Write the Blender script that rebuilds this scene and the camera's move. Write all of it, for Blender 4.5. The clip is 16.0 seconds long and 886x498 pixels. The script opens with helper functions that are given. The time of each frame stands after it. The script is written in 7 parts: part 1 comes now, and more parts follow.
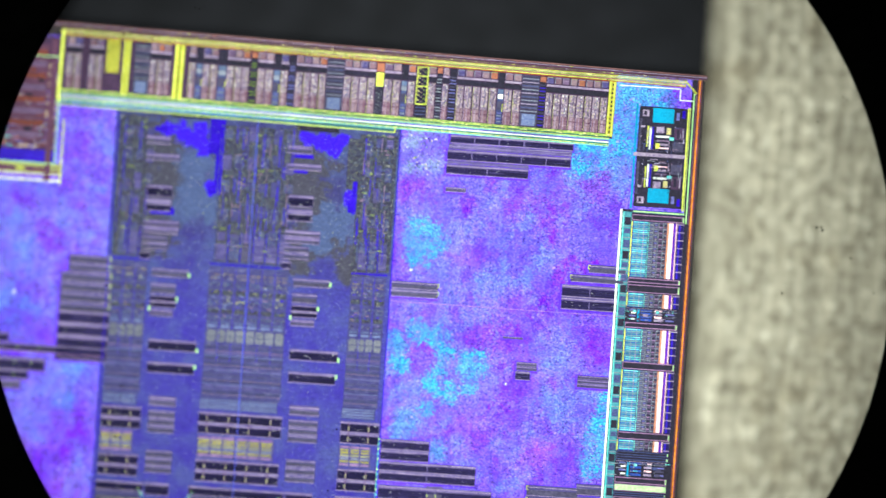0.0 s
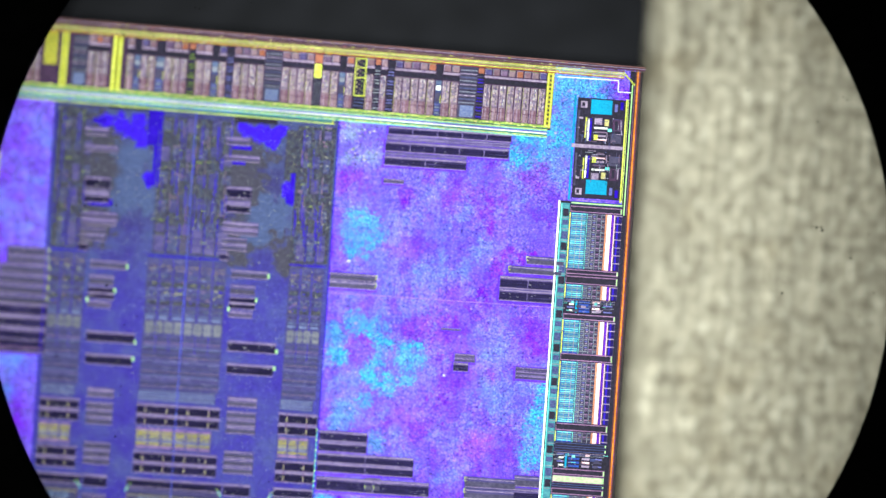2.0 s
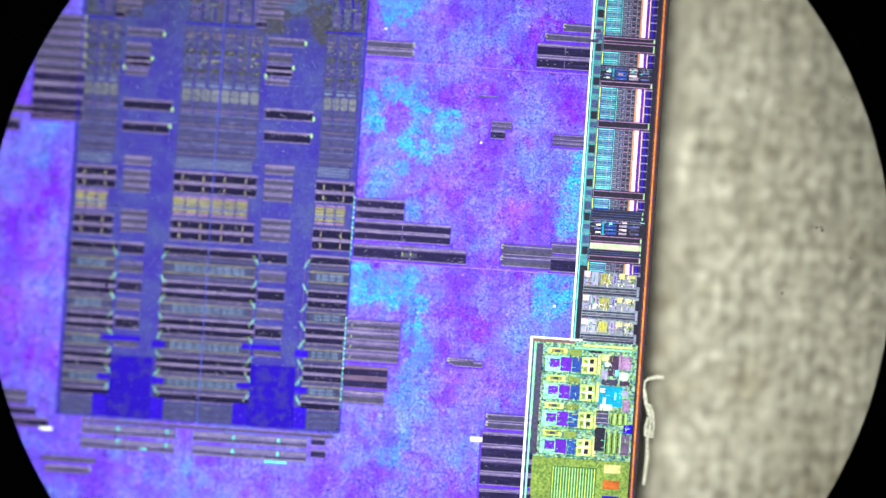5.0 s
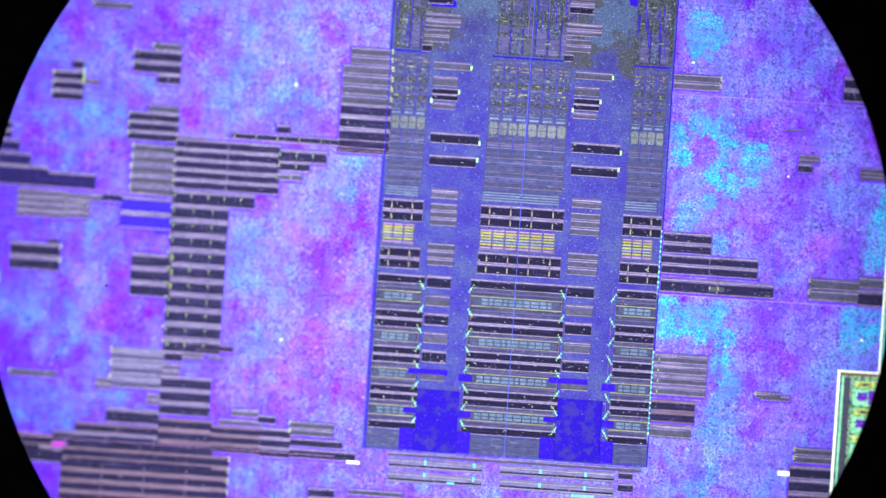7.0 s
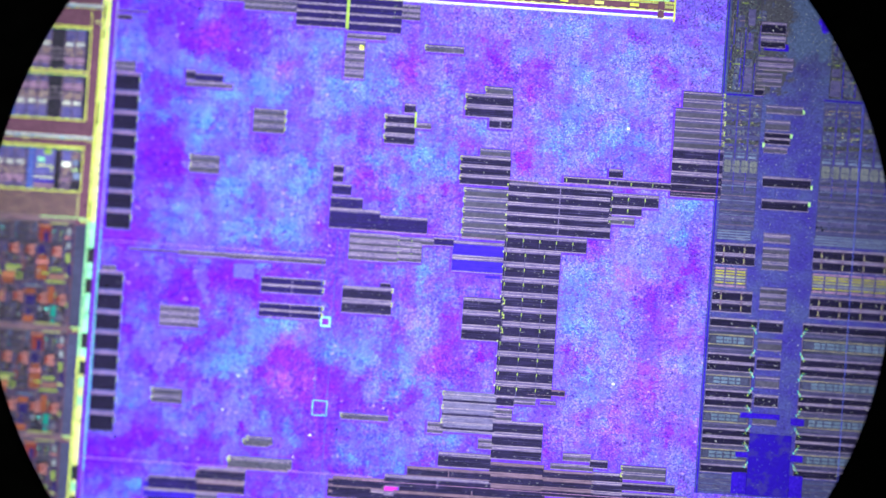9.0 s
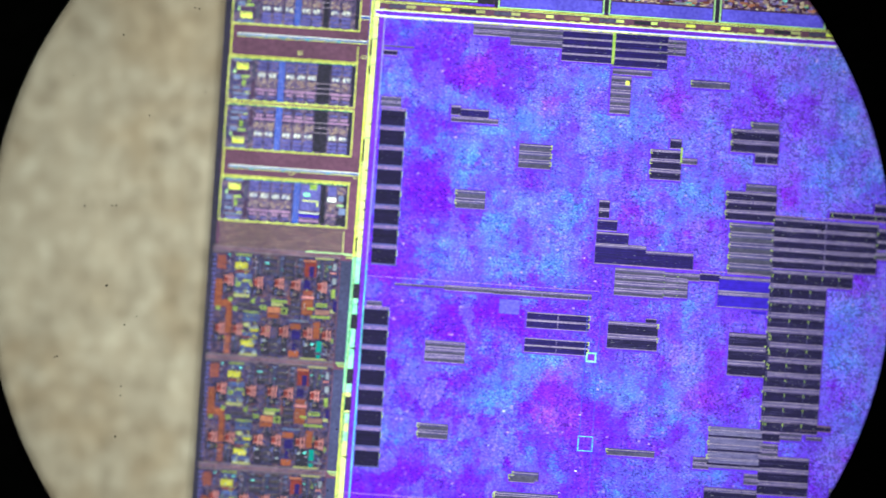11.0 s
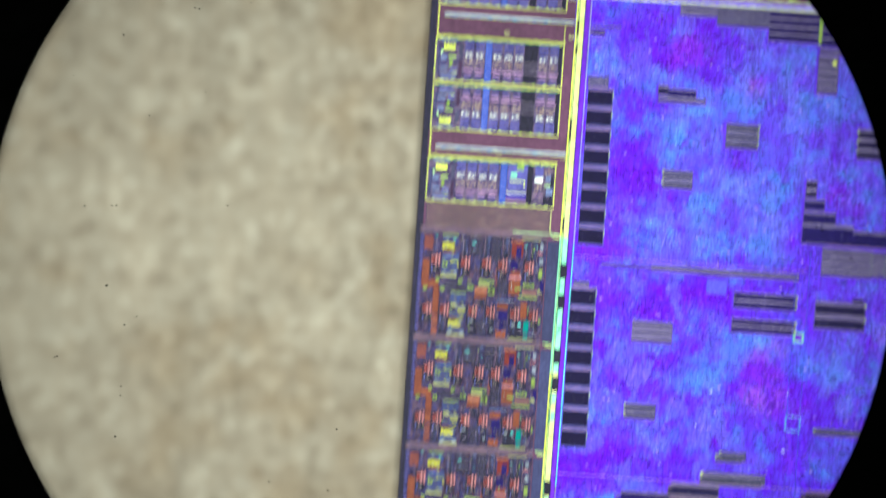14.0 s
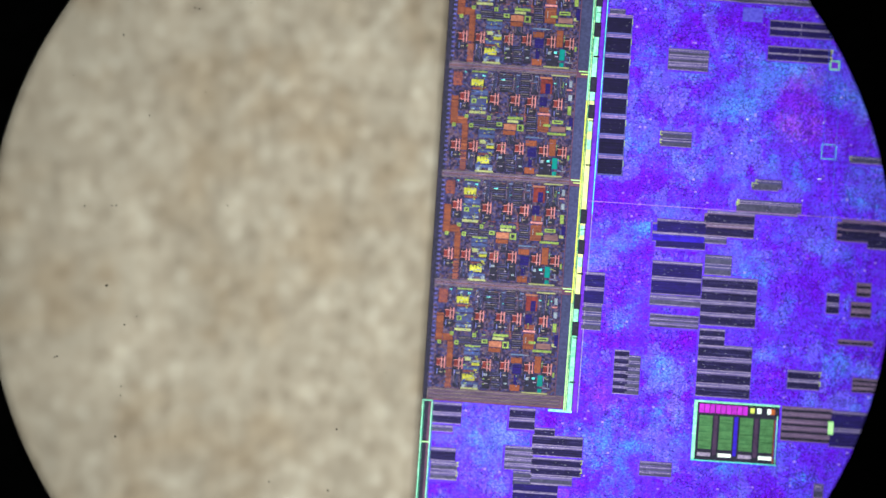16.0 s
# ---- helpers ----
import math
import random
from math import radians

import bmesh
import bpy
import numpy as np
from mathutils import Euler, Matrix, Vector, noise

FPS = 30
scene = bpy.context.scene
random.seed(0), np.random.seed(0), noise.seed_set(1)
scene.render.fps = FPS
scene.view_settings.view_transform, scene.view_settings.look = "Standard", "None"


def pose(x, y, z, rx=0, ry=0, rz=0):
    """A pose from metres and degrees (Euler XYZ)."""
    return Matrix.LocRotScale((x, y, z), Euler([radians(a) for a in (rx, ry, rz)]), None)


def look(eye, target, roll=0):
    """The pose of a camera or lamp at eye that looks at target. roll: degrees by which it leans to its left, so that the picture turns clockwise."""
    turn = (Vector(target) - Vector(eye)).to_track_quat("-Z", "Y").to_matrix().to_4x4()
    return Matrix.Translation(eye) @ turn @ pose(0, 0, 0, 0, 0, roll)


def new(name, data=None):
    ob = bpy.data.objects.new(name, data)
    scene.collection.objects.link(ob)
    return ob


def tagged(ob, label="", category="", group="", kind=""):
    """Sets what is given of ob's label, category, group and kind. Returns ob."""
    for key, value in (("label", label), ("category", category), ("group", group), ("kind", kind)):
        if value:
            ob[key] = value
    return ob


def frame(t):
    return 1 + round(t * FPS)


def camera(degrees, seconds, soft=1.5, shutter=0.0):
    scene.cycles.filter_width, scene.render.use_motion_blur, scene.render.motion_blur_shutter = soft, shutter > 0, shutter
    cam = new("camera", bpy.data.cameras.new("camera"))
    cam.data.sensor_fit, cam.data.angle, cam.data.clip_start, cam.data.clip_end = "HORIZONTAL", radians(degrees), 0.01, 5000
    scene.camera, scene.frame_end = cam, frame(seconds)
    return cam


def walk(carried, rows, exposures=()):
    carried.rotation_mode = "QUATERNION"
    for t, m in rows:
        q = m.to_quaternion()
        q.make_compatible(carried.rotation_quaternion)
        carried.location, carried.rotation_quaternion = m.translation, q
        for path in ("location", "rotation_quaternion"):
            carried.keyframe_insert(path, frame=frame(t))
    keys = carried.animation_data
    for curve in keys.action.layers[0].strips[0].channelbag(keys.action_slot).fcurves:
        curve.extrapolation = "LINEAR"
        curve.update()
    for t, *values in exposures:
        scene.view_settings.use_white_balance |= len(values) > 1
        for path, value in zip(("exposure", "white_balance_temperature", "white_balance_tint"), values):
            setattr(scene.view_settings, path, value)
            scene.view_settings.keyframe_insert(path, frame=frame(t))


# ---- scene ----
# A bare silicon die lies beside two beige fibre boards on a black plate and is pushed about under a microscope.
# U is the layout unit: 3 micrometres. Layout x runs right and y down from the die's upper right corner.
U = 3e-6
DIST = 0.1          # working distance of the lens
THICK = 120         # die thickness in layout units
WIDE, TALL = 2397, 1900

cam = camera(math.degrees(2 * math.atan(784 * U / DIST)), 16.0, soft=1.5, shutter=0.35)
LEAN = radians(1.7)  # the lens leans a little, so that one side of the picture lies out of focus
EYE = pose(DIST * math.sin(LEAN), 0, DIST * math.cos(LEAN), 0, math.degrees(LEAN), 0)
walk(cam, [(0.0, EYE), (16.0, EYE)],
     exposures=[(0.0, 0.15, 6450, -8), (3.7, 0.12, 6400, -3), (6.0, 0.22, 6300, -6), (6.6, 0.5, 6350, -9), (7.0, 0.56, 6400, -9), (8.5, 0.52, 6400, -8), (9.1, 0.4, 6400, -8), (12.5, 0.16, 6300, -17), (16.0, 0.14, 6180, -6)])
cam.data.dof.use_dof = True
cam.data.dof.focus_distance = DIST - 330 * U * math.sin(LEAN)
cam.data.dof.aperture_fstop = cam.data.lens * 1e-3 / (0.32 * DIST)

# ---- light: the microscope's own illuminator, coaxial with the lens, in a dark room ----
world = bpy.data.worlds.new("dark_room")
scene.world = world
world.use_nodes = True
world.node_tree.nodes["Background"].inputs[0].default_value = (0.6, 0.65, 0.8, 1)
world.node_tree.nodes["Background"].inputs[1].default_value = 0.02
lamp_data = bpy.data.lights.new("illuminator", "SPOT")
lamp_data.energy = 1.04
lamp_data.shadow_soft_size = 0.0012
lamp_data.spot_size = 2 * math.atan(1250 * U / 0.13)
lamp_data.spot_blend = 1.0
lamp_data.color = (1.0, 0.985, 0.95)
lamp = new("illuminator", lamp_data)
lamp.matrix_world = look((0, 0, 0.13), (-105 * U, -75 * U, 0))


# ---- materials ----
def rgb(r, g, b):
    """Linear colour from display values 0 to 255."""
    f = lambda c: (c / 255 / 12.92) if c <= 10 else ((c / 255 + 0.055) / 1.055) ** 2.4
    return (f(r), f(g), f(b), 1)


def nodes_of(name, rough, metal, spec):
    m = bpy.data.materials.new(name)
    m.use_nodes = True
    nt = m.node_tree
    bsdf = nt.nodes["Principled BSDF"]
    bsdf.inputs["Roughness"].default_value = rough
    bsdf.inputs["Metallic"].default_value = metal
    bsdf.inputs["Specular IOR Level"].default_value = spec
    tc = nt.nodes.new("ShaderNodeTexCoord")
    mp = nt.nodes.new("ShaderNodeMapping")
    mp.inputs["Scale"].default_value = (1 / U,) * 3
    nt.links.new(tc.outputs["Object"], mp.inputs["Vector"])
    return m, nt, bsdf, mp.outputs["Vector"]


def noise_node(nt, vec, size, detail=2.0, stretch=None, shift=0.0, rough=0.5):
    """Noise with features of that size in layout units."""
    if stretch or shift:
        mp = nt.nodes.new("ShaderNodeMapping")
        mp.inputs["Scale"].default_value = (*(stretch or (1, 1)), 1)
        mp.inputs["Location"].default_value = (shift, shift * 0.7, 0)
        nt.links.new(vec, mp.inputs["Vector"])
        vec = mp.outputs["Vector"]
    n = nt.nodes.new("ShaderNodeTexNoise")
    n.inputs["Scale"].default_value = 1 / size
    n.inputs["Detail"].default_value = detail
    n.inputs["Roughness"].default_value = rough
    nt.links.new(vec, n.inputs["Vector"])
    return n.outputs["Fac"]


def ramp(nt, fac, stops):
    r = nt.nodes.new("ShaderNodeValToRGB")
    e = r.color_ramp.elements
    while len(e) < len(stops):
        e.new(0.5)
    for el, (p, c) in zip(e, stops):
        el.position, el.color = p, c
    nt.links.new(fac, r.inputs["Fac"])
    return r.outputs["Color"]


def mix(nt, fac, a, b, mode="MIX"):
    m = nt.nodes.new("ShaderNodeMix")
    m.data_type, m.blend_type = "RGBA", mode
    for value, socket in ((fac, m.inputs[0]), (a, m.inputs[6]), (b, m.inputs[7])):
        if isinstance(value, (int, float)):
            socket.default_value = value
        elif isinstance(value, tuple):
            socket.default_value = value
        else:
            nt.links.new(value, socket)
    return m.outputs[2]


def bump(nt, bsdf, fac, strength, height):
    b = nt.nodes.new("ShaderNodeBump")
    b.inputs["Strength"].default_value = strength
    b.inputs["Distance"].default_value = height * U
    nt.links.new(fac, b.inputs["Height"])
    nt.links.new(b.outputs["Normal"], bsdf.inputs["Normal"])


def grey(v):
    return (v, v, v, 1)


def plain(name, a, b, size=9, stretch=None, rough=0.6, metal=0.0, spec=0.15, relief=0.15, glint=0.0):
    """A thin film or metal in two shades, with fine grain, per-piece variation and tiny relief."""
    m, nt, bsdf, vec = nodes_of(name, rough, metal, spec)
    n1 = noise_node(nt, vec, size, 3, stretch)
    n2 = noise_node(nt, vec, 70, 2, None, 31.0)
    col = ramp(nt, n1, [(0.33, a), (0.67, b)])
    col = mix(nt, 0.35, col, ramp(nt, n2, [(0.35, grey(0.55)), (0.65, grey(1.3))]), "MULTIPLY")
    info = nt.nodes.new("ShaderNodeObjectInfo")
    col = mix(nt, 0.3, col, ramp(nt, info.outputs["Random"], [(0.0, grey(0.6)), (1.0, grey(1.35))]), "MULTIPLY")
    # glints are painted into the colour as near-white specks
    if glint:
        n3 = noise_node(nt, vec, 3.2, 1, None, 77.0)
        spark = ramp(nt, n3, [(0.70, grey(0)), (0.78, grey(glint))])
        col = mix(nt, spark, col, rgb(225, 225, 235))
    nt.links.new(col, bsdf.inputs["Base Color"])
    bump(nt, bsdf, n1, relief, 1.0)
    return m


def striped(name, shades, pitch=3.0, rough=0.6, spec=0.08, across=(0.02, 1.0), glint=0.0):
    """Fine parallel wiring: long streaks of several shades."""
    m, nt, bsdf, vec = nodes_of(name, rough, 0.0, spec)
    n1 = noise_node(nt, vec, pitch, 2, across)
    n2 = noise_node(nt, vec, 12, 3, None, 13.0)
    k = len(shades) - 1
    col = ramp(nt, n1, [(0.3 + 0.4 * i / k, c) for i, c in enumerate(shades)])
    col = mix(nt, 0.5, col, ramp(nt, n2, [(0.3, grey(0.6)), (0.7, grey(1.25))]), "MULTIPLY")
    # glints along the wiring, painted as pale dashes
    if glint:
        n3 = noise_node(nt, vec, 2.9, 1, (0.42, 1.0), 37.0)
        col = mix(nt, ramp(nt, n3, [(0.69, grey(0)), (0.75, grey(glint))]), col, rgb(210, 205, 220))
    nt.links.new(col, bsdf.inputs["Base Color"])
    bump(nt, bsdf, n1, 0.2, 1.0)
    return m


def spot_mask(nt, vec, x, y, radius, wobble):
    """1 inside a ragged spot of the film, 0 outside."""
    sub = nt.nodes.new("ShaderNodeVectorMath")
    sub.operation = "DISTANCE"
    nt.links.new(vec, sub.inputs[0])
    sub.inputs[1].default_value = (x, -y, THICK)
    m = nt.nodes.new("ShaderNodeMath")
    m.operation = "MULTIPLY_ADD"
    nt.links.new(wobble, m.inputs[0])
    m.inputs[1].default_value = radius * 3.4
    nt.links.new(sub.outputs["Value"], m.inputs[2])
    r = nt.nodes.new("ShaderNodeMapRange")
    r.inputs["From Min"].default_value = radius * 2.45
    r.inputs["From Max"].default_value = radius * 2.75
    r.inputs["To Min"].default_value, r.inputs["To Max"].default_value = 1, 0
    nt.links.new(m.outputs[0], r.inputs["Value"])
    return r.outputs["Result"]


def calc(nt, operation, *values):
    m = nt.nodes.new("ShaderNodeMath")
    m.operation = operation
    for socket, value in zip(m.inputs, values):
        if isinstance(value, (int, float)):
            socket.default_value = value
        else:
            nt.links.new(value, socket)
    return m.outputs[0]


def warped(nt, vec, size, amount):
    """The same place, pushed about by noise, so that outlines come out ragged."""
    n = nt.nodes.new("ShaderNodeTexNoise")
    n.inputs["Scale"].default_value = 1 / size
    n.inputs["Detail"].default_value = 6
    n.inputs["Roughness"].default_value = 0.62
    nt.links.new(vec, n.inputs["Vector"])
    m = nt.nodes.new("ShaderNodeVectorMath")
    m.operation = "MULTIPLY_ADD"
    nt.links.new(n.outputs["Color"], m.inputs[0])
    m.inputs[1].default_value = (amount, amount, 0)
    k = nt.nodes.new("ShaderNodeVectorMath")
    k.operation = "SUBTRACT"
    nt.links.new(vec, k.inputs[0])
    k.inputs[1].default_value = (amount / 2, amount / 2, 0)
    nt.links.new(k.outputs[0], m.inputs[2])
    return m.outputs[0]


def patches(nt, vec, places, soft):
    """1 inside any of the spots (x, y, radius), 0 outside them all."""
    least = 9.0
    for x, y, radius in places:
        d = nt.nodes.new("ShaderNodeVectorMath")
        d.operation = "DISTANCE"
        nt.links.new(vec, d.inputs[0])
        d.inputs[1].default_value = (x, -y, THICK)
        least = calc(nt, "SMOOTH_MIN", calc(nt, "MULTIPLY", d.outputs["Value"], 1 / radius), least, 0.25)
    r = nt.nodes.new("ShaderNodeMapRange")
    for key, value in (("From Min", 1 - soft), ("From Max", 1 + soft), ("To Min", 1), ("To Max", 0)):
        r.inputs[key].default_value = value
    nt.links.new(least, r.inputs["Value"])
    return r.outputs["Result"]


def white_cells(nt, vec, w, h):
    """The middle of each small cell of a grid on the die's face, and three random values for it."""
    snap = nt.nodes.new("ShaderNodeVectorMath")
    snap.operation = "SNAP"
    nt.links.new(vec, snap.inputs[0])
    snap.inputs[1].default_value = (w, h, 1000)
    rand = nt.nodes.new("ShaderNodeTexWhiteNoise")
    rand.noise_dimensions = "2D"
    nt.links.new(snap.outputs[0], rand.inputs["Vector"])
    return snap.outputs[0], rand


def logic_film(name, spots):
    """Dense standard-cell logic: an iridescent violet film in small cells, mottled with blue, magenta and cyan."""
    m, nt, bsdf, vec = nodes_of(name, 0.55, 0.0, 0.03)
    corner, rand = white_cells(nt, vec, 3.3, 3.0)
    # every cell takes its colour from a place a little way off, so that the patches fray cell by cell
    shift = nt.nodes.new("ShaderNodeVectorMath")
    shift.operation = "MULTIPLY_ADD"
    nt.links.new(rand.outputs["Color"], shift.inputs[0])
    shift.inputs[1].default_value = (11, 11, 0)
    nt.links.new(corner, shift.inputs[2])
    lift = nt.nodes.new("ShaderNodeVectorMath")
    lift.operation = "ADD"
    nt.links.new(shift.outputs[0], lift.inputs[0])
    lift.inputs[1].default_value = (-4, -4, THICK)
    place = lift.outputs[0]
    big = noise_node(nt, place, 105, 5, None, 5.0, 0.62)
    mid = noise_node(nt, place, 24, 6, (1.0, 0.75), 91.0, 0.72)
    tone = calc(nt, "ADD", calc(nt, "MULTIPLY", big, 0.5), calc(nt, "MULTIPLY", mid, 0.5))
    col = ramp(nt, tone, [(0.39, rgb(114, 34, 240)), (0.44, rgb(122, 76, 250)), (0.49, rgb(127, 100, 253)), (0.54, rgb(124, 114, 254)), (0.59, rgb(115, 129, 254)), (0.65, rgb(106, 144, 254))])
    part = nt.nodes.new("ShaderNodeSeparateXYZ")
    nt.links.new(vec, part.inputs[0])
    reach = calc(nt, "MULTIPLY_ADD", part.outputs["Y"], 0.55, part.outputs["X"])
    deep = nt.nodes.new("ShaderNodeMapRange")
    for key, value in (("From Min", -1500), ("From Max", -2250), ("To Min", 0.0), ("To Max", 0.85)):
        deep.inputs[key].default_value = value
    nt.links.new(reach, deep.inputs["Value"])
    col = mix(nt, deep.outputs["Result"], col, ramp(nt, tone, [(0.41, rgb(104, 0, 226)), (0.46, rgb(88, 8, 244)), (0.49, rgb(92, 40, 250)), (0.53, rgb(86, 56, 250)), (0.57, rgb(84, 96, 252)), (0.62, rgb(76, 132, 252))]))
    # patches of other film thickness, torn at their edges
    bent = warped(nt, place, 40, 70)
    ragged = warped(nt, place, 22, 34)
    broken = ramp(nt, noise_node(nt, place, 13, 4, None, 333.0, 0.7), [(0.40, grey(0.25)), (0.50, grey(1.0))])
    for colour, most, soft in ((VIOLET, 0.55, 0.35), (MAG, 0.6, 0.2), (PINK, 0.2, 0.35), (BLUE, 0.6, 0.25), (AZURE, 0.6, 0.4), (PURPLE_FILM, 0.5, 0.12), (ROSE_FILM, 0.18, 0.14), (CYAN, 0.9, 0.18), (TEAL_FILM, 0.8, 0.25), (SILVER, 0.85, 0.15), (HOLE, 0.85, 0.2)):
        places = [s[:3] for s in spots if s[3] is colour]
        s = calc(nt, "MULTIPLY", calc(nt, "MULTIPLY", patches(nt, ragged if colour in (CYAN, SILVER, HOLE, TEAL_FILM, ROSE_FILM, PURPLE_FILM) else bent, places, soft), broken), most)
        col = mix(nt, s, col, colour)
    # terraces of even thickness with crisp, darker rims
    step = noise_node(nt, warped(nt, vec, 11, 26), 74, 4, (1.0, 0.8), 733.0, 0.58)
    col = mix(nt, ramp(nt, step, [(0.42, grey(0.42)), (0.436, grey(0.0))]), col, rgb(102, 18, 238))
    col = mix(nt, ramp(nt, step, [(0.555, grey(0.0)), (0.57, grey(0.28))]), col, rgb(122, 140, 252))
    col = mix(nt, ramp(nt, step, [(0.425, grey(0.0)), (0.434, grey(0.25)), (0.445, grey(0.0)), (0.547, grey(0.0)), (0.556, grey(0.2)), (0.565, grey(0.0))]), col, rgb(74, 14, 190))
    # some stretches are smooth and deep violet, others grainy with pale cells; faint tracks run up and along
    dense = noise_node(nt, place, 60, 5, None, 611.0, 0.62)
    grainy = ramp(nt, dense, [(0.44, grey(0.15)), (0.52, grey(1.0))])
    col = mix(nt, calc(nt, "MULTIPLY_ADD", grainy, -0.3, 0.3), col, rgb(98, 14, 240))
    col = mix(nt, 0.35, col, ramp(nt, noise_node(nt, vec, 9, 3, (1.0, 0.07), 41.0), [(0.36, grey(0.72)), (0.64, grey(1.28))]), "MULTIPLY")
    col = mix(nt, 0.3, col, ramp(nt, noise_node(nt, vec, 8, 3, (0.06, 1.0), 141.0), [(0.36, grey(0.75)), (0.64, grey(1.25))]), "MULTIPLY")
    hair = noise_node(nt, vec, 2.4, 2, (1.0, 0.055), 241.0)
    col = mix(nt, calc(nt, "MULTIPLY", grainy, 0.8), col, ramp(nt, hair, [(0.30, grey(0.55)), (0.37, grey(1.0)), (0.64, grey(1.0)), (0.72, grey(1.25))]), "MULTIPLY")
    fine = noise_node(nt, vec, 2.6, 2, (0.8, 1.0), 17.0, 0.7)
    col = mix(nt, 0.55, col, ramp(nt, fine, [(0.30, grey(0.5)), (0.5, grey(1.0)), (0.70, grey(1.6))]), "MULTIPLY")
    corner, small = white_cells(nt, vec, 2.3, 2.1)
    value = small.outputs["Value"]
    col = mix(nt, calc(nt, "MULTIPLY_ADD", grainy, 0.5, 0.35), col, ramp(nt, value, [(0.0, grey(0.38)), (0.5, grey(0.92)), (0.85, grey(1.4)), (1.0, grey(2.05))]), "MULTIPLY")
    speck, dots = white_cells(nt, vec, 4.4, 3.6)
    pepper = ramp(nt, dots.outputs["Value"], [(0.012, grey(0.55)), (0.03, grey(0.0))])
    col = mix(nt, pepper, col, rgb(48, 10, 130))
    blush = ramp(nt, dots.outputs["Value"], [(0.955, grey(0.0)), (0.965, grey(0.16))])
    col = mix(nt, calc(nt, "MULTIPLY", blush, grainy), col, rgb(206, 150, 248))
    col = mix(nt, ramp(nt, dots.outputs["Value"], [(0.9992, grey(0.0)), (0.9998, grey(0.45))]), col, rgb(224, 190, 252))
    nt.links.new(col, bsdf.inputs["Base Color"])
    bump(nt, bsdf, fine, 0.25, 1.0)
    return m


CYAN, BLUE, MAG, PINK, VIOLET, SILVER, HOLE, AZURE, TEAL_FILM = (rgb(64, 176, 248), rgb(104, 124, 252), rgb(126, 6, 224), rgb(186, 84, 232),
                                               rgb(100, 8, 234), rgb(136, 156, 188), rgb(116, 90, 248), rgb(84, 142, 252), rgb(84, 142, 226))
ROSE_FILM, PURPLE_FILM = rgb(196, 84, 222), rgb(128, 22, 234)
SPOTS = []


def spot(x, y, radius, colour):
    SPOTS.append((x, y, radius, colour))


# ragged patches where the film changes thickness
spot(-209, 147.6, 45, CYAN)
spot(-133.7, 77.3, 84, CYAN)
spot(-489, 161.6, 46, SILVER)
spot(-366.5, 338.7, 26, MAG)
spot(-254, 228, 30, MAG)
spot(-183.4, 201, 30, MAG)
spot(-214.4, 363.4, 34, MAG)
spot(-361.6, 483.7, 34, MAG)
spot(-464, 523, 20, MAG)
spot(-504, 233, 26, MAG)
spot(-145.7, 489, 34, MAG)
spot(-168.6, 300, 60, VIOLET)
spot(-232.4, 394.7, 40, VIOLET)
spot(-423, 247.3, 40, VIOLET)
spot(-247.5, 686.4, 28, PINK)
spot(-375.7, 645, 34, PINK)
spot(-272, 548, 34, PINK)
spot(-414.7, 367, 30, PINK)
spot(-316, 340.3, 60, BLUE)
spot(-286.5, 188, 34, BLUE)
spot(-433.3, 388.4, 36, BLUE)
spot(-199, 593, 40, BLUE)
spot(-1292, 449.7, 32, AZURE)
spot(-1319, 496.6, 34, AZURE)
spot(-1218, 505, 44, AZURE)
spot(-1174.5, 484, 24, AZURE)
spot(-1287.5, 371, 20, AZURE)
spot(-1391.4, 346, 14, AZURE)
spot(-1517, 535, 36, AZURE)
spot(-1567.4, 528.6, 28, AZURE)
spot(-1590.5, 630.4, 20, AZURE)
spot(-1266.7, 748.7, 34, AZURE)
spot(-1270, 804, 30, AZURE)
spot(-1079.7, 595.6, 30, AZURE)
spot(-1098, 649, 22, AZURE)
spot(-1683.3, 887.3, 22, AZURE)
spot(-1484, 1016, 36, AZURE)
spot(-1560.5, 1071.4, 20, AZURE)
spot(-1386.5, 536.3, 22, MAG)
spot(-1532.7, 596.4, 20, MAG)
spot(-1654, 584.6, 24, MAG)
spot(-1477.5, 494.4, 24, MAG)
spot(-1452, 312.3, 30, MAG)
spot(-1372, 307, 20, MAG)
spot(-1088, 325.5, 26, MAG)
spot(-1136, 361, 24, MAG)
spot(-1256.5, 678, 30, MAG)
spot(-1481.5, 833.5, 30, MAG)
spot(-1587.6, 379.6, 30, MAG)
spot(-1185, 993.7, 44, PINK)
spot(-1131, 900, 54, PINK)
spot(-1087.4, 806.6, 40, PINK)
spot(-1264.7, 999, 30, PINK)
spot(-1065, 985.5, 36, PINK)
spot(-1183.3, 723, 34, PINK)
spot(-1759, 952.6, 40, PINK)
spot(-1931, 343, 34, PINK)
spot(-1512, 900.7, 34, PINK)
spot(-1816.4, 405.3, 26, PINK)
spot(-1641.5, 323, 40, BLUE)
spot(-1823.4, 596, 50, BLUE)
spot(-1949, 514.6, 40, BLUE)
spot(-1636, 844, 40, BLUE)
spot(-1949, 500, 30, AZURE)
spot(-1954.7, 532.7, 22, AZURE)
spot(-1881, 616, 26, AZURE)
spot(-1935, 409, 26, AZURE)
spot(-1795, 520, 30, AZURE)
spot(-1654, 412, 46, AZURE)
spot(-1710.7, 436, 28, AZURE)
spot(-1727.6, 335, 24, AZURE)
spot(-1578, 575, 24, AZURE)
spot(-1553, 543.4, 28, AZURE)
spot(-1886, 688.4, 22, AZURE)
spot(-1779, 609, 20, AZURE)
spot(-1993.6, 403, 24, AZURE)
spot(-1822.6, 852.4, 30, AZURE)
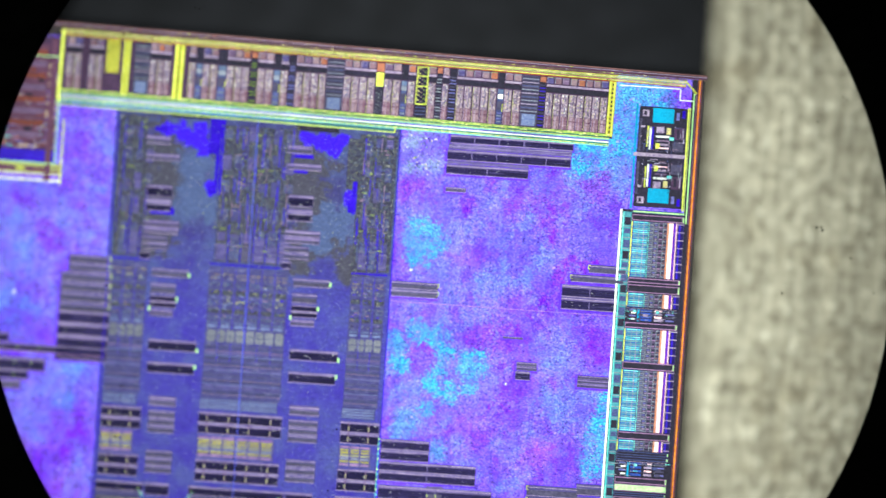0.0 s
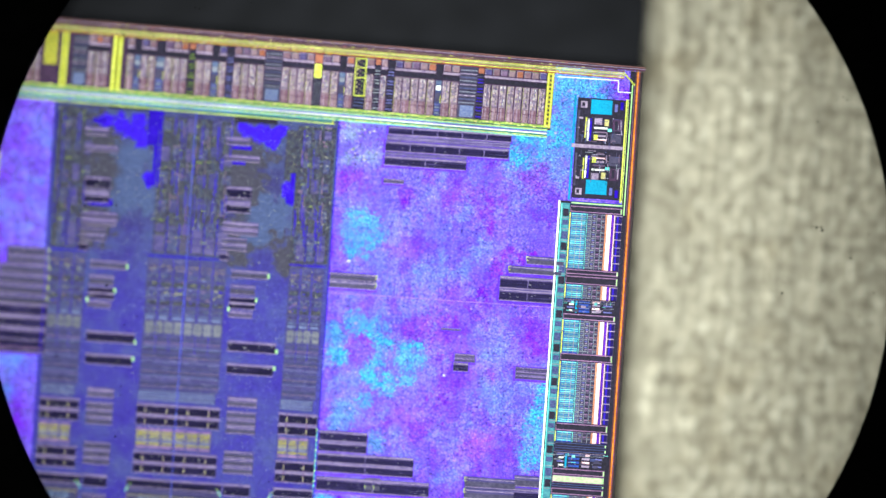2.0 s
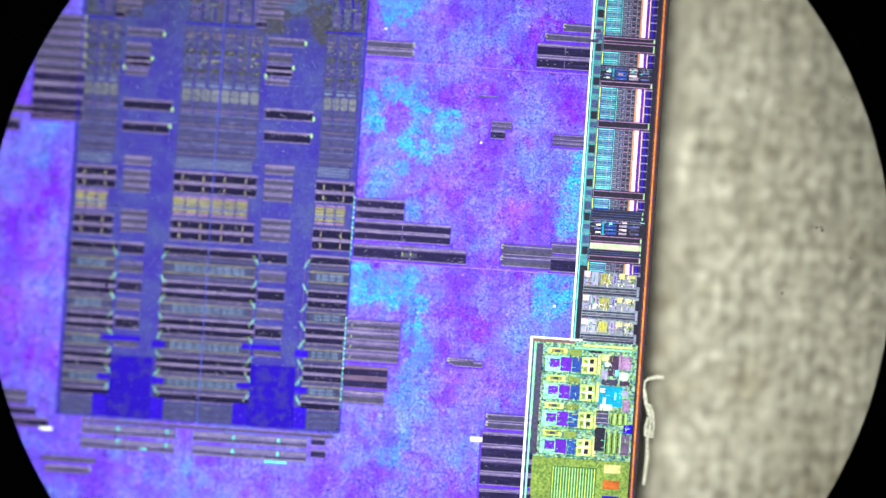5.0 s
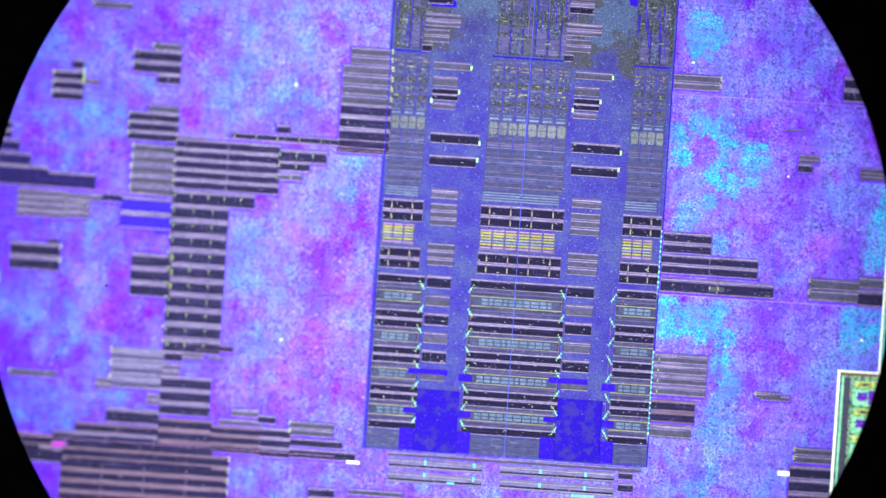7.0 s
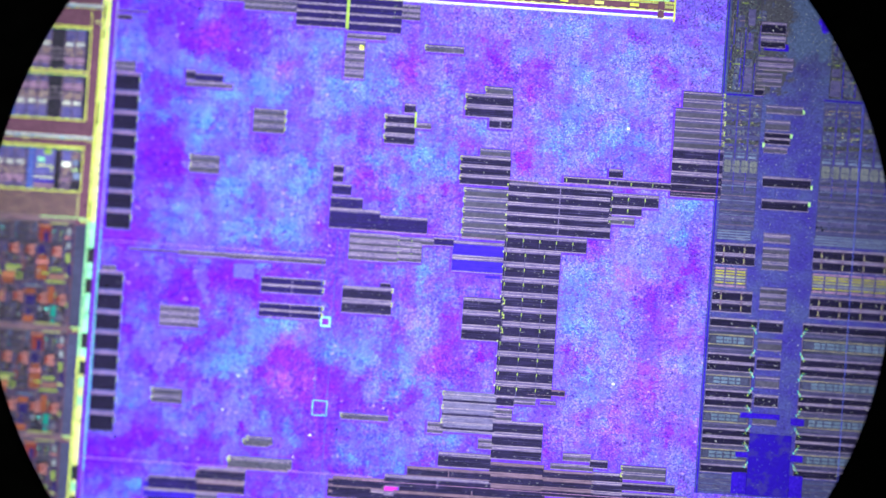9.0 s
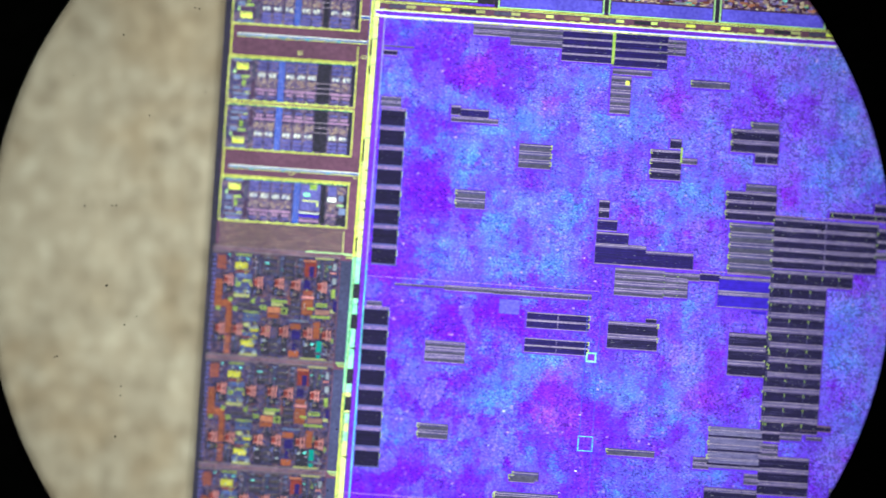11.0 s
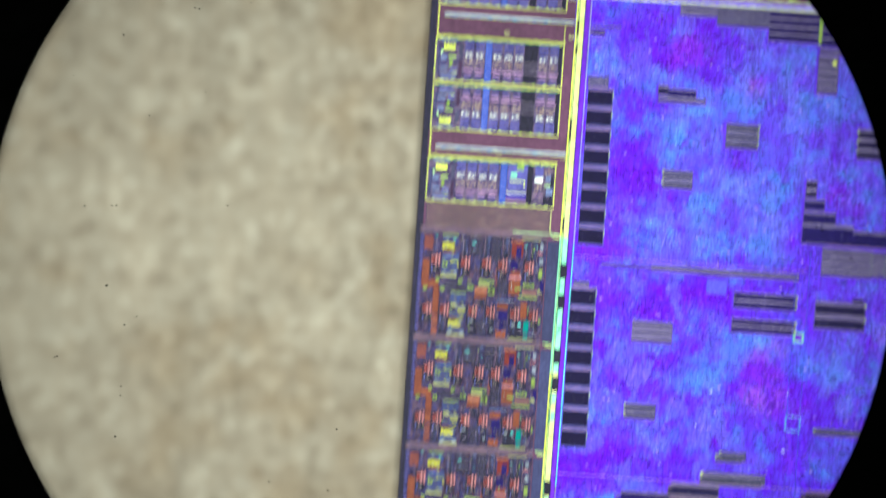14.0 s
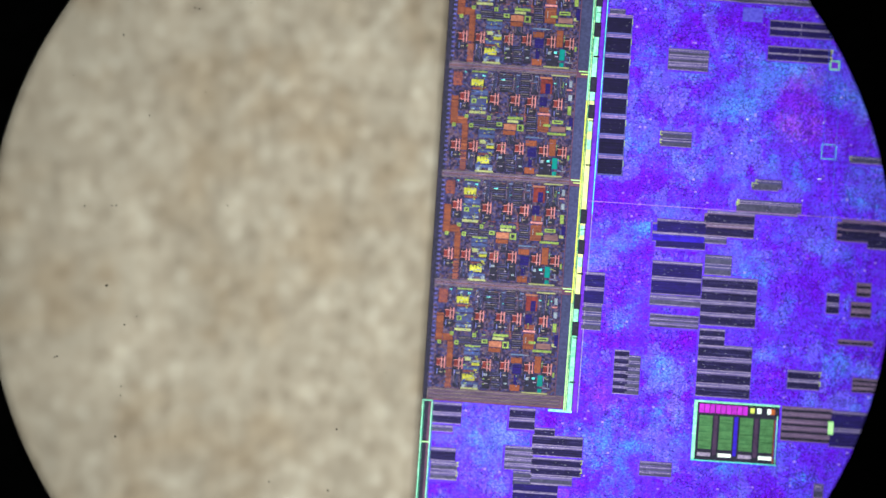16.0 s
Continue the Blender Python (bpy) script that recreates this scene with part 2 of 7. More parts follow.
spot(-1879, 906.4, 26, AZURE)
spot(-1641.6, 890, 30, AZURE)
spot(-2011.7, 314, 50, VIOLET)
spot(-1850, 333, 60, VIOLET)
spot(-2022.3, 570.4, 56, VIOLET)
spot(-1908.5, 357, 40, VIOLET)
spot(-1821, 762, 44, VIOLET)
spot(-1741, 726.6, 40, VIOLET)
spot(-1980, 925.3, 44, VIOLET)
spot(-1629, 631, 30, VIOLET)
spot(-1764.3, 267, 30, VIOLET)
spot(-1947, 821, 40, VIOLET)
spot(-1772, 891, 32, PINK)
for x, y, radius in ((-1777, 872, 17), (-1785, 945, 20), (-1768, 958, 13), (-1738, 862, 15), (-1735, 908, 13), (-1736, 950, 15), (-1742, 972, 11), (-1710, 1050, 10), (-1709, 1070, 7), (-1551, 824, 17), (-1533, 828, 13),
                     (-247, 690, 20), (-262, 668, 13), (-232, 676, 12), (-1183, 723, 16), (-1131, 900, 18), (-1150, 880, 14), (-1185, 993, 16), (-1700, 800, 9), (-1816, 405, 14), (-2072, 1448, 14)):
    spot(x, y, radius, ROSE_FILM)
for x, y, radius in ((-1386, 490, 18), (-1384, 520, 18), (-1372, 532, 14), (-1366, 492, 12), (-1786, 912, 22), (-1780, 900, 16), (-1250, 640, 20), (-1230, 630, 16), (-1270, 655, 14), (-2090, 700, 18), (-2060, 704, 16), (-2030, 702, 16), (-2080, 722, 13),
                     (-1930, 345, 22), (-1900, 352, 20), (-1950, 370, 18), (-1620, 610, 16), (-1500, 880, 18), (-300, 240, 18), (-330, 250, 16), (-270, 262, 16), (-240, 300, 18), (-1100, 680, 18), (-1075, 700, 16)):
    spot(x, y, radius, PURPLE_FILM)
for x, y, radius in ((-1918, 440, 30), (-1855, 436, 26), (-1812, 458, 24), (-1848, 672, 30), (-1786, 688, 26), (-1895, 640, 26), (-1833, 742, 20)):
    spot(x, y, radius, AZURE)
spot(-1714.7, 965.4, 34, PINK)
spot(-1744, 857, 20, PINK)
spot(-1822.6, 441.5, 40, BLUE)
spot(-1748.6, 496.6, 44, BLUE)
spot(-1909, 497.5, 40, BLUE)
spot(-1788.3, 649.6, 40, BLUE)
spot(-1848.7, 902, 34, AZURE)
spot(-1784, 849.5, 20, AZURE)
spot(-1630, 1049.5, 40, AZURE)
spot(-1944, 860.4, 20, AZURE)
spot(-2053.5, 1309, 22, AZURE)
spot(-1975, 1401.7, 26, AZURE)
spot(-1772, 1289.7, 20, AZURE)
spot(-1667, 1360.7, 24, AZURE)
spot(-1961.6, 1040, 60, VIOLET)
spot(-2020, 1066, 40, VIOLET)
spot(-1804.6, 961, 40, VIOLET)
spot(-2056.5, 1088.6, 46, VIOLET)
spot(-1778.3, 1200, 40, VIOLET)
spot(-1946, 1389.7, 24, VIOLET)
spot(-1726.5, 1224.4, 34, VIOLET)
spot(-2039.3, 1488.3, 30, VIOLET)
spot(-1673, 1421, 30, VIOLET)
spot(-1803.6, 1592.5, 40, VIOLET)
spot(-2072, 1448.5, 28, PINK)
spot(-1951, 1462, 20, PINK)
spot(-2153, 1614.3, 40, PINK)
spot(-2277, 1562.6, 70, BLUE)
spot(-1704, 1142.7, 40, BLUE)
spot(-1833.5, 861, 40, BLUE)
spot(-437, 1067, 24, SILVER)
spot(-288.5, 891.3, 30, MAG)
spot(-301.7, 992.4, 40, PINK)
spot(-478, 319.3, 34, CYAN)
spot(-451.7, 323.5, 18, CYAN)
spot(-492, 348.3, 21, CYAN)
spot(-474, 351, 17, CYAN)
spot(-463, 302, 14, CYAN)
spot(-491.4, 300, 17, CYAN)

spot(-520.2, 498.6, 18, CYAN)
spot(-503.5, 543.3, 18, CYAN)
spot(-475.5, 481.7, 21, CYAN)
spot(-438.1, 492.8, 21, CYAN)
spot(-427.1, 519.6, 15, CYAN)
spot(-446.6, 571.5, 18, CYAN)
spot(-375.5, 534.4, 27, CYAN)
spot(-417.9, 587.9, 21, CYAN)
spot(-382.1, 571.7, 15, CYAN)
spot(-452.6, 617.9, 15, CYAN)
spot(-434.4, 547.7, 14, CYAN)
spot(-134.6, 591.7, 22, CYAN)
spot(-141.2, 628.9, 25, CYAN)
spot(-146, 666, 27, CYAN)
spot(-152.9, 698.6, 24, CYAN)
spot(-168.6, 817.4, 39, CYAN)
spot(-177, 843.1, 31, CYAN)
spot(-154.5, 801.3, 25, CYAN)
for x, y, radius in ((-512, 814, 24), (-496, 838, 24), (-520, 848, 18), (-404, 930, 18)):
    spot(x, y, radius, CYAN)
for x, y, radius in ((-400, 962, 22), (-402, 1000, 20), (-412, 1040, 26), (-426, 1092, 26), (-440, 1130, 22)):
    spot(x, y, radius, TEAL_FILM)
spot(-450.2, 836.8, 34, CYAN)
spot(-426.5, 815.1, 22, CYAN)
spot(-471, 828.1, 25, CYAN)
spot(-408.2, 859.2, 20, CYAN)
spot(-415.1, 904.8, 21, CYAN)
spot(-487.7, 643.4, 20, TEAL_FILM)
spot(-495.5, 662.3, 22, TEAL_FILM)
spot(-429.1, 692.8, 20, TEAL_FILM)
spot(-515.1, 507.4, 20, TEAL_FILM)
spot(-392.2, 943.2, 22, TEAL_FILM)
spot(-409.4, 984, 25, TEAL_FILM)
spot(-426.6, 1024.6, 25, TEAL_FILM)
spot(-395.2, 1042.3, 22, TEAL_FILM)
spot(-463.1, 531.3, 16, HOLE)
spot(-408.2, 553.2, 9, HOLE)

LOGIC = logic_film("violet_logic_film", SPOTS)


def core_film(spots):
    """Wiring field of the core: slate blue with olive-grey clouds, deep blue blanks and bright flecks."""
    m, nt, bsdf, vec = nodes_of("grey_blue_wiring", 0.6, 0.0, 0.06)
    fine = noise_node(nt, vec, 3.0, 3, (0.8, 1), 7.0, 0.75)
    big = noise_node(nt, vec, 46, 4, None, 2.0, 0.6)
    fleck = noise_node(nt, vec, 3.0, 1, None, 77.0)
    col = ramp(nt, big, [(0.34, rgb(58, 46, 158)), (0.5, rgb(66, 63, 156)), (0.68, rgb(74, 78, 150))])
    wobble = noise_node(nt, vec, 24, 6, None, 3.0, 0.7)
    part = nt.nodes.new("ShaderNodeSeparateXYZ")
    nt.links.new(vec, part.inputs[0])
    upper = nt.nodes.new("ShaderNodeMapRange")
    for key, value in (("From Min", -470), ("From Max", -300), ("To Min", 0.0), ("To Max", 0.75)):
        upper.inputs[key].default_value = value
    nt.links.new(calc(nt, "MULTIPLY_ADD", wobble, 160, calc(nt, "ADD", part.outputs["Y"], -80)), upper.inputs["Value"])
    col = mix(nt, upper.outputs["Result"], col, ramp(nt, big, [(0.36, rgb(58, 58, 96)), (0.5, rgb(70, 76, 116)), (0.66, rgb(72, 86, 128))]))
    for x, y, radius, c in spots:
        s = spot_mask(nt, vec, x, y, radius, wobble)
        col = mix(nt, s, col, c)
    col = mix(nt, 0.9, col, ramp(nt, fine, [(0.28, grey(0.4)), (0.5, grey(1.0)), (0.72, grey(1.7))]), "MULTIPLY")
    # sparkle put into the colour as pale flecks
    col = mix(nt, ramp(nt, fleck, [(0.70, grey(0)), (0.79, grey(0.7))]), col, rgb(205, 210, 215))
    nt.links.new(col, bsdf.inputs["Base Color"])
    bump(nt, bsdf, fine, 0.25, 1.0)
    return m


def clouded(name, a, b):
    """Even blue film, overlaid with ragged grey clouds and pale flecks."""
    m, nt, bsdf, vec = nodes_of(name, 0.6, 0.0, 0.05)
    fine = noise_node(nt, vec, 2.6, 3, None, 7.0, 0.7)
    cloud = noise_node(nt, vec, 30, 6, None, 57.0, 0.66)
    col = mix(nt, ramp(nt, cloud, [(0.50, grey(0.0)), (0.58, grey(0.8))]), a, b)
    col = mix(nt, 0.6, col, ramp(nt, fine, [(0.3, grey(0.6)), (0.7, grey(1.4))]), "MULTIPLY")
    # the pale flecks are painted sparkle
    col = mix(nt, ramp(nt, noise_node(nt, vec, 3.0, 1, None, 77.0), [(0.72, grey(0.0)), (0.79, grey(0.4))]), col, rgb(200, 205, 225))
    nt.links.new(col, bsdf.inputs["Base Color"])
    bump(nt, bsdf, fine, 0.2, 1.0)
    return m


OLIVE_GREY, BLANK, SLATE_CLOUD = rgb(70, 68, 88), rgb(56, 16, 226), rgb(76, 88, 136)
CORE_SPOTS = [(x, y, radius, OLIVE_GREY) for x, y, radius in ((-960, 190, 62), (-945, 260, 52), (-960, 340, 46), (-700, 190, 60), (-690, 270, 56), (-700, 350, 52), (-640, 330, 40), (-600, 380, 34))]
CORE_SPOTS += [(x, y, radius, SLATE_CLOUD) for x, y, radius in ((-887, 214, 36), (-893, 274, 38), (-857, 296, 24), (-636, 300, 40), (-660, 330, 30))]
CORE_SPOTS += [(x, y, radius, BLANK) for x, y, radius in ((-940, 156, 14), (-915, 160, 20), (-893, 170, 20), (-874, 182, 18), (-884, 151, 16), (-859, 254, 14), (-697, 156, 16), (-667, 162, 20), (-650, 172, 18), (-604, 262, 18), (-612, 254, 14), (-632, 152, 12))]
CORE = core_film(CORE_SPOTS)
CELLS2 = striped("teal_cell_rows", [rgb(50, 44, 112), rgb(80, 78, 132), rgb(60, 56, 124), rgb(112, 110, 150)], 2.4, across=(0.12, 1))
RIM = plain("smooth_violet_film", rgb(92, 36, 238), rgb(116, 72, 248), 5, spec=0.03)
DEEP = plain("deep_blue_film", rgb(32, 0, 186), rgb(54, 12, 216), 4, spec=0.05, glint=0.15)
DEEP_CLOUDED = clouded("clouded_deep_blue_film", rgb(34, 2, 178), rgb(54, 44, 150))
DARK = striped("black_array", [rgb(14, 8, 44), rgb(42, 32, 88), rgb(18, 12, 54), rgb(68, 58, 118)], 2.0, spec=0.08, glint=0.3)
DARK_CORE = striped("glinting_black_array", [rgb(9, 6, 33), rgb(30, 23, 68), rgb(13, 8, 42), rgb(54, 45, 98)], 2.0, spec=0.06, glint=0.7)
CAPACITOR = striped("black_capacitor", [rgb(12, 6, 40), rgb(28, 18, 66), rgb(16, 10, 50)], 2.2, spec=0.08, glint=0.1)
NIGHT = striped("blue_black_array", [rgb(24, 14, 66), rgb(40, 24, 116), rgb(28, 18, 80), rgb(44, 32, 128)], 2.4, spec=0.08, glint=0.15)
INDIGO = striped("indigo_array", [rgb(44, 18, 170), rgb(58, 30, 215), rgb(48, 22, 180)], 2.6)
TAN = striped("tan_lilac_wiring", [rgb(52, 42, 98), rgb(126, 110, 172), rgb(78, 66, 132), rgb(168, 152, 200)], 1.8)
ROSE = striped("rose_brown_wiring", [rgb(76, 58, 92), rgb(134, 106, 148), rgb(94, 74, 112), rgb(158, 130, 168)], 2.2)
GREY = striped("grey_lilac_wiring", [rgb(46, 40, 94), rgb(98, 90, 152), rgb(68, 60, 124), rgb(134, 124, 174)], 2.0)
PALE_RAIL = plain("pale_lilac_rail", rgb(160, 154, 206), rgb(198, 192, 232), 5)
MAUVE = plain("dusky_mauve_metal", rgb(112, 88, 120), rgb(150, 122, 154), 5, (0.3, 1))
PALE_WIRING = striped("pale_lilac_wiring", [rgb(80, 72, 132), rgb(126, 116, 174), rgb(100, 92, 150), rgb(156, 146, 192)], 1.8)
DIVIDER = plain("rose_dividing_line", rgb(150, 104, 190), rgb(200, 150, 206), 6)
SEAGREEN = plain("sea_green_metal", rgb(40, 120, 104), rgb(84, 160, 132), 5)
SLATE_BLUE = plain("slate_blue_strip", rgb(52, 52, 96), rgb(70, 70, 118), 5)
BROWN = plain("brown_bare_field", rgb(92, 54, 86), rgb(108, 66, 98), 8)
YELLOW = plain("yellow_metal", rgb(190, 196, 60), rgb(228, 234, 120), 5, rough=0.55, metal=0.3, relief=0.3)
LIME = plain("pale_green_metal", rgb(158, 214, 136), rgb(200, 238, 176), 5, rough=0.55, metal=0.3, relief=0.3)
PALE = plain("pale_metal", rgb(206, 212, 222), rgb(246, 246, 240), 5, rough=0.55, metal=0.45, relief=0.3)
AQUA = plain("aqua_metal", rgb(76, 176, 186), rgb(132, 212, 208), 5, rough=0.55, metal=0.45, relief=0.3)
COMB_TEAL = plain("pale_teal_comb", rgb(92, 158, 170), rgb(138, 192, 188), 4)
AQUA_DIM = plain("dull_aqua_metal", rgb(62, 132, 160), rgb(96, 168, 180), 4)
SKY = plain("sky_blue_plate", rgb(16, 150, 206), rgb(36, 176, 228), 3)
ORANGE = plain("orange_metal", rgb(176, 84, 40), rgb(222, 118, 44), 6)
SEAL = plain("golden_orange_metal", rgb(206, 108, 36), rgb(240, 152, 56), 6)
RUST = plain("rust_wiring", rgb(92, 44, 52), rgb(150, 76, 62), 3)
PLUM = plain("plum_field", rgb(58, 36, 72), rgb(82, 52, 92), 6)
INK = plain("ink_field", rgb(18, 14, 38), rgb(40, 32, 64), 5, spec=0.16)
SLATE = plain("slate_field", rgb(62, 58, 92), rgb(84, 78, 112), 5)
LILAC = plain("lilac_pad", rgb(142, 122, 168), rgb(196, 176, 208), 4)
PINKM = plain("pink_metal", rgb(232, 180, 200), rgb(250, 214, 220), 5, rough=0.55, metal=0.45, relief=0.3)
PERI = plain("periwinkle_fingers", rgb(94, 94, 180), rgb(130, 130, 214), 4)
TEAL = plain("teal_plate", rgb(8, 120, 118), rgb(20, 142, 140), 6)
ORANGE_PALE = plain("peach_metal", rgb(222, 140, 104), rgb(242, 172, 140), 5)
ROSE_LILAC = plain("rose_lilac_metal", rgb(150, 110, 168), rgb(196, 150, 200), 4)
ROSE_BROWN = plain("rose_brown_metal", rgb(108, 74, 86), rgb(150, 104, 104), 5, (0.3, 1))
PERI_FIN = plain("dull_periwinkle_fingers", rgb(74, 70, 150), rgb(104, 98, 184), 4)
TAP_DIM = plain("dull_green_tap", rgb(112, 134, 66), rgb(164, 180, 92), 3)
CREAM_DIM = plain("dull_cream_metal", rgb(150, 152, 100), rgb(196, 194, 132), 3)
PALE_DIM = plain("dull_pale_metal", rgb(112, 118, 150), rgb(166, 172, 186), 3)
BLUE_DIM = plain("dull_blue_cells", rgb(52, 56, 116), rgb(84, 96, 150), 3)
COMB_GOLD = plain("dull_yellow_comb", rgb(160, 152, 44), rgb(206, 198, 78), 4)
PEACH_DIM = plain("dull_peach_metal", rgb(158, 92, 76), rgb(200, 126, 100), 4)
YELLOW_PALE = plain("pale_yellow_metal", rgb(222, 208, 128), rgb(246, 236, 176), 5)
VIOLET_PLATE = plain("violet_plate", rgb(96, 20, 196), rgb(118, 36, 224), 6)
SKYBAR = plain("blue_bar_metal", rgb(34, 62, 168), rgb(54, 92, 200), 4)
BLUE_LINE = plain("thin_blue_wiring", rgb(70, 70, 232), rgb(90, 110, 245), 8)
PERI_FILM = plain("periwinkle_film", rgb(84, 70, 226), rgb(108, 96, 246), 6)
DARKRED = plain("dark_red_gate", rgb(96, 26, 34), rgb(140, 48, 48), 4)
ROSEPINK = plain("rose_metal", rgb(190, 110, 118), rgb(226, 150, 152), 4)
TAPGREEN = plain("green_tap_metal", rgb(150, 186, 84), rgb(200, 222, 116), 5)
BUSTAN = plain("tan_bus_metal", rgb(128, 112, 108), rgb(168, 150, 136), 5, (0.3, 1))
DRIVER = plain("grey_beige_driver", rgb(88, 90, 124), rgb(136, 136, 144), 2.2, glint=0.5)
CELLB = plain("light_blue_cells", rgb(92, 104, 168), rgb(132, 144, 186), 3.4, glint=0.3)
BRICKRED = plain("brick_orange_wiring", rgb(104, 50, 44), rgb(164, 84, 52), 2.6)
CREAM = plain("cream_metal", rgb(188, 190, 118), rgb(216, 216, 150), 5, rough=0.55, metal=0.3, relief=0.3)
LIME_PALE = plain("yellow_green_metal", rgb(184, 204, 104), rgb(212, 228, 140), 5, rough=0.55, metal=0.3, relief=0.3)
AQUA_PALE = plain("pale_aqua_metal", rgb(118, 200, 166), rgb(168, 228, 198), 5, rough=0.55, metal=0.3, relief=0.3)


def mosaic(name, shades, size, glint=0.0):
    """Busy small circuitry: a patchwork of little rectangles in several shades."""
    m, nt, bsdf, vec = nodes_of(name, 0.6, 0.0, 0.08)
    v = nt.nodes.new("ShaderNodeTexVoronoi")
    v.voronoi_dimensions, v.distance = "2D", "CHEBYCHEV"
    v.inputs["Scale"].default_value = 1 / size
    v.inputs["Randomness"].default_value = 0.7
    nt.links.new(vec, v.inputs["Vector"])
    part = nt.nodes.new("ShaderNodeSeparateColor")
    nt.links.new(v.outputs["Color"], part.inputs[0])
    k = len(shades)
    r = nt.nodes.new("ShaderNodeValToRGB")
    r.color_ramp.interpolation = "CONSTANT"
    e = r.color_ramp.elements
    while len(e) < k:
        e.new(0.5)
    for i, (el, c) in enumerate(zip(e, shades)):
        el.position, el.color = i / k, c
    nt.links.new(part.outputs[0], r.inputs["Fac"])
    n = noise_node(nt, vec, 2.6, 2, (0.5, 1), 8.0)
    col = mix(nt, 0.6, r.outputs["Color"], ramp(nt, n, [(0.3, grey(0.5)), (0.7, grey(1.5))]), "MULTIPLY")
    # painted glints: pale dots in the colour
    if glint:
        dot = noise_node(nt, vec, 3.0, 1, None, 71.0)
        col = mix(nt, ramp(nt, dot, [(0.70, grey(0)), (0.77, grey(glint))]), col, rgb(215, 215, 205))
    nt.links.new(col, bsdf.inputs["Base Color"])
    bump(nt, bsdf, part.outputs[0], 0.2, 1.0)
    return m


BUSY = mosaic("busy_dark_circuitry", [rgb(46, 38, 74), rgb(86, 66, 98), rgb(60, 54, 108), rgb(40, 32, 64), rgb(98, 78, 104), rgb(64, 62, 112), rgb(52, 42, 80), rgb(84, 60, 74)], 3.4)
BUSY_IO = mosaic("busy_pad_circuitry", [rgb(72, 60, 98), rgb(102, 84, 120), rgb(86, 74, 114), rgb(62, 52, 90), rgb(118, 98, 124)], 5.5)
CELLS = mosaic("grey_green_cells", [rgb(54, 52, 76), rgb(80, 80, 92), rgb(62, 62, 86), rgb(68, 76, 98), rgb(56, 54, 84), rgb(86, 86, 92), rgb(50, 46, 74), rgb(66, 72, 86)], 2.6, 0.7)
CELLS_TEAL = mosaic("lilac_teal_cells", [rgb(58, 56, 108), rgb(84, 90, 126), rgb(68, 64, 122), rgb(98, 96, 126), rgb(56, 50, 106), rgb(74, 82, 132)], 3.0, 0.8)
CELLS_OLIVE = mosaic("olive_tan_cells", [rgb(76, 68, 108), rgb(118, 104, 112), rgb(66, 60, 110), rgb(96, 92, 116), rgb(140, 124, 112)], 3.0, 0.8)
BUSY_TAN = mosaic("busy_tan_transistors", [rgb(108, 88, 120), rgb(146, 122, 128), rgb(88, 72, 118), rgb(168, 146, 138), rgb(122, 92, 104), rgb(98, 84, 132)], 2.6)
BUSY_LILAC = mosaic("busy_lilac_pad", [rgb(138, 118, 146), rgb(172, 152, 172), rgb(120, 104, 136), rgb(188, 168, 172), rgb(150, 126, 152)], 2.6)
FOOT = plain("dusky_rose_pad", rgb(124, 92, 114), rgb(152, 118, 134), 4)
FOOT_PALE = plain("pale_dusky_pad", rgb(138, 112, 132), rgb(172, 142, 156), 4)
BUSY_PAD = mosaic("busy_pad_panel", [rgb(70, 46, 84), rgb(168, 136, 140), rgb(110, 80, 150), rgb(206, 180, 160), rgb(92, 56, 70), rgb(130, 110, 190), rgb(58, 30, 60)], 5.5)
BUSY_AMP = mosaic("busy_green_circuitry", [rgb(118, 172, 140), rgb(176, 208, 158), rgb(92, 132, 128), rgb(160, 196, 190), rgb(110, 158, 164), rgb(146, 176, 104), rgb(78, 108, 112)], 3.4)
LADDER = striped("brown_ladder_wiring", [rgb(84, 44, 58), rgb(168, 96, 76), rgb(70, 38, 58), rgb(190, 112, 78)], 1.7)
LADDER_ORANGE = striped("orange_ladder_wiring", [rgb(94, 47, 48), rgb(158, 87, 60), rgb(84, 43, 48), rgb(172, 102, 72)], 1.7)
RAIL_GREY = striped("grey_olive_rail", [rgb(66, 54, 80), rgb(140, 124, 128), rgb(88, 72, 96), rgb(160, 150, 140)], 1.6)
BRIGHT = mosaic("bright_contacts", [rgb(150, 146, 176), rgb(112, 112, 168), rgb(206, 200, 196), rgb(92, 86, 140), rgb(176, 168, 164)], 2.6)
DATAPATH = striped("blue_grey_datapath", [rgb(32, 30, 72), rgb(66, 66, 108), rgb(42, 40, 86), rgb(92, 94, 122)], 2.0, glint=0.6)
LILAC_DIM = striped("dim_lilac_bus", [rgb(62, 53, 116), rgb(96, 87, 144), rgb(74, 66, 128)], 2.2)
LATCH = plain("teal_blue_latch", rgb(82, 96, 146), rgb(112, 130, 164), 3, glint=0.4)
BUSGOLD = plain("gold_bus_metal", rgb(132, 122, 124), rgb(176, 164, 138), 5, (0.3, 1))
GREEN = striped("green_array", [rgb(50, 92, 58), rgb(96, 142, 92), rgb(62, 108, 70)], 1.6)
MAGENTA = plain("magenta_film", rgb(196, 20, 220), rgb(222, 50, 240), 6)
OLIVE = plain("olive_green_wiring", rgb(96, 132, 60), rgb(170, 190, 90), 4)
SILICON = plain("dark_silicon", rgb(40, 34, 44), rgb(66, 54, 62), 14)
FLAT_BLACK = plain("flat_black", grey(0.0004), grey(0.0007), 40, spec=0.0, rough=1.0, relief=0.0)
PLATE = plain("black_plate", rgb(26, 26, 31), rgb(32, 32, 38), 60, rough=0.8, spec=0.1)
DUST = plain("dark_dust", grey(0.004), grey(0.01), 4, spec=0.0, rough=1.0)
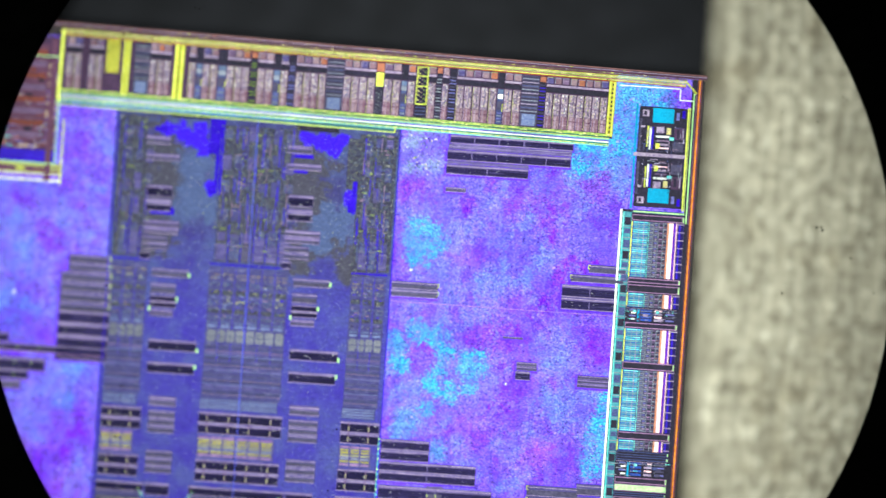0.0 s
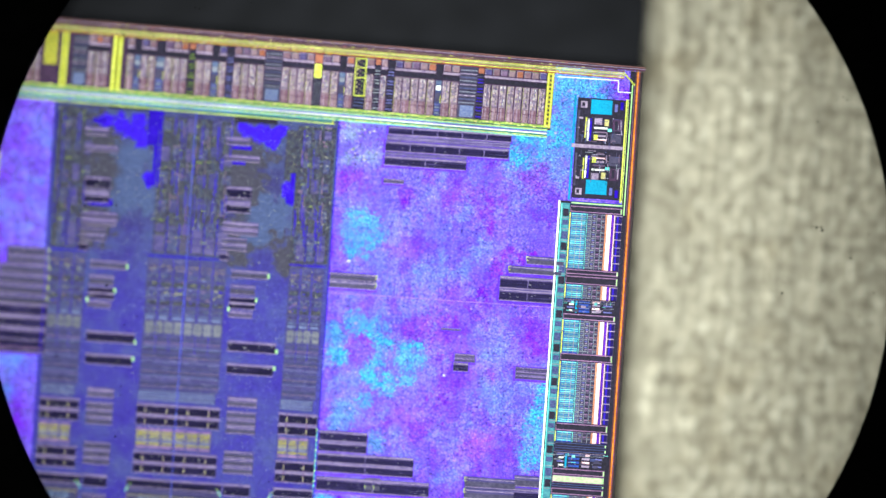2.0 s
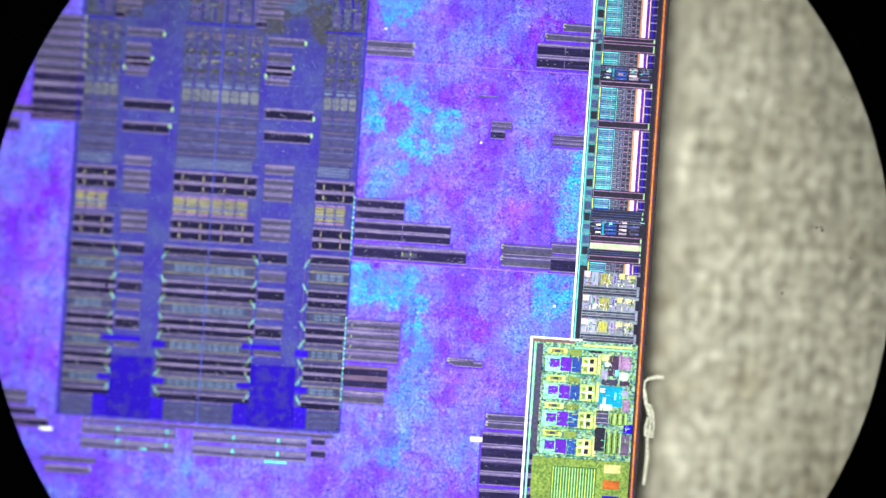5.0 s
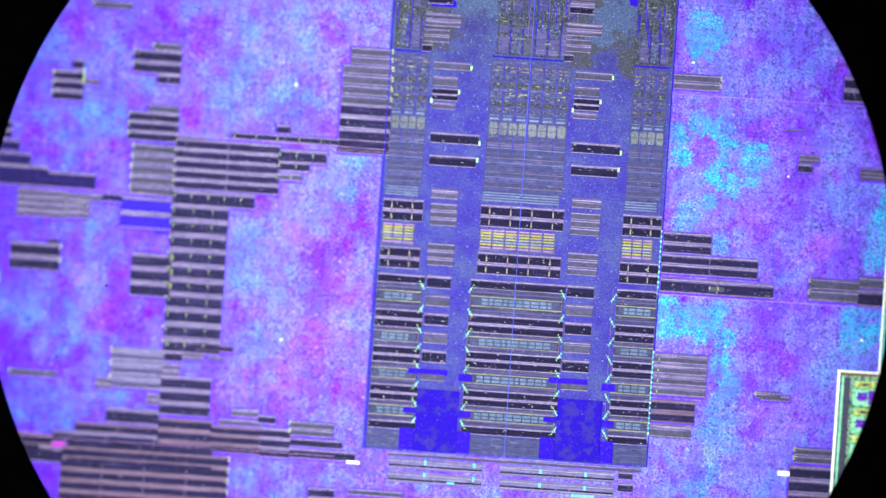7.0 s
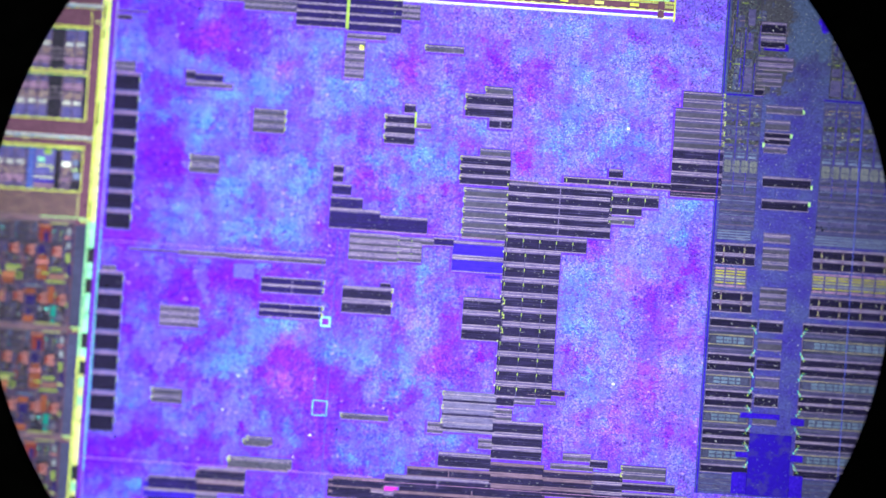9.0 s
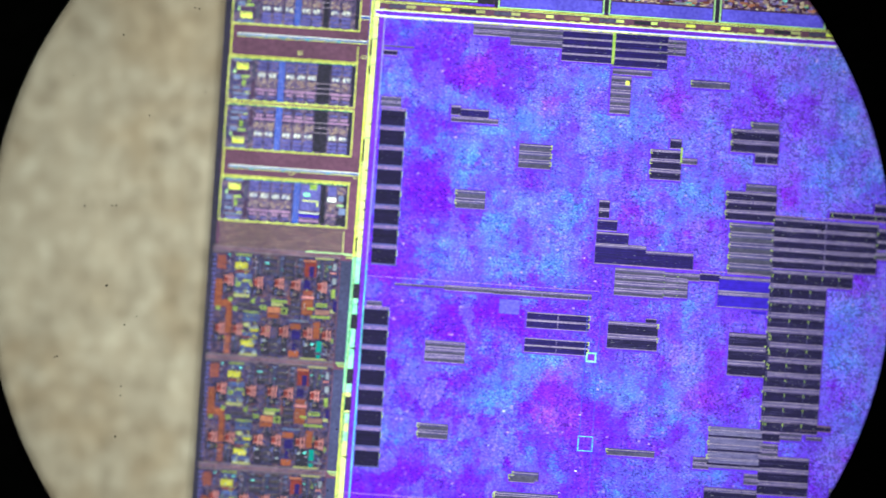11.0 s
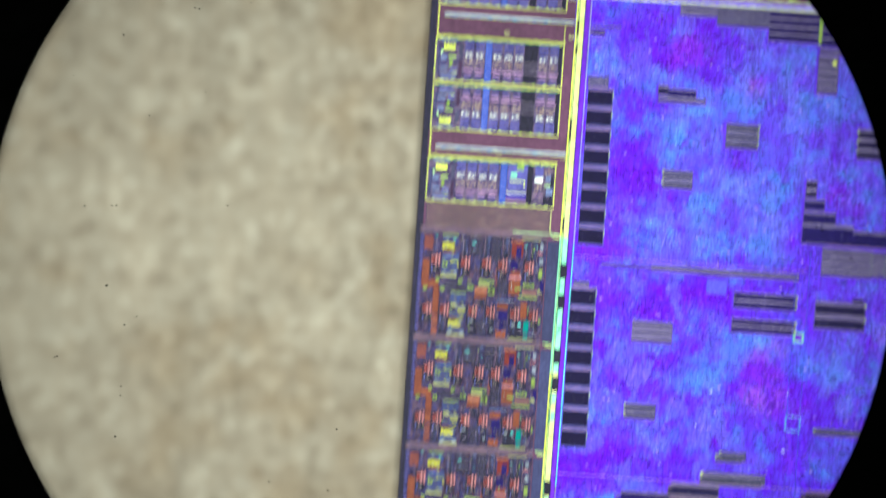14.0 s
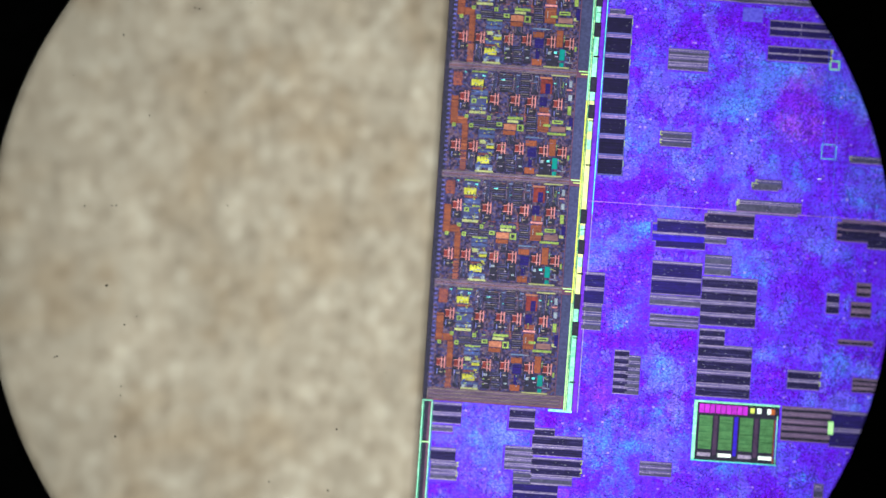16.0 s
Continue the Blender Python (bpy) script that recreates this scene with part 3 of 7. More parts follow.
GLUE = plain("whitish_glue", rgb(190, 184, 170), rgb(236, 230, 214), 6)


def board_material(name, size, streak, shift, shades, warm, weave):
    """Beige fibre board: blotches, pits, brownish clouds and faint upright streaks."""
    m, nt, bsdf, vec = nodes_of(name, 0.85, 0.0, 0.15)
    a = noise_node(nt, vec, size, 5, (1.0, streak), shift, 0.6)
    b = noise_node(nt, vec, 90, 3, (1.0, 0.14), 44.0)
    c = noise_node(nt, vec, size * 0.4, 3, None, 21.0)
    cloud = noise_node(nt, vec, 150, 4, None, shift + 7.0, 0.6)
    col = ramp(nt, a, list(zip((0.26, 0.42, 0.58, 0.76), shades)))
    col = mix(nt, 0.2 + 0.5 * weave, col, ramp(nt, b, [(0.3, grey(0.66)), (0.7, grey(1.25))]), "MULTIPLY")
    col = mix(nt, 0.4, col, ramp(nt, c, [(0.3, grey(0.7)), (0.7, grey(1.2))]), "MULTIPLY")
    col = mix(nt, 1.0, col, ramp(nt, cloud, [(0.36, warm), (0.5, grey(1.0)), (0.66, grey(1.12))]), "MULTIPLY")
    thread = noise_node(nt, vec, 13, 2, (1.0, 0.06), 301.0)
    cross = noise_node(nt, vec, 13, 2, (0.06, 1.0), 377.0)
    col = mix(nt, weave, col, ramp(nt, thread, [(0.35, grey(0.6)), (0.65, grey(1.4))]), "MULTIPLY")
    col = mix(nt, weave * 0.6, col, ramp(nt, cross, [(0.35, grey(0.65)), (0.65, grey(1.35))]), "MULTIPLY")
    nt.links.new(col, bsdf.inputs["Base Color"])
    bump(nt, bsdf, a, 0.4, size * 0.4)
    return m


BOARD = board_material("beige_fibre_board", 21, 0.8, 9.0, [rgb(110, 97, 85), rgb(145, 131, 118), rgb(160, 147, 134), rgb(194, 183, 172)], (0.9, 0.84, 0.77, 1), 0.16)
BOARD_GRAINED = board_material("grained_fibre_board", 18, 0.7, 19.0, [rgb(92, 85, 75), rgb(156, 148, 134), rgb(188, 180, 165), rgb(242, 236, 224)], (0.84, 0.81, 0.76, 1), 0.5)


# ---- builders ----
def mesh_object(name, bm, material, parent=None):
    me = bpy.data.meshes.new(name)
    bm.to_mesh(me)
    bm.free()
    me.materials.append(material)
    ob = new(name, me)
    if parent:
        ob.parent = parent
    return ob


die = new("silicon_die")
die.empty_display_size = 0.001
tagged(die, "bare silicon die with violet iridescent logic and yellow pad frames", "microchip")
LEVEL = [0]
# pieces too small to pick apart are gathered and joined, one part of each kind on each piece of the layout
FINE = ("wire", "tap", "rail_bump", "rail_dash", "outline_bump", "film_grain", "supply_slit", "ladder_rung", "resistor_line", "hatch_bar", "pad_glint", "pad_mark", "pad_line", "edge_tick", "white_tick",
        "bright_spot", "comb_notch", "patch_window", "via_bar", "transistor_foot", "transistor_tie", "transistor_leg", "guard_notch", "contact", "strap_bit", "cell_bar", "finger_bar", "stripe_bar", "glint_bar", "tie_bar", "fine_bit")
GATHERED = {}


def slab(name, x0, y0, x1, y1, material, parent=None, low=0.0, high=1.0, label=""):
    """A rectangular film or metal piece on the die with sloping edges; heights are above the die's face."""
    x0, x1 = min(x0, x1), max(x0, x1)
    y0, y1 = min(y0, y1), max(y0, y1)
    LEVEL[0] += 1
    top = THICK + high + (LEVEL[0] % 50) * 0.006
    e = min(0.6, (x1 - x0) * 0.2, (y1 - y0) * 0.2)
    v = []
    for z, i in ((THICK + low - 0.05, 0), (top, e)):
        v += [(x * U, -y * U, z * U) for x, y in ((x0 + i, y1 - i), (x1 - i, y1 - i), (x1 - i, y0 + i), (x0 + i, y0 + i))]
    f = [(3, 2, 1, 0), (4, 5, 6, 7), (0, 1, 5, 4), (1, 2, 6, 5), (2, 3, 7, 6), (3, 0, 4, 7)]
    if name in FINE:
        owner = parent or die
        GATHERED.setdefault((owner.name, name), (owner, []))[1].append((v, f, material))
        return None
    me = bpy.data.meshes.new(name)
    me.from_pydata(v, [], f)
    me.materials.append(material)
    ob = new(name, me)
    ob.parent = parent or die
    if label:
        ob["label"] = label
    return ob


def join_fine():
    """Join the gathered small pieces."""
    for (_, name), (owner, pieces) in GATHERED.items():
        verts, faces, slots, used = [], [], [], []
        for v, f, material in pieces:
            if material not in used:
                used.append(material)
            faces += [tuple(i + len(verts) for i in face) for face in f]
            slots += [used.index(material)] * len(f)
            verts += v
        me = bpy.data.meshes.new(name)
        me.from_pydata(verts, [], faces)
        for material in used:
            me.materials.append(material)
        me.polygons.foreach_set("material_index", slots)
        ob = new(name, me)
        ob.parent = owner
        tagged(ob, kind="stuff")


STYLES = {"dark": (TAN, DARK, 0.62), "rose": (ROSE, DARK, 0.60), "grey": (GREY, SLATE, 0.45), "night": (TAN, NIGHT, 0.74),
          "indigo": (TAN, INDIGO, 0.70), "brown": (ROSE, INK, 0.40), "tan": (TAN, SLATE, 0.35), "pale": (PALE_WIRING, DARK, 0.16)}


def memory(x0, y0, x1, y1, rows=1, style="dark", cols=1, dots=0, ends="", name="memory_block"):
    """A memory block: wiring field with rows of dark arrays, cut into columns; dots: bright contacts on each row; ends: metal tabs at its sides, or d for small dots."""
    base, bar, duty = STYLES[style]
    if style == "dark" and -1046 < x0 and x1 < -512 and y1 < 1096:
        bar, duty = DARK_CORE, 0.67
    x0, x1, y0, y1 = min(x0, x1), max(x0, x1), min(y0, y1), max(y0, y1)
    block = slab(name, x0, y0, x1, y1, base, None, 0, 1.6)
    # violet film margin, wider left and below, drawn as the block's shadow edge
    if not -1034 < x0 < -536:
        slab("film_margin", x0 - 3.5, y0 - 1, x1 + 1, y1 + 3.5, RIM, block, 0, 0.35)
    pitch, span = (y1 - y0) / rows, (x1 - x0) / cols
    for r in range(rows):
        top = y0 + pitch * (r + (1 - duty) * 0.75)
        for c in range(cols):
            slab("array_bar", x0 + span * c + 0.8, top, x0 + span * (c + 1) - 0.8, top + pitch * duty, bar, block, 1.6, 2.4)
        slab("bus_line", x0 + 0.5, top - pitch * (1 - duty) * 0.45, x1 - 0.5, top - pitch * (1 - duty) * 0.45 + min(1.4, pitch * 0.1), MAUVE if style in ("rose", "brown") else LILAC, block, 1.6, 2.2)
        if pitch > 9:
            slab("bus_line", x0 + 0.5, top + pitch * duty + 0.5, x1 - 0.5, top + pitch * duty + 1.5, MAUVE if style in ("rose", "brown") else LILAC, block, 1.6, 2.3)
        for d in range(dots):
            dx = x0 + (x1 - x0) * (d + 0.12) / dots
            slab("contact", dx, top + 0.6, dx + 1.7, top + min(6.6, pitch * duty - 1), TAPGREEN, block, 2.4, 3.4)
            slab("glint_bar", dx - 0.2, y0 + 1, dx + 0.9, y1 - 1, GREY, block, 2.4, 2.6)
        if ends == "d":
            slab("fine_bit", x0 - 1.4, top - 2.4, x0 + 0.8, top + 1.4, LIME_PALE, block, 1.6, 3.2)
            continue
        for side in ends:
            ex = x0 - 1 if side == "l" else x1 - 3
            ey, eh = y0 + pitch * r + 1, min(8, pitch * 0.55)
            slab("fine_bit", ex + (2.4 if side == "r" else 0), ey, ex + (4 if side == "r" else 1.6), ey + eh, TAPGREEN, block, 1.6, 3.4)
            for b in (0, eh - 1.8):
                slab("fine_bit", ex, ey + b, ex + 4.6, ey + b + 1.8, CREAM, block, 1.6, 3.2)
    return block


def line(x0, y0, x1, y1, material, thick=2.0, name="metal_line", high=2.6):
    """A straight metal line along the layout's x or y."""
    if abs(x1 - x0) > abs(y1 - y0):
        y = (y0 + y1) / 2
        return slab(name, x0, y - thick / 2, x1, y + thick / 2, material, None, 0, high)
    x = (x0 + x1) / 2
    return slab(name, x - thick / 2, y0, x + thick / 2, y1, material, None, 0, high)


def patch(x0, y0, x1, y1, material, parent=None, low=0.0, high=1.0, name="film_patch"):
    return slab(name, x0, y0, x1, y1, material, parent, low, high)


# ---- the stage's things ----
def plate_and_boards():
    def slab_thing(name, x0, y0, x1, y1, low, high, turn, material, round_by=2.4):
        bm = bmesh.new()
        bmesh.ops.create_cube(bm, size=1)
        bmesh.ops.scale(bm, vec=((x1 - x0) * U, (y1 - y0) * U, (high - low) * U), verts=bm.verts)
        bmesh.ops.bevel(bm, geom=list(bm.edges), offset=round_by * U, segments=6, affect="EDGES", profile=0.5)
        bmesh.ops.rotate(bm, cent=(0, 0, 0), matrix=Matrix.Rotation(radians(turn), 3, "Z"), verts=bm.verts)
        bmesh.ops.translate(bm, vec=((x0 + x1) / 2 * U, -(y0 + y1) / 2 * U, (high + low) / 2 * U), verts=bm.verts)
        return mesh_object(name, bm, material)
    plate = tagged(slab_thing("carrier_plate", -5200, -2600, 3600, 4400, -300, 0, 0, PLATE), "smooth black carrier plate under the die", "plate")
    # the right-hand board's edge is sloped towards the die, shaped to darken gradually there
    bm = bmesh.new()
    outline = [(2600, 0.5), (7, 0.5)] + [(7 + 104 * (1 - math.cos(i * math.pi / 24)), 4 + 50 * math.sin(i * math.pi / 24)) for i in range(13)] + [(2600, 54)]
    ends = [[bm.verts.new((x * U, y * U, z * U)) for x, z in outline] for y in (2400, -4200)]
    for i in range(len(outline)):
        j = (i + 1) % len(outline)
        bm.faces.new((ends[0][i], ends[0][j], ends[1][j], ends[1][i]))
    for rim in ends:
        bm.faces.new(rim)
    bmesh.ops.recalc_face_normals(bm, faces=bm.faces)
    bmesh.ops.rotate(bm, cent=(0, -900 * U, 0), matrix=Matrix.Rotation(radians(0.4), 3, "Z"), verts=bm.verts)
    right = tagged(mesh_object("fibre_board", bm, BOARD_GRAINED), "beige grey fibre board with a streaked face and rounded edge", "board", "boards beside the die")
    left = tagged(slab_thing("fibre_board", -5000, -2400, -WIDE - 3, 4200, 0.5, 56, 0, BOARD), "beige fibre board butted against the die", "board", "boards beside the die")
    return [plate, right, left]


def glue_thread():
    """A frayed whitish thread of glue curling beside the die's edge."""
    curve = bpy.data.curves.new("glue_thread", "CURVE")
    curve.dimensions = "3D"
    curve.bevel_depth, curve.bevel_resolution = 3.2 * U, 2
    for points in (((34, 958, 2), (22, 958, 4), (8, 962, 8), (2, 968, 9), (0, 984, 10), (5, 1004, 10), (12, 1020, 9), (17, 1036, 9), (16, 1052, 9), (13, 1070, 8), (15, 1100, 7), (12, 1150, 5)),
                   ((8, 1006, 10), (14, 1010, 11), (20, 1024, 10), (23, 1044, 8), (20, 1066, 7)), ((-1, 976, 12), (4, 990, 13), (7, 1008, 12)), ((12, 1030, 12), (9, 1046, 11), (10, 1064, 9))):
        sp = curve.splines.new("POLY")
        sp.points.add(len(points) - 1)
        for p, (x, y, z) in zip(sp.points, points):
            p.co = (x * U, -y * U, (96 + z) * U, 1)
            p.radius = random.uniform(0.5, 1.3)
    curve.materials.append(GLUE)
    return tagged(new("glue_thread", curve), "whitish frayed glue thread beside the die edge", "glue")


riders = plate_and_boards() + [glue_thread()]


def die_body():
    """The silicon slab; its upper edge was sawn a little askew."""
    bm = bmesh.new()
    rim = [(-WIDE, TALL), (0, TALL), (0, 1), (-WIDE, -30)]
    low = [bm.verts.new((x * U, -y * U, 0.2 * U)) for x, y in rim]
    top = [bm.verts.new((x * U, -y * U, (THICK - 1) * U)) for x, y in rim]
    bm.faces.new(low[::-1])
    bm.faces.new(top)
    for i in range(4):
        bm.faces.new((low[i], low[(i + 1) % 4], top[(i + 1) % 4], top[i]))
    bmesh.ops.bevel(bm, geom=list(bm.edges), offset=0.8 * U, segments=1, affect="EDGES")
    ob = mesh_object("die_body", bm, SILICON, die)
    ob["label"] = "dark silicon body of the die"


die_body()
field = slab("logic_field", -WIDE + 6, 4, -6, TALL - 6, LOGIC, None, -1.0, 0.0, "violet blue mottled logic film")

# seal ring along the edges
slab("edge_seal", -10.6, 3, -6.2, TALL, SEAL, None, -1, 1.0, "orange seal line along the edge")
slab("edge_seal", -12.4, 3, -10.7, TALL, RUST, None, -1, 1.0)
slab("edge_seal", -6.1, 3, -4.2, TALL, RUST, None, -1, 1.0)
slab("edge_seal", -WIDE + 2, 3, -WIDE + 14, TALL, INK, None, -1, 1.2)
slab("edge_gap", -22, 6, -8, TALL, INK, None, 0, 0.8)

# ---- the core: three wide and two narrow columns of cells on a grey-blue field ----
def core():
    slab("core_field", -1036, 126, -531, 1096, CORE, None, 0, 0.5, "grey-blue core wiring field")
    wide = ((-1029, -956), (-856, -706), (-604, -533))
    for k, (x0, x1) in enumerate(wide):
        n = 3 if k != 1 else 6
        top = 136 if k == 0 else 142
        upper = slab("cell_bank", x0 + (2 if k != 1 else 10), top, x1 - (20 if k == 0 else 12 if k == 1 else 2), 384, CELLS, None, 0.5, 1.2, "speckled grey-green cells")
        step = (x1 - x0 - 16) / n
        for i in range(n):
            cx = x0 + 10 + step * i
            if i:
                slab("power_strip", cx, 330 - 12 * (i % 2), cx + 1.6, 384, DEEP, upper, 1.2, 1.6)
            for j in range(5):
                y = 150 + 45 * j + random.uniform(-8, 8)
                slab("cell", cx + 3, y, cx + step - 3, y + random.uniform(14, 30), random.choice([CELLS_TEAL, CELLS_TEAL, CELLS2, GREY]), upper, 1.2, 1.5)
            slab("cell", cx + 2, 352 - 14 * (i % 2), cx + step - 2, 381, random.choice([GREY, SLATE, GREY, CELLS_TEAL]), upper, 1.2, 1.7)
        # upright tracks and small bars over the cells
        for i in range(int((x1 - x0) * 0.55)):
            wx, wy = random.uniform(x0 + 4, x1 - 14), random.uniform(140, 330)
            slab("wire", wx, wy, wx + random.uniform(1.2, 2.2), min(384, wy + random.uniform(16, 60)), random.choice((INDIGO, INDIGO, BLUE_DIM, SLATE, CELLS_TEAL, MAUVE)), upper, 1.2, 1.9)
            wx, wy = random.uniform(x0 + 4, x1 - 18), random.uniform(140, 376)
            slab("wire", wx, wy, wx + random.uniform(4, 12), wy + random.uniform(1.4, 2.6), random.choice((BLUE_DIM, SLATE, MAUVE, CELLS_TEAL, TAP_DIM, GREY)), upper, 1.2, 2.0)
        slab("power_strip", x0 + 2, 387, x1 - 4, 390, DEEP, None, 0.5, 1.4)
        low = slab("cell_bank", x0 + 3, 393, x1 - 6, 626, CELLS2, None, 0.5, 1.2, "teal-grey rows of cells")
        step = (x1 - x0 - 9) / n
        for i in range(n):
            cx = x0 + 3 + step * i
            if i:
                slab("power_strip", cx - 0.5, 393, cx + 0.5, 560, INDIGO, low, 1.2, 1.6)
            for y, h, m in ((405, 3.4, CELLS_OLIVE), (412, 2.4, CELLS_OLIVE), (420, 8, CELLS_TEAL), (434, 9, CELLS), (450, 10, CELLS_TEAL), (467, 8, CELLS), (480, 7, CELLS_TEAL)):
                slab("cell_bar", cx + 2, y, cx + step - 2, y + h, m, low, 1.2, 1.5)
            for j in range(16):
                wx, wy = random.uniform(cx + 2, cx + step - 9), random.uniform(400, 486)
                slab("wire", wx, wy, wx + random.uniform(2, 8), wy + random.uniform(1, 2), random.choice((BLUE_DIM, MAUVE, GREY, CELLB, CREAM_DIM, INDIGO, SLATE)), low, 1.5, 1.8)
            slab("cell_bar", cx + 3, 491, cx + step - 4, 493, LATCH, low, 1.2, 1.6)
            slab("cell_bar", cx + 3, 496, cx + step - 4, 500, CELLB, low, 1.2, 1.6)
            for j in range(9):
                slab("cell_bar", cx + 1.5, 532 + 10 * j, cx + step - 1.5, 537 + 10 * j, [SLATE_BLUE, GREY, SLATE_BLUE][j % 3], low, 1.2, 1.5)
        count = 8 if k == 1 else 4
        span = (x1 - x0 - 12) / count
        for i in range(count):
            cx = x0 + 5 + span * i
            pad = slab("driver", cx + span * 0.14, 504, cx + span * 0.86, 526, DRIVER, low, 1.2, 1.7)
            slab("driver_half", cx + span * 0.06, 507.5, cx + span * 0.94, 522.5, DRIVER, pad, 1.2, 1.6)
            slab("fine_bit", cx + span * 0.48, 505, cx + span * 0.52, 525, SLATE_BLUE, pad, 1.7, 1.9)
            slab("fine_bit", cx + span * 0.1, 514.6, cx + span * 0.9, 516, SLATE_BLUE, pad, 1.7, 1.9)
        for j in range(11):
            slab("fine_bit", x0 + 4, 532 + 8.6 * j, x1 - 7, 533 + 8.6 * j, (LILAC_DIM, MAUVE, CELLB)[j % 3], low, 1.5, 1.8)
        rows = slab("sense_strip", x0 + 2, 626, x1 - 10, 646, CELLS2, None, 0.5, 1.4)
        for j in range(4):
            slab("light_bar", x0 + 3, 628 + 4.6 * j, x1 - 11, 630.4 + 4.6 * j, CELLB, rows, 1.4, 1.9)
        for y in (650, 734):
            bank = memory(x0 + 1, y, x1, y + 40, 2, "dark", 1)
            straps = 4 if k == 1 else 2
            for i in range(straps):
                cx = x0 + (x1 - x0) * (i + 0.4) / straps
                slab("strap", cx + 1, y + 2, cx + 3.6, y + 40, ROSE, bank, 2.4, 2.8)
                for r in (10, 29):
                    slab("contact", cx + 1.2, y + r, cx + 3.4, y + r + 2, CREAM, bank, 2.8, 3.4)
                    slab("contact", cx + 1.2, y + r + 4, cx + 3.4, y + r + 6, CREAM, bank, 2.8, 3.4)
        grid = slab("fuse_grid", x0 + 2, 694, x1 - 12, 732, GREY, None, 0.5, 1.4, "grid of yellow metal bars")
        step = (x1 - x0 - 16) / n
        for i in range(n):
            for r, m in ((694.6, ROSE_LILAC), (699.6, COMB_GOLD), (704.4, COMB_GOLD), (709.6, CREAM_DIM), (715, PALE_DIM), (720, COMB_GOLD), (725.4, ROSE_LILAC)):
                slab("fuse_bar", x0 + 4 + step * i, r, x0 + 1 + step * (i + 1), r + 2.8, m, grid, 1.4, 2.4)
        bands = ((783, 800, 1), (845, 878, 2), (910, 941, 2), (978, 1008, 2), (1042, 1058, 1))
        for j, (y0, y1, r) in enumerate(bands):
            memory(x0 - (8 if k == 1 else 0), y0, x1 + (12 if k != 2 else 0) - (0 if k == 1 else 0), y1, r, "dark")
            if j == len(bands) - 1:
                continue
            g0, g1 = y1, bands[j + 1][0]
            gap = slab("datapath_strip", x0 - 6 * (k == 1), g0, x1 + 8 * (k != 2), g1, DATAPATH, None, 0.5, 1.3)
            a0, a1 = x0 - 5 * (k == 1), x1 + 7 * (k != 2)
            mid = (g0 + g1) / 2
            for y, h, m in ((g0 + 1.5, 1.6, LILAC_DIM), (g0 + 4.4, 3.6, LILAC_DIM), (mid - 9.6, 2.0, BUSGOLD), (mid + 7.6, 2.0, BUSGOLD), (g1 - 8, 3.6, LILAC_DIM), (g1 - 3, 1.6, LILAC_DIM)):
                slab("bus_line", a0, y, a1, y + h, m, gap, 1.3, 1.9)
            slab("latch_base", a0 + 4, mid - 6.6, a1 - 4, mid + 6.6, SLATE_BLUE, gap, 1.3, 1.5)
            cx = x0 + 14
            while cx < x1 - 16:
                w = random.choice((13.4, 13.4, 9, 13.4, 16))
                for r in (-5.6, 0.8):
                    slab("latch", cx, mid + r, cx + w - 1.8, mid + r + 5, LATCH, gap, 1.5, 1.9)
                cx += w
        spare = slab("spare_strip", x0, 1060, x1, 1092, CELLS2, None, 0.5, 1.0)
        for j in range(8):
            slab("cell_bar", x0 + 1, 1061.5 + 3.8 * j, x1 - 1, 1063 + 3.8 * j, (SLATE_BLUE, BLUE_DIM, SLATE)[j % 3], spare, 1.0, 1.4)
        # bright stair-shaped straps beside each row
        for y in (806, 838, 884, 905, 948, 972, 1014, 1036):
            up = 1 if y in (838, 905, 972, 1036) else -1
            for side, ex in ((-1, x0 - 10), (1, x1 + 9)):
                if (k == 0 and side < 0) or (k == 2 and side > 0):
                    continue
                if y == 806:
                    slab("tie_line", ex - side * 3 - 0.6, 786, ex - side * 3 + 0.8, 1056, ROSE, None, 0.5, 2.0)
                for i in range(4):
                    slab("strap_bit", ex - side * i * 2.4, y + up * i * 4 - 1.6, ex - side * i * 2.4 + 2.8, y + up * i * 4 + 2.6, (AQUA, LIME, AQUA, TAPGREEN)[i], None, 0.5, 2.6)
                    if i % 2:
                        slab("strap_bit", ex - side * (i * 2.4 + 3.4), y + up * i * 4 + 0.4, ex - side * (i * 2.4 + 3.4) + 1.6, y + up * i * 4 + 3, AQUA_DIM, None, 0.5, 2.4)
    for x0, x1 in ((-944, -896), (-695, -642)):
        memory(x0, 628, x1, 647, 1, "tan")
        memory(x0, 653, x1, 694, 3, "grey")
        memory(x0, 724, x1, 765, 3, "grey")
        for j in range(6):
            memory(x0 + 2, 782 + 33 * j, x1 - 2, 805 + 33 * j, 1, "dark" if j % 2 == 0 else "grey")
        # blank deep blue film between the columns, stepped outline
        fill = slab("blank_film", x0 - 1, 984, x1 + 26, 1094, DEEP_CLOUDED, None, 1.6, 2.8, "deep blue blank film with grey clouds")
        w = x1 - x0 + 26
        for a, b, c, d in ((-28, 1054, -1, 1093), (w, 1054, w + 24, 1093), (-24, 1018, -1, 1028), (w, 1018, w + 22, 1030), (-20, 948, 50, 958), (w - 4, 953, w + 20, 966)):
            slab("blank_film_tab", x0 + a, b, x0 + c, d, DEEP, fill, 1.6, 2.9)
    line(-784, 130, -784, 1096, BLUE_LINE, 1.6, high=3.2)
    line(-1032, 128, -1032, 1096, DEEP, 2.6)
    line(-531, 128, -531, 1096, DEEP, 2.2)
    for y0, y1 in ((675, 790), (889, 1050)):
        line(-532.6, y0, -532.6, y1, AQUA_DIM, 2.0, high=3.2)
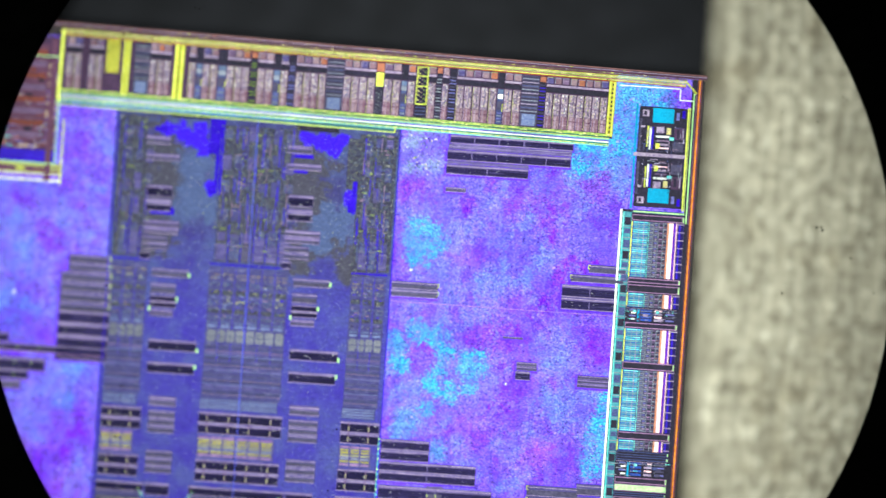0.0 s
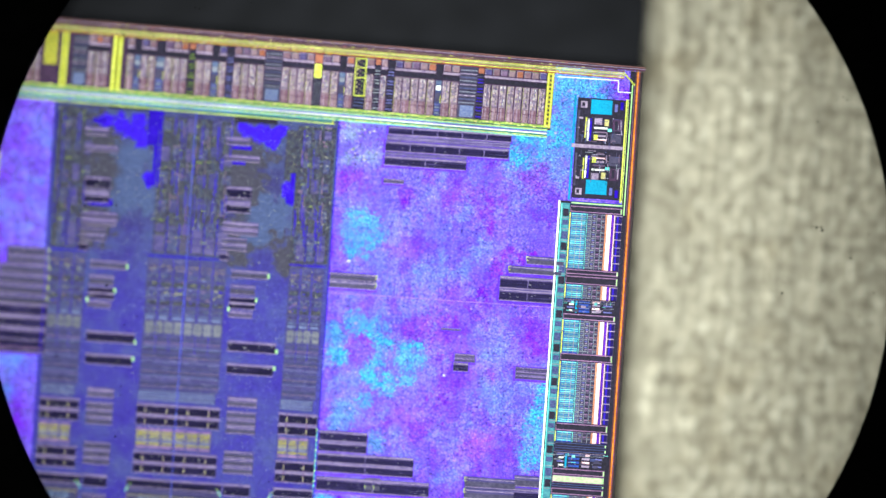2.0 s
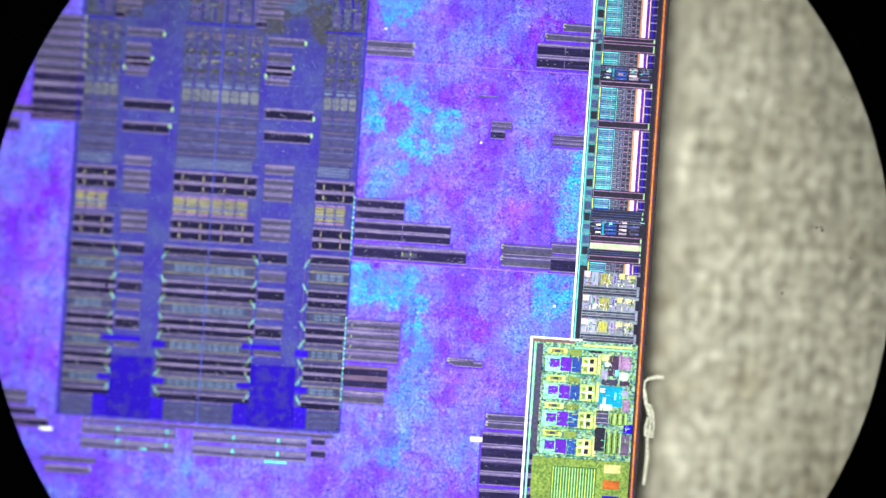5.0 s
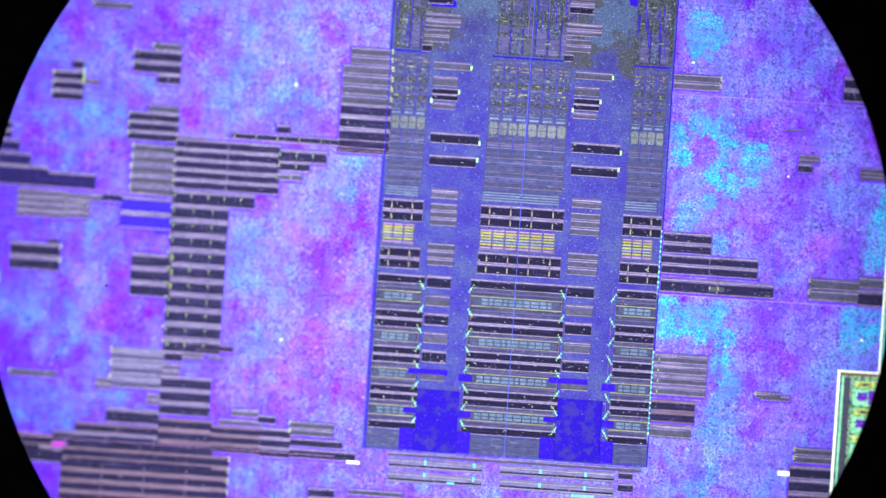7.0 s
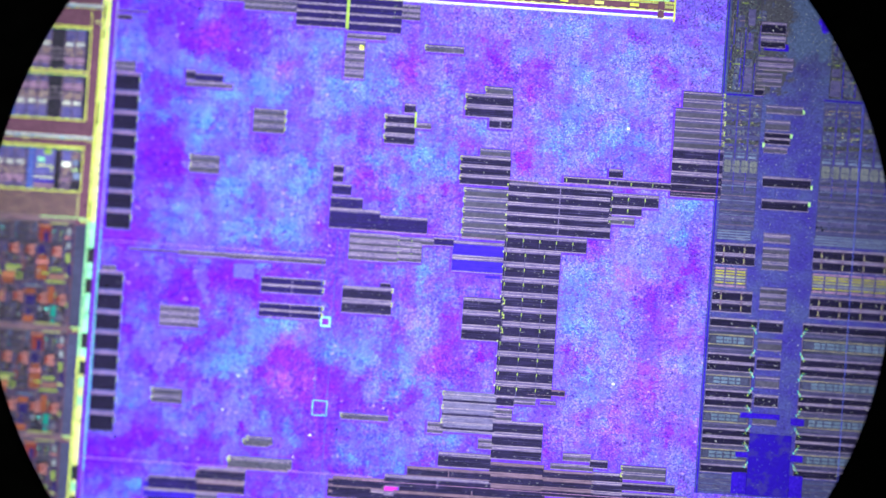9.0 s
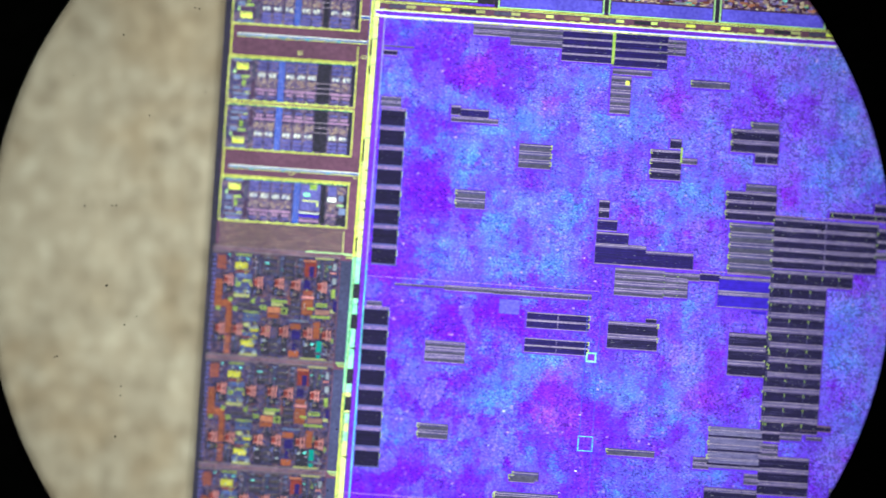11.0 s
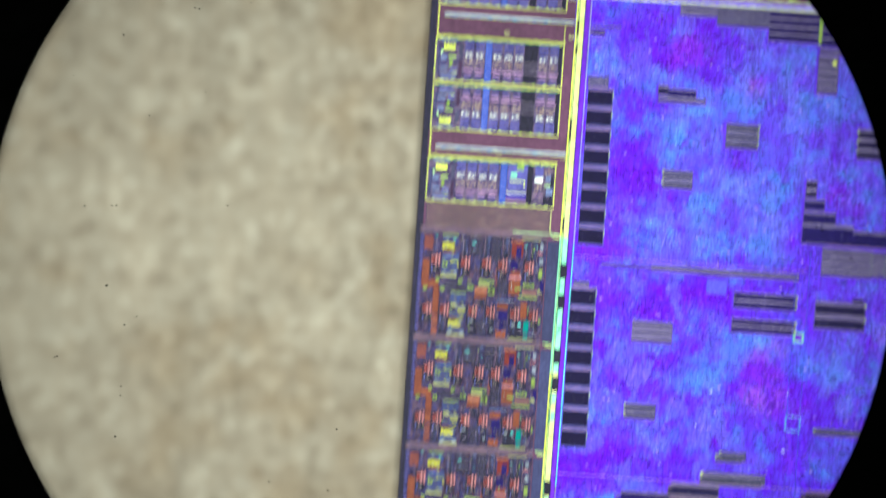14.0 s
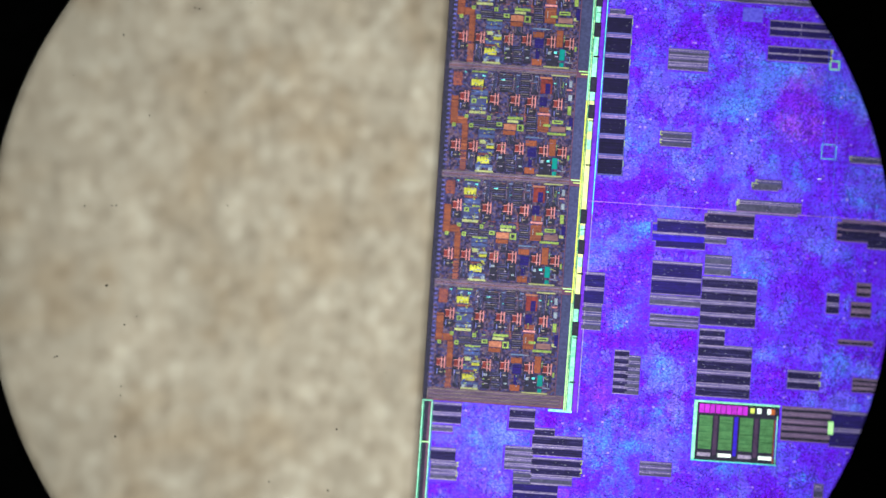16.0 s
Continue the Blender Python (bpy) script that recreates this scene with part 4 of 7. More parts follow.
        for i in range(int((y1 - y0) / 9)):
            slab("strap_bit", -534, y0 + 9 * i, -530.6, y0 + 9 * i + 4.4, (LIME, AQUA)[i % 2], None, 0.5, 3.5)


core()
for x0, y0, x1, y1 in ((-868, 132, -841, 194), (-855, 194, -842, 262), (-866, 250, -842, 266), (-966, 294, -922, 307), (-966, 152, -944, 161), (-716, 184, -682, 191.4), (-716, 211, -691, 218), (-610, 226, -598, 284), (-616, 264, -595, 282)):
    patch(x0, y0, x1, y1, DEEP, None, 0.5, 1.1)
patch(-622, 150, -597, 240, CELLS, None, 0.5, 0.9)
patch(-940, 126, -870, 134, INK, None, 0.5, 0.9)
patch(-715, 133, -640, 143, INK, None, 0.5, 0.9)
# narrow-column blocks in the core's upper half
for sx, sy in ((0, 0), (251, 1)):
    for x0, y0, x1, y1, n, style in ((-980, 168, -936, 184, 1, "tan"), (-978, 200, -918, 212, 1, "tan"), (-973, 256, -928, 277, 1, "dark"), (-973, 280, -928, 300, 1, "tan"), (-973, 288, -928, 302, 1, "dark"),
                                     (-975, 318, -912, 342, 2, "tan"), (-976, 346, -930, 370, 2, "grey"), (-978, 374, -960, 388, 1, "dark"),
                                     (-955, 402, -888, 418, 1, "grey"), (-955, 428, -910, 448, 1, "grey"), (-955, 450, -908, 472, 2, "dark"), (-955, 475, -912, 488, 1, "tan"),
                                     (-953, 528, -866, 548, 1, "dark"), (-952, 568, -868, 588, 1, "dark")):
        memory(x0 + sx, y0 + sy, x1 + sx, y1 + sy, n, style)
    for x, y in ((-890, 408), (-909, 452), (-957, 470), (-867, 540), (-869, 570)):
        slab("strap_bit", x + sx, y, x + sx + 4, y + 8, LIME, None, 1.6, 3.2)

# ---- logic to the right of the core ----
memory(-443.4, 131.3, -224, 146.4, 1, "dark", 5)
memory(-446.6, 157.5, -227, 176.6, 1, "dark", 5)
memory(-447, 183.6, -300.3, 201.7, 1, "dark", 2)
patch(-445, 146.6, -226, 157.2, TAN, None, 0, 1.4)
patch(-446, 176.8, -300.6, 183.4, TAN, None, 0, 1.4)
memory(-529.6, 395.7, -445.5, 424, 2, "grey", 1, 0, "r")
memory(-183.3, 344, -116, 359.5, 1, "grey", 1, 0, "l")
memory(-214, 363, -119, 377, 1, "grey", 1, 0, "l")
memory(-228, 382, -127.6, 426.5, 2, "dark", 2)
memory(-326.4, 481, -290, 485.7, 1, "tan")
memory(-446, 223.7, -408.4, 233, 1, "tan")
memory(-299.4, 524.4, -262, 540, 2, "tan")
memory(-300.3, 540.5, -273, 556.7, 1, "dark")
memory(-190, 541, -132.3, 563, 3, "tan")
memory(-529.3, 676, -442.5, 714.4, 2, "dark")
memory(-529.7, 715.3, -358, 750.7, 2, "dark", 2)
memory(-529, 757.4, -327.6, 783.7, 1, "dark", 2)
memory(-444, 754.6, -414, 782.6, 1, "tan", 1, 2)
memory(-534.7, 891, -435.4, 966.5, 4, "tan", 1, 1)
memory(-535, 973.3, -452, 1013.7, 2, "rose")
memory(-536.3, 1015.5, -456.3, 1042, 1, "tan")
memory(-266.4, 740.5, -175.4, 781.4, 2, "grey", 1, 0, "l")
memory(-178.7, 732.5, -132, 753.4, 1, "grey")
memory(-179, 754.6, -132, 785.4, 1, "dark")
memory(-348.5, 947.5, -301.5, 960.4, 1, "tan", 1, 0, "l")
memory(-273, 1041, -191, 1069.5, 2, "grey", 1, 0, "l")
memory(-279, 1073.5, -186.3, 1169.4, 4, "dark")
memory(-278, 1173.6, -184.5, 1299.6, 5, "dark")
memory(-339.5, 952, -285.6, 963, 1, "tan")
patch(-299.3, 1085, -277.6, 1094.4, PALE, None, 0, 2.4)

# thin dividing lines between the logic fields
line(-530, 433, -124, 432.3, DIVIDER, 1.4)
line(-536, 788, -135, 787.6, DIVIDER, 1.4)
line(-1401, 563.6, -1032, 568.5, DIVIDER, 1.4)
line(-2112.4, 718.3, -1701, 724.3, DIVIDER, 1.4)
line(-1624, 1117, -1083, 1111, DIVIDER, 1.4)
line(-1720.7, 729.7, -1717, 990, BLUE_LINE, 1.4)
line(-1689.5, 687.5, -1701.7, 1154.4, BLUE_LINE, 1.2)
line(-2127.3, 1108.4, -1606.3, 1106, DIVIDER, 1.4)
line(-1416, 675.4, -1667, 669.5, DIVIDER, 1.4)

# ---- below the core ----
memory(-990, 1098, -540, 1106, 1, "tan")
memory(-988, 1108, -820, 1127, 1, "pale", 2)
memory(-988, 1132, -820, 1152, 1, "pale", 2)
memory(-790, 1108, -586, 1127, 1, "pale", 2)
memory(-790, 1132, -586, 1152, 1, "pale", 2)
memory(-580, 1106, -554, 1120, 1, "dark")
memory(-580, 1126, -552, 1142, 1, "dark")
memory(-1056.5, 1168, -958.5, 1179.5, 1, "grey")
memory(-1126.4, 1171, -1079, 1206, 2, "dark")
memory(-1049.3, 1184, -968, 1198.6, 1, "tan", 1, 0, "r")
for x, y in ((-925, 1110), (-925, 1132), (-838, 1110), (-838, 1134), (-720, 1112), (-720, 1136), (-640, 1112), (-640, 1136)):
    slab("strap_bit", x, y, x + 5, y + 8, AQUA, None, 1.6, 3.2)
patch(-1062, 1119.4, -1038.4, 1125, PALE, None, 0, 3)
patch(-882.6, 1145.3, -868.3, 1149.3, AQUA, None, 0, 3)
patch(-660.6, 1151.6, -620, 1157, AQUA, None, 0, 3)

# ---- memory blocks to the left of the core ----
memory(-1102.7, 387.5, -1028.4, 418.5, 2, "grey", 1, 0, "r")
memory(-1114.6, 418.4, -1025.5, 490.5, 4, "grey", 1, 0, "r")
memory(-1115, 487.5, -1023.6, 576.5, 4, "dark")
memory(-1225, 534, -1199, 550.4, 1, "dark")
memory(-1304, 552.5, -1112.6, 564.6, 1, "dark", 2, 5)
memory(-1114, 546.6, -1024, 572.6, 1, "dark")
memory(-1401, 566, -1347, 570.5, 1, "tan")
memory(-1401, 570, -1214.4, 659.7, 5, "dark", 2, 0, "d")
memory(-1220, 576, -1132.3, 600, 1, "dark", 1, 3)
memory(-1220.6, 598, -1161.3, 616, 1, "dark", 1, 2)
memory(-1221.3, 617, -1173, 633, 1, "tan", 1, 2)
memory(-1401, 660.4, -1254.5, 688.5, 1, "dark", 1, 5)
memory(-1401, 686.5, -1299, 950, 10, "dark", 1, 3, "d")
memory(-1396.5, 928.7, -1335.6, 940.6, 1, "dark", 1, 2)
memory(-1343, 931, -1275.3, 942.5, 1, "rose")
memory(-1397.3, 947, -1364, 966.6, 1, "dark")
memory(-1367, 947, -1326, 962, 2, "tan")
memory(-1319, 951.5, -1290, 959.6, 1, "tan")
memory(-1400, 969, -1366, 993, 2, "tan")
memory(-1400.3, 991, -1309.3, 1061, 3, "dark")
memory(-1424, 1025, -1396.6, 1045, 2, "tan")
memory(-1491.6, 945, -1394.4, 1019, 3, "pale", 1, 0, "l")
memory(-1516, 1001, -1486.3, 1023, 2, "tan")
memory(-1467, 777, -1393.6, 854.3, 3, "dark", 1, 0, "r")
memory(-1492, 678.6, -1399.7, 734.5, 2, "indigo")
memory(-1526, 676.3, -1489, 690, 1, "night")
# stepped stack at the foot of the logic
memory(-1493, 1053, -1398, 1081.6, 1, "dark")
memory(-1546.3, 1082.6, -1396.7, 1100.5, 1, "rose", 2)
memory(-1585, 1099.3, -1395, 1122.5, 1, "dark", 2)
memory(-1401, 1065.4, -1303, 1126, 3, "rose", 1)
memory(-1306.5, 1073, -1213, 1120.7, 3, "rose", 1)
memory(-1293.4, 1060, -1216.4, 1072, 1, "tan")
memory(-1272.6, 1040.6, -1221.5, 1056, 1, "tan")
memory(-1224, 1049.3, -1191, 1065, 1, "dark")
memory(-1218.4, 1071, -1163, 1123.3, 3, "dark")
memory(-1167.4, 1055.4, -1087.4, 1082, 2, "grey", 1, 0, "l")
memory(-1165.3, 1085.4, -1070, 1101, 1, "dark")
memory(-1164, 1103.3, -1046.6, 1121.4, 1, "dark")
memory(-1567.5, 1127, -1269, 1244, 6, "rose", 4, 0, "r")
# smaller blocks scattered over the logic
memory(-1564, 336, -1494, 350.4, 1, "grey", 1, 0, "l")
memory(-1985, 409, -1966, 427.7, 1, "dark")
memory(-1967.7, 414, -1916.6, 429.3, 1, "night")
memory(-1983.7, 429, -1899, 439, 1, "tan")
memory(-1860, 468.5, -1801.6, 512.7, 3, "grey", 1, 0, "r")
memory(-1967, 557, -1912.5, 591.4, 2, "grey", 1, 0, "l")
memory(-1626.6, 462.7, -1571, 517, 3, "dark", 1, 0, "l")
memory(-1594, 442.4, -1572.6, 461, 1, "dark")
memory(-1573.6, 475, -1543, 487, 1, "tan")
patch(-1574, 457, -1570, 485, TAPGREEN, None, 0, 3.4)
memory(-1452.3, 402.7, -1403, 417.4, 1, "grey", 1, 0, "l")
memory(-1486.4, 417, -1400.3, 459.3, 2, "dark", 1, 0, "l")
memory(-1442.5, 458, -1401, 477.4, 1, "dark", 2)
memory(-1455, 513, -1399.7, 527.4, 1, "grey")
memory(-1488, 527.4, -1398, 579.4, 3, "dark", 1, 0, "l")
memory(-1478, 583, -1397.6, 675.6, 5, "grey", 1, 0, "l")
memory(-1712.3, 558.7, -1692, 591.4, 2, "dark")
memory(-1713, 593, -1676.5, 613.4, 1, "night")
memory(-1713.5, 615, -1655, 637, 1, "night")
memory(-1714, 635, -1622.3, 673, 1, "night")
memory(-1625.3, 643, -1538, 673, 1, "night")
memory(-1676, 676.5, -1586.6, 726.6, 4, "tan")
memory(-1591, 678.7, -1544.7, 723.7, 4, "tan", 1, 2)
memory(-1549, 678, -1525, 692.3, 1, "tan")
memory(-2063.4, 730, -1973, 735, 1, "tan")
memory(-1975.4, 727, -1886.5, 738, 1, "tan")
memory(-1889, 727, -1713, 739, 1, "tan", 2)
memory(-1826.5, 765, -1714.3, 793.4, 2, "night", 2, 0, "r")
memory(-1827.4, 811, -1713.4, 836.4, 2, "night", 2, 0, "r")
memory(-1682, 771, -1592, 821, 2, "dark", 1, 0, "r")
memory(-1616, 762.7, -1595.6, 771.3, 1, "dark")
memory(-2002.7, 827, -1930, 866, 3, "tan")
memory(-2006.7, 973.7, -1950.7, 1002, 2, "grey", 1, 0, "l")
memory(-1669.5, 996, -1583.4, 1009, 1, "grey", 1, 0, "l")
memory(-1839, 1053.5, -1792, 1068.3, 1, "grey", 1, 0, "l")
memory(-1864.6, 1088.3, -1755, 1111, 1, "grey", 2, 0, "l")
memory(-1920, 1114, -1832, 1154.3, 2, "rose")
memory(-2009.7, 1136.3, -1915, 1170, 2, "indigo")
memory(-1684.4, 1114, -1606, 1147, 3, "rose")
patch(-1604.4, 1112.7, -1560, 1143.7, MAGENTA, None, 0, 0.6)
memory(-1558, 1115.5, -1298.6, 1157, 3, "rose", 2)
memory(-2112, 311, -2056.7, 315, 1, "tan")
memory(-2111.6, 319, -2085, 329, 1, "dark")
# blocks under the upper left pads
memory(-1955, 264, -1887.5, 283.5, 2, "tan")
memory(-1889, 263.6, -1794.3, 297, 3, "grey")
memory(-1796.6, 263.3, -1702.7, 318, 4, "night")
memory(-1706.6, 261, -1608, 321.6, 4, "night")
memory(-1704, 325, -1633.3, 336.4, 1, "tan")
memory(-1705.4, 337.3, -1668.6, 406, 5, "tan")
memory(-1625.7, 268, -1575.7, 296.6, 3, "tan", 1, 2)
patch(-1707.6, 261, -1701.6, 319, TAPGREEN, None, 1.6, 3.4)
patch(-1679.7, 346, -1672, 354.5, YELLOW, None, 0, 3.0)
# small framed marks in the film
def frame_mark(x, y, w, h, t, material):
    mark = slab("frame_mark", x, y, x + w, y + h, LOGIC if material is AQUA else VIOLET_PLATE, None, 0, 0.7)
    for a, b, c, d in ((0, 0, w, t), (0, h - t, w, h), (0, t, t, h - t), (w - t, t, w, h - t)):
        slab("frame_side", x + a, y + b, x + c, y + d, material, mark, 0.7, 2.8)


frame_mark(-1717, 829.7, 19, 18, 3.4, AQUA_PALE)
frame_mark(-1721, 978.3, 27, 27, 1.6, AQUA)
patch(-1431, 715, -1394, 742.5, INDIGO, None, 0, 0.3)
patch(-1876, 746.3, -1840, 772, PERI_FILM, None, 0, 0.3)
# bright flecks of metal
for x, y in ((-1880, 1005), (-1640, 1002), (-1722, 940), (-1750, 1080)):
    slab("metal_fleck", x, y, x + 3, y + 2.6, PALE, None, 0, 2.0)
patch(-1857.5, 942.5, -1853.3, 946, PALE, None, 0, 2.0)
patch(-1723.6, 1039.6, -1718.4, 1042.3, PALE, None, 0, 2.0)
patch(-500, 373.7, -494, 377.3, PALE, None, 0, 2.0)
patch(-169, 843, -164, 847.7, PALE, None, 0, 2.0)
patch(-317.7, 563.7, -313.5, 567.4, PALE, None, 0, 2.0)
patch(-1198, 459.5, -1193.5, 464, PALE, None, 0, 2.0)
patch(-1194, 912.3, -1189, 916, PALE, None, 0, 2.0)

# ---- the lower left of the die ----
memory(-1832.7, 1048, -1785.5, 1065, 1, "grey", 1, 0, "l")
memory(-1862.3, 1085.3, -1748.6, 1105.7, 1, "grey", 2, 0, "l")
memory(-1915, 1109, -1829.4, 1155.3, 2, "dark")
memory(-1918, 1153.3, -1876.7, 1168.5, 1, "tan")
memory(-2002.6, 1129, -1914, 1181, 2, "night")
memory(-2005.6, 1203.4, -1916.3, 1263.4, 2, "night")
memory(-2006.5, 1263.6, -1915, 1283.4, 1, "tan")
memory(-2004, 1297.5, -1916.3, 1321.6, 3, "tan")
memory(-1913.5, 1187, -1865, 1224, 2, "grey")
memory(-1916, 1225.3, -1816.7, 1313, 4, "dark", 1, 0)
memory(-1914.6, 1317.4, -1868.4, 1348.4, 2, "dark")
memory(-1914.7, 1345.5, -1818, 1439, 4, "dark")
memory(-2124, 1231.5, -2087, 1289, 2, "night")
memory(-2125, 1287.7, -2089, 1335.3, 3, "grey")
memory(-2061.7, 1365.6, -2034.3, 1444, 6, "dark")
memory(-2041, 1374, -2014, 1444.5, 6, "grey")
memory(-1754, 1380.7, -1695.5, 1415, 2, "dark", 1, 0, "r")
memory(-1694.3, 1240.3, -1670.7, 1278, 2, "dark")
memory(-1642.7, 1218.7, -1616, 1244, 2, "brown")
memory(-1650.4, 1253.3, -1613.4, 1281, 2, "brown")
memory(-1669, 1320.7, -1606, 1330.5, 1, "brown")
memory(-1639, 1387, -1589.3, 1413.5, 3, "brown")
memory(-1676.3, 1108.7, -1583.3, 1148.5, 2, "rose")
memory(-1628.7, 1129.6, -1562.6, 1159, 1, "dark")
memory(-1759.6, 1445, -1669, 1507, 5, "brown")
memory(-1673, 1447.3, -1598.6, 1512.4, 2, "night")
patch(-1676, 1467.5, -1666, 1491, LIME, None, 1.6, 3.4)
memory(-2377.7, 1479.3, -2324, 1517.7, 2, "dark", 1, 0)
memory(-2378, 1519.4, -2337, 1532.7, 1, "tan")
memory(-2375, 1559.3, -2329.4, 1584.3, 1, "dark")
memory(-2373.6, 1583.3, -2325, 1618, 2, "tan", 1, 0, "r")
memory(-2240.3, 1480, -2193.6, 1519, 2, "dark")
memory(-2194, 1513, -2157, 1528.4, 1, "dark")
memory(-2197, 1525, -2106.3, 1563, 2, "dark")
memory(-2196.4, 1565, -2106, 1597, 2, "dark", 1, 0, "r")
memory(-2196.4, 1595, -2121, 1614, 1, "tan")
memory(-2243.7, 1548.4, -2192.6, 1591, 4, "tan")
memory(-2226.7, 1591.3, -2192.7, 1619, 2, "grey")
memory(-2225.3, 1611.3, -2145, 1644, 2, "night")
memory(-2004.4, 1559, -1946.4, 1586, 3, "tan")
memory(-1694.4, 1578, -1676.4, 1607, 1, "tan")


def green_array(x, y):
    """A framed analogue array: four green panels under a magenta strip."""
    base = slab("framed_panel", x, y, x + 152, y + 108, INK, None, 0, 1.4, "framed array of four green panels")
    for a, b, c, d in ((0, 0, 152, 4), (0, 105, 152, 108), (0, 4, 7, 105), (148, 20, 150, 105)):
        slab("array_frame", x + a, y + b, x + c, y + d, AQUA if b > 50 else AQUA_PALE, base, 1.4, 3)
    for i in range(9):
        slab("magenta_cell", x + 10 + 9.6 * i, y + 6, x + 19 + 9.6 * i, y + 22, MAGENTA, base, 1.4, 2.2)
    for a, m in ((100, YELLOW), (112, PALE), (122, INK), (130, PALE), (136, ORANGE)):
        slab("bias_cell", x + a, y + 8, x + a + 8, y + 18, m, base, 1.4, 2.2)
    for i in range(4):
        px = x + 11 + 36 * i
        slab("green_panel", px, y + 26, px + 24, y + 86, GREEN, base, 1.4, 2.2)
        slab("panel_foot", px, y + 92, px + 24, y + 99, PALE if i % 2 else LILAC, base, 1.4, 2.2)
        slab("panel_gap", px + 26, y + 26, px + 33, y + 96, PLUM if i % 2 == 0 else INDIGO, base, 1.4, 1.9)
    slab("red_edge", x + 143, y + 26, x + 147, y + 104, RUST, base, 1.4, 2.0)


green_array(-1915, 1445)

# ---- column of dark decoupling squares beside the guard line ----
def dark_squares(x, y, count, pitch):
    rack = slab("capacitor_column", x, y, x + 46, y + count * pitch, PERI_FIN, None, 0, 1.0, "column of dark square capacitors")
    for i in range(count):
        slab("dark_square", x + 0.5, y + pitch * i + 6, x + 44, y + pitch * (i + 1) - 3, CAPACITOR, rack, 1.0, 2.0)
        slab("bus_line", x, y + pitch * i + 0.6, x + 46, y + pitch * i + 2, ROSE_LILAC, rack, 1.0, 1.7)
        slab("bus_line", x, y + pitch * i + 3.4, x + 46, y + pitch * i + 4.8, ROSE_LILAC, rack, 1.0, 1.7)
        slab("fine_bit", x + 44.6, y + pitch * i + 7, x + 46.2, y + pitch * i + 18, TAPGREEN, rack, 1.0, 2.4)


dark_squares(-2108.6, 421, 8, 35)
dark_squares(-2114.6, 774, 8, 35.8)
memory(-2110, 401, -2072.6, 420.4, 2, "grey")
memory(-2111.3, 764, -2082.6, 774, 1, "grey")

# ---- guard band and pad cells along the left edge ----
def guard_band():
    """The guard band leans a little against the pad column beside it."""
    band = slab("guard_band", 0, 0, 16, 1248, SLATE, None, 0, 2.0, "yellow and pale green metal guard band")
    band.location = (-2138 * U, -234 * U, 0)
    band.rotation_euler = (0, 0, radians(-0.38))

    def bit(name, a, b, c, d, m, low=2.0, top=2.6):
        slab(name, a, b - 234, c, d - 234, m, band, low, top)
    for y0, y1, edge, metal in ((234, 690, YELLOW, CREAM), (690, 930, AQUA_PALE, AQUA_PALE), (930, 1290, YELLOW, CREAM), (1290, 1482, LIME, AQUA_PALE)):
        bit("guard_edge", 0.4, y0, 3.4, y1, edge)
        bit("guard_edge", 3.6, y0, 5.8, y1, LIME_PALE if edge is YELLOW else LIME, 2.0, 2.4)
        bit("guard_metal", 6.2, y0, 15.4, y1, metal, 2.0, 2.5)
    bit("violet_strip", 16.2, 246, 24.4, 1482, VIOLET_PLATE, 0.0, 2.2)
    bit("white_rail", 24.8, 254, 27.0, 700, PALE_RAIL, 0.0, 2.6)
    bit("white_rail", 24.8, 700, 27.2, 1130, AQUA, 0.0, 2.6)
    bit("white_rail", 25.0, 1130, 27.0, 1482, LILAC, 0.0, 2.4)
    for y in (262, 276, 398, 452, 534, 558, 588, 604, 622, 640, 668):
        bit("guard_notch", 9, y, 16.4, y + random.uniform(1.4, 2.8), INK, 2.5, 2.9)
    for y, h in ((304, 29), (350, 14), (480, 40), (655, 25)):
        bit("guard_slot", 3.6, y, 7.2, y + h, INK, 2.5, 2.9)
        bit("slot_bar", 7.6, y + 1, 14, y + h - 1, LIME_PALE, 2.5, 2.8)
        bit("guard_notch", 7, y - 3, 15.6, y - 1, SEAGREEN, 2.5, 2.9)
    for k in range(4):
        top = 684 + 192.6 * k
        for a, h in ((53, 26), (107, 26)) if k % 2 == 0 else ((11, 27), (60, 25)):
            bit("guard_box", 6, top + a, 17.4, top + a + h, INK, 2.5, 2.9)
            bit("box_edge", 4.6, top + a + 1, 6, top + a + h - 1, SEAGREEN, 2.5, 2.9)
        for a in ((136, 80) if k % 2 == 0 else (120, 88)):
            bit("guard_slot", 4.4, top + a, 6.8, top + a + 24, SEAGREEN, 2.5, 2.9)
            bit("slot_bar", 7.4, top + a + 2, 14.6, top + a + 20, AQUA_PALE, 2.5, 2.9)
        bit("guard_notch", 8, top + 166, 18, top + 169, INK, 2.5, 2.9)
        bit("guard_notch", 8, top + 88, 17, top + 90, INK, 2.5, 2.9)
        bit("guard_tie", -16, top + 2, 2, top + 4.4, LIME, 1.2, 2.6)
        bit("guard_tie", -12, top + 7, 2, top + 9, LIME_PALE, 1.2, 2.6)
    bit("guard_foot", -26, 1479, 17, 1484, AQUA_PALE, 0, 2.2)


guard_band()
slab("pad_field", -WIDE + 12, 4, -2139, 1478, BROWN, None, 0, 0.6, "plum-brown field of the pad column")


def outline(x0, y0, x1, y1, material, thick=2.6, parent=None):
    for a, b, c, d in ((x0, y0, x1, y0 + thick), (x0, y1 - thick, x1, y1), (x0, y0 + thick, x0 + thick, y1 - thick), (x1 - thick, y0 + thick, x1, y1 - thick)):
        slab("metal_outline", a, b, c, d, material, parent, 0.6, 2.8)


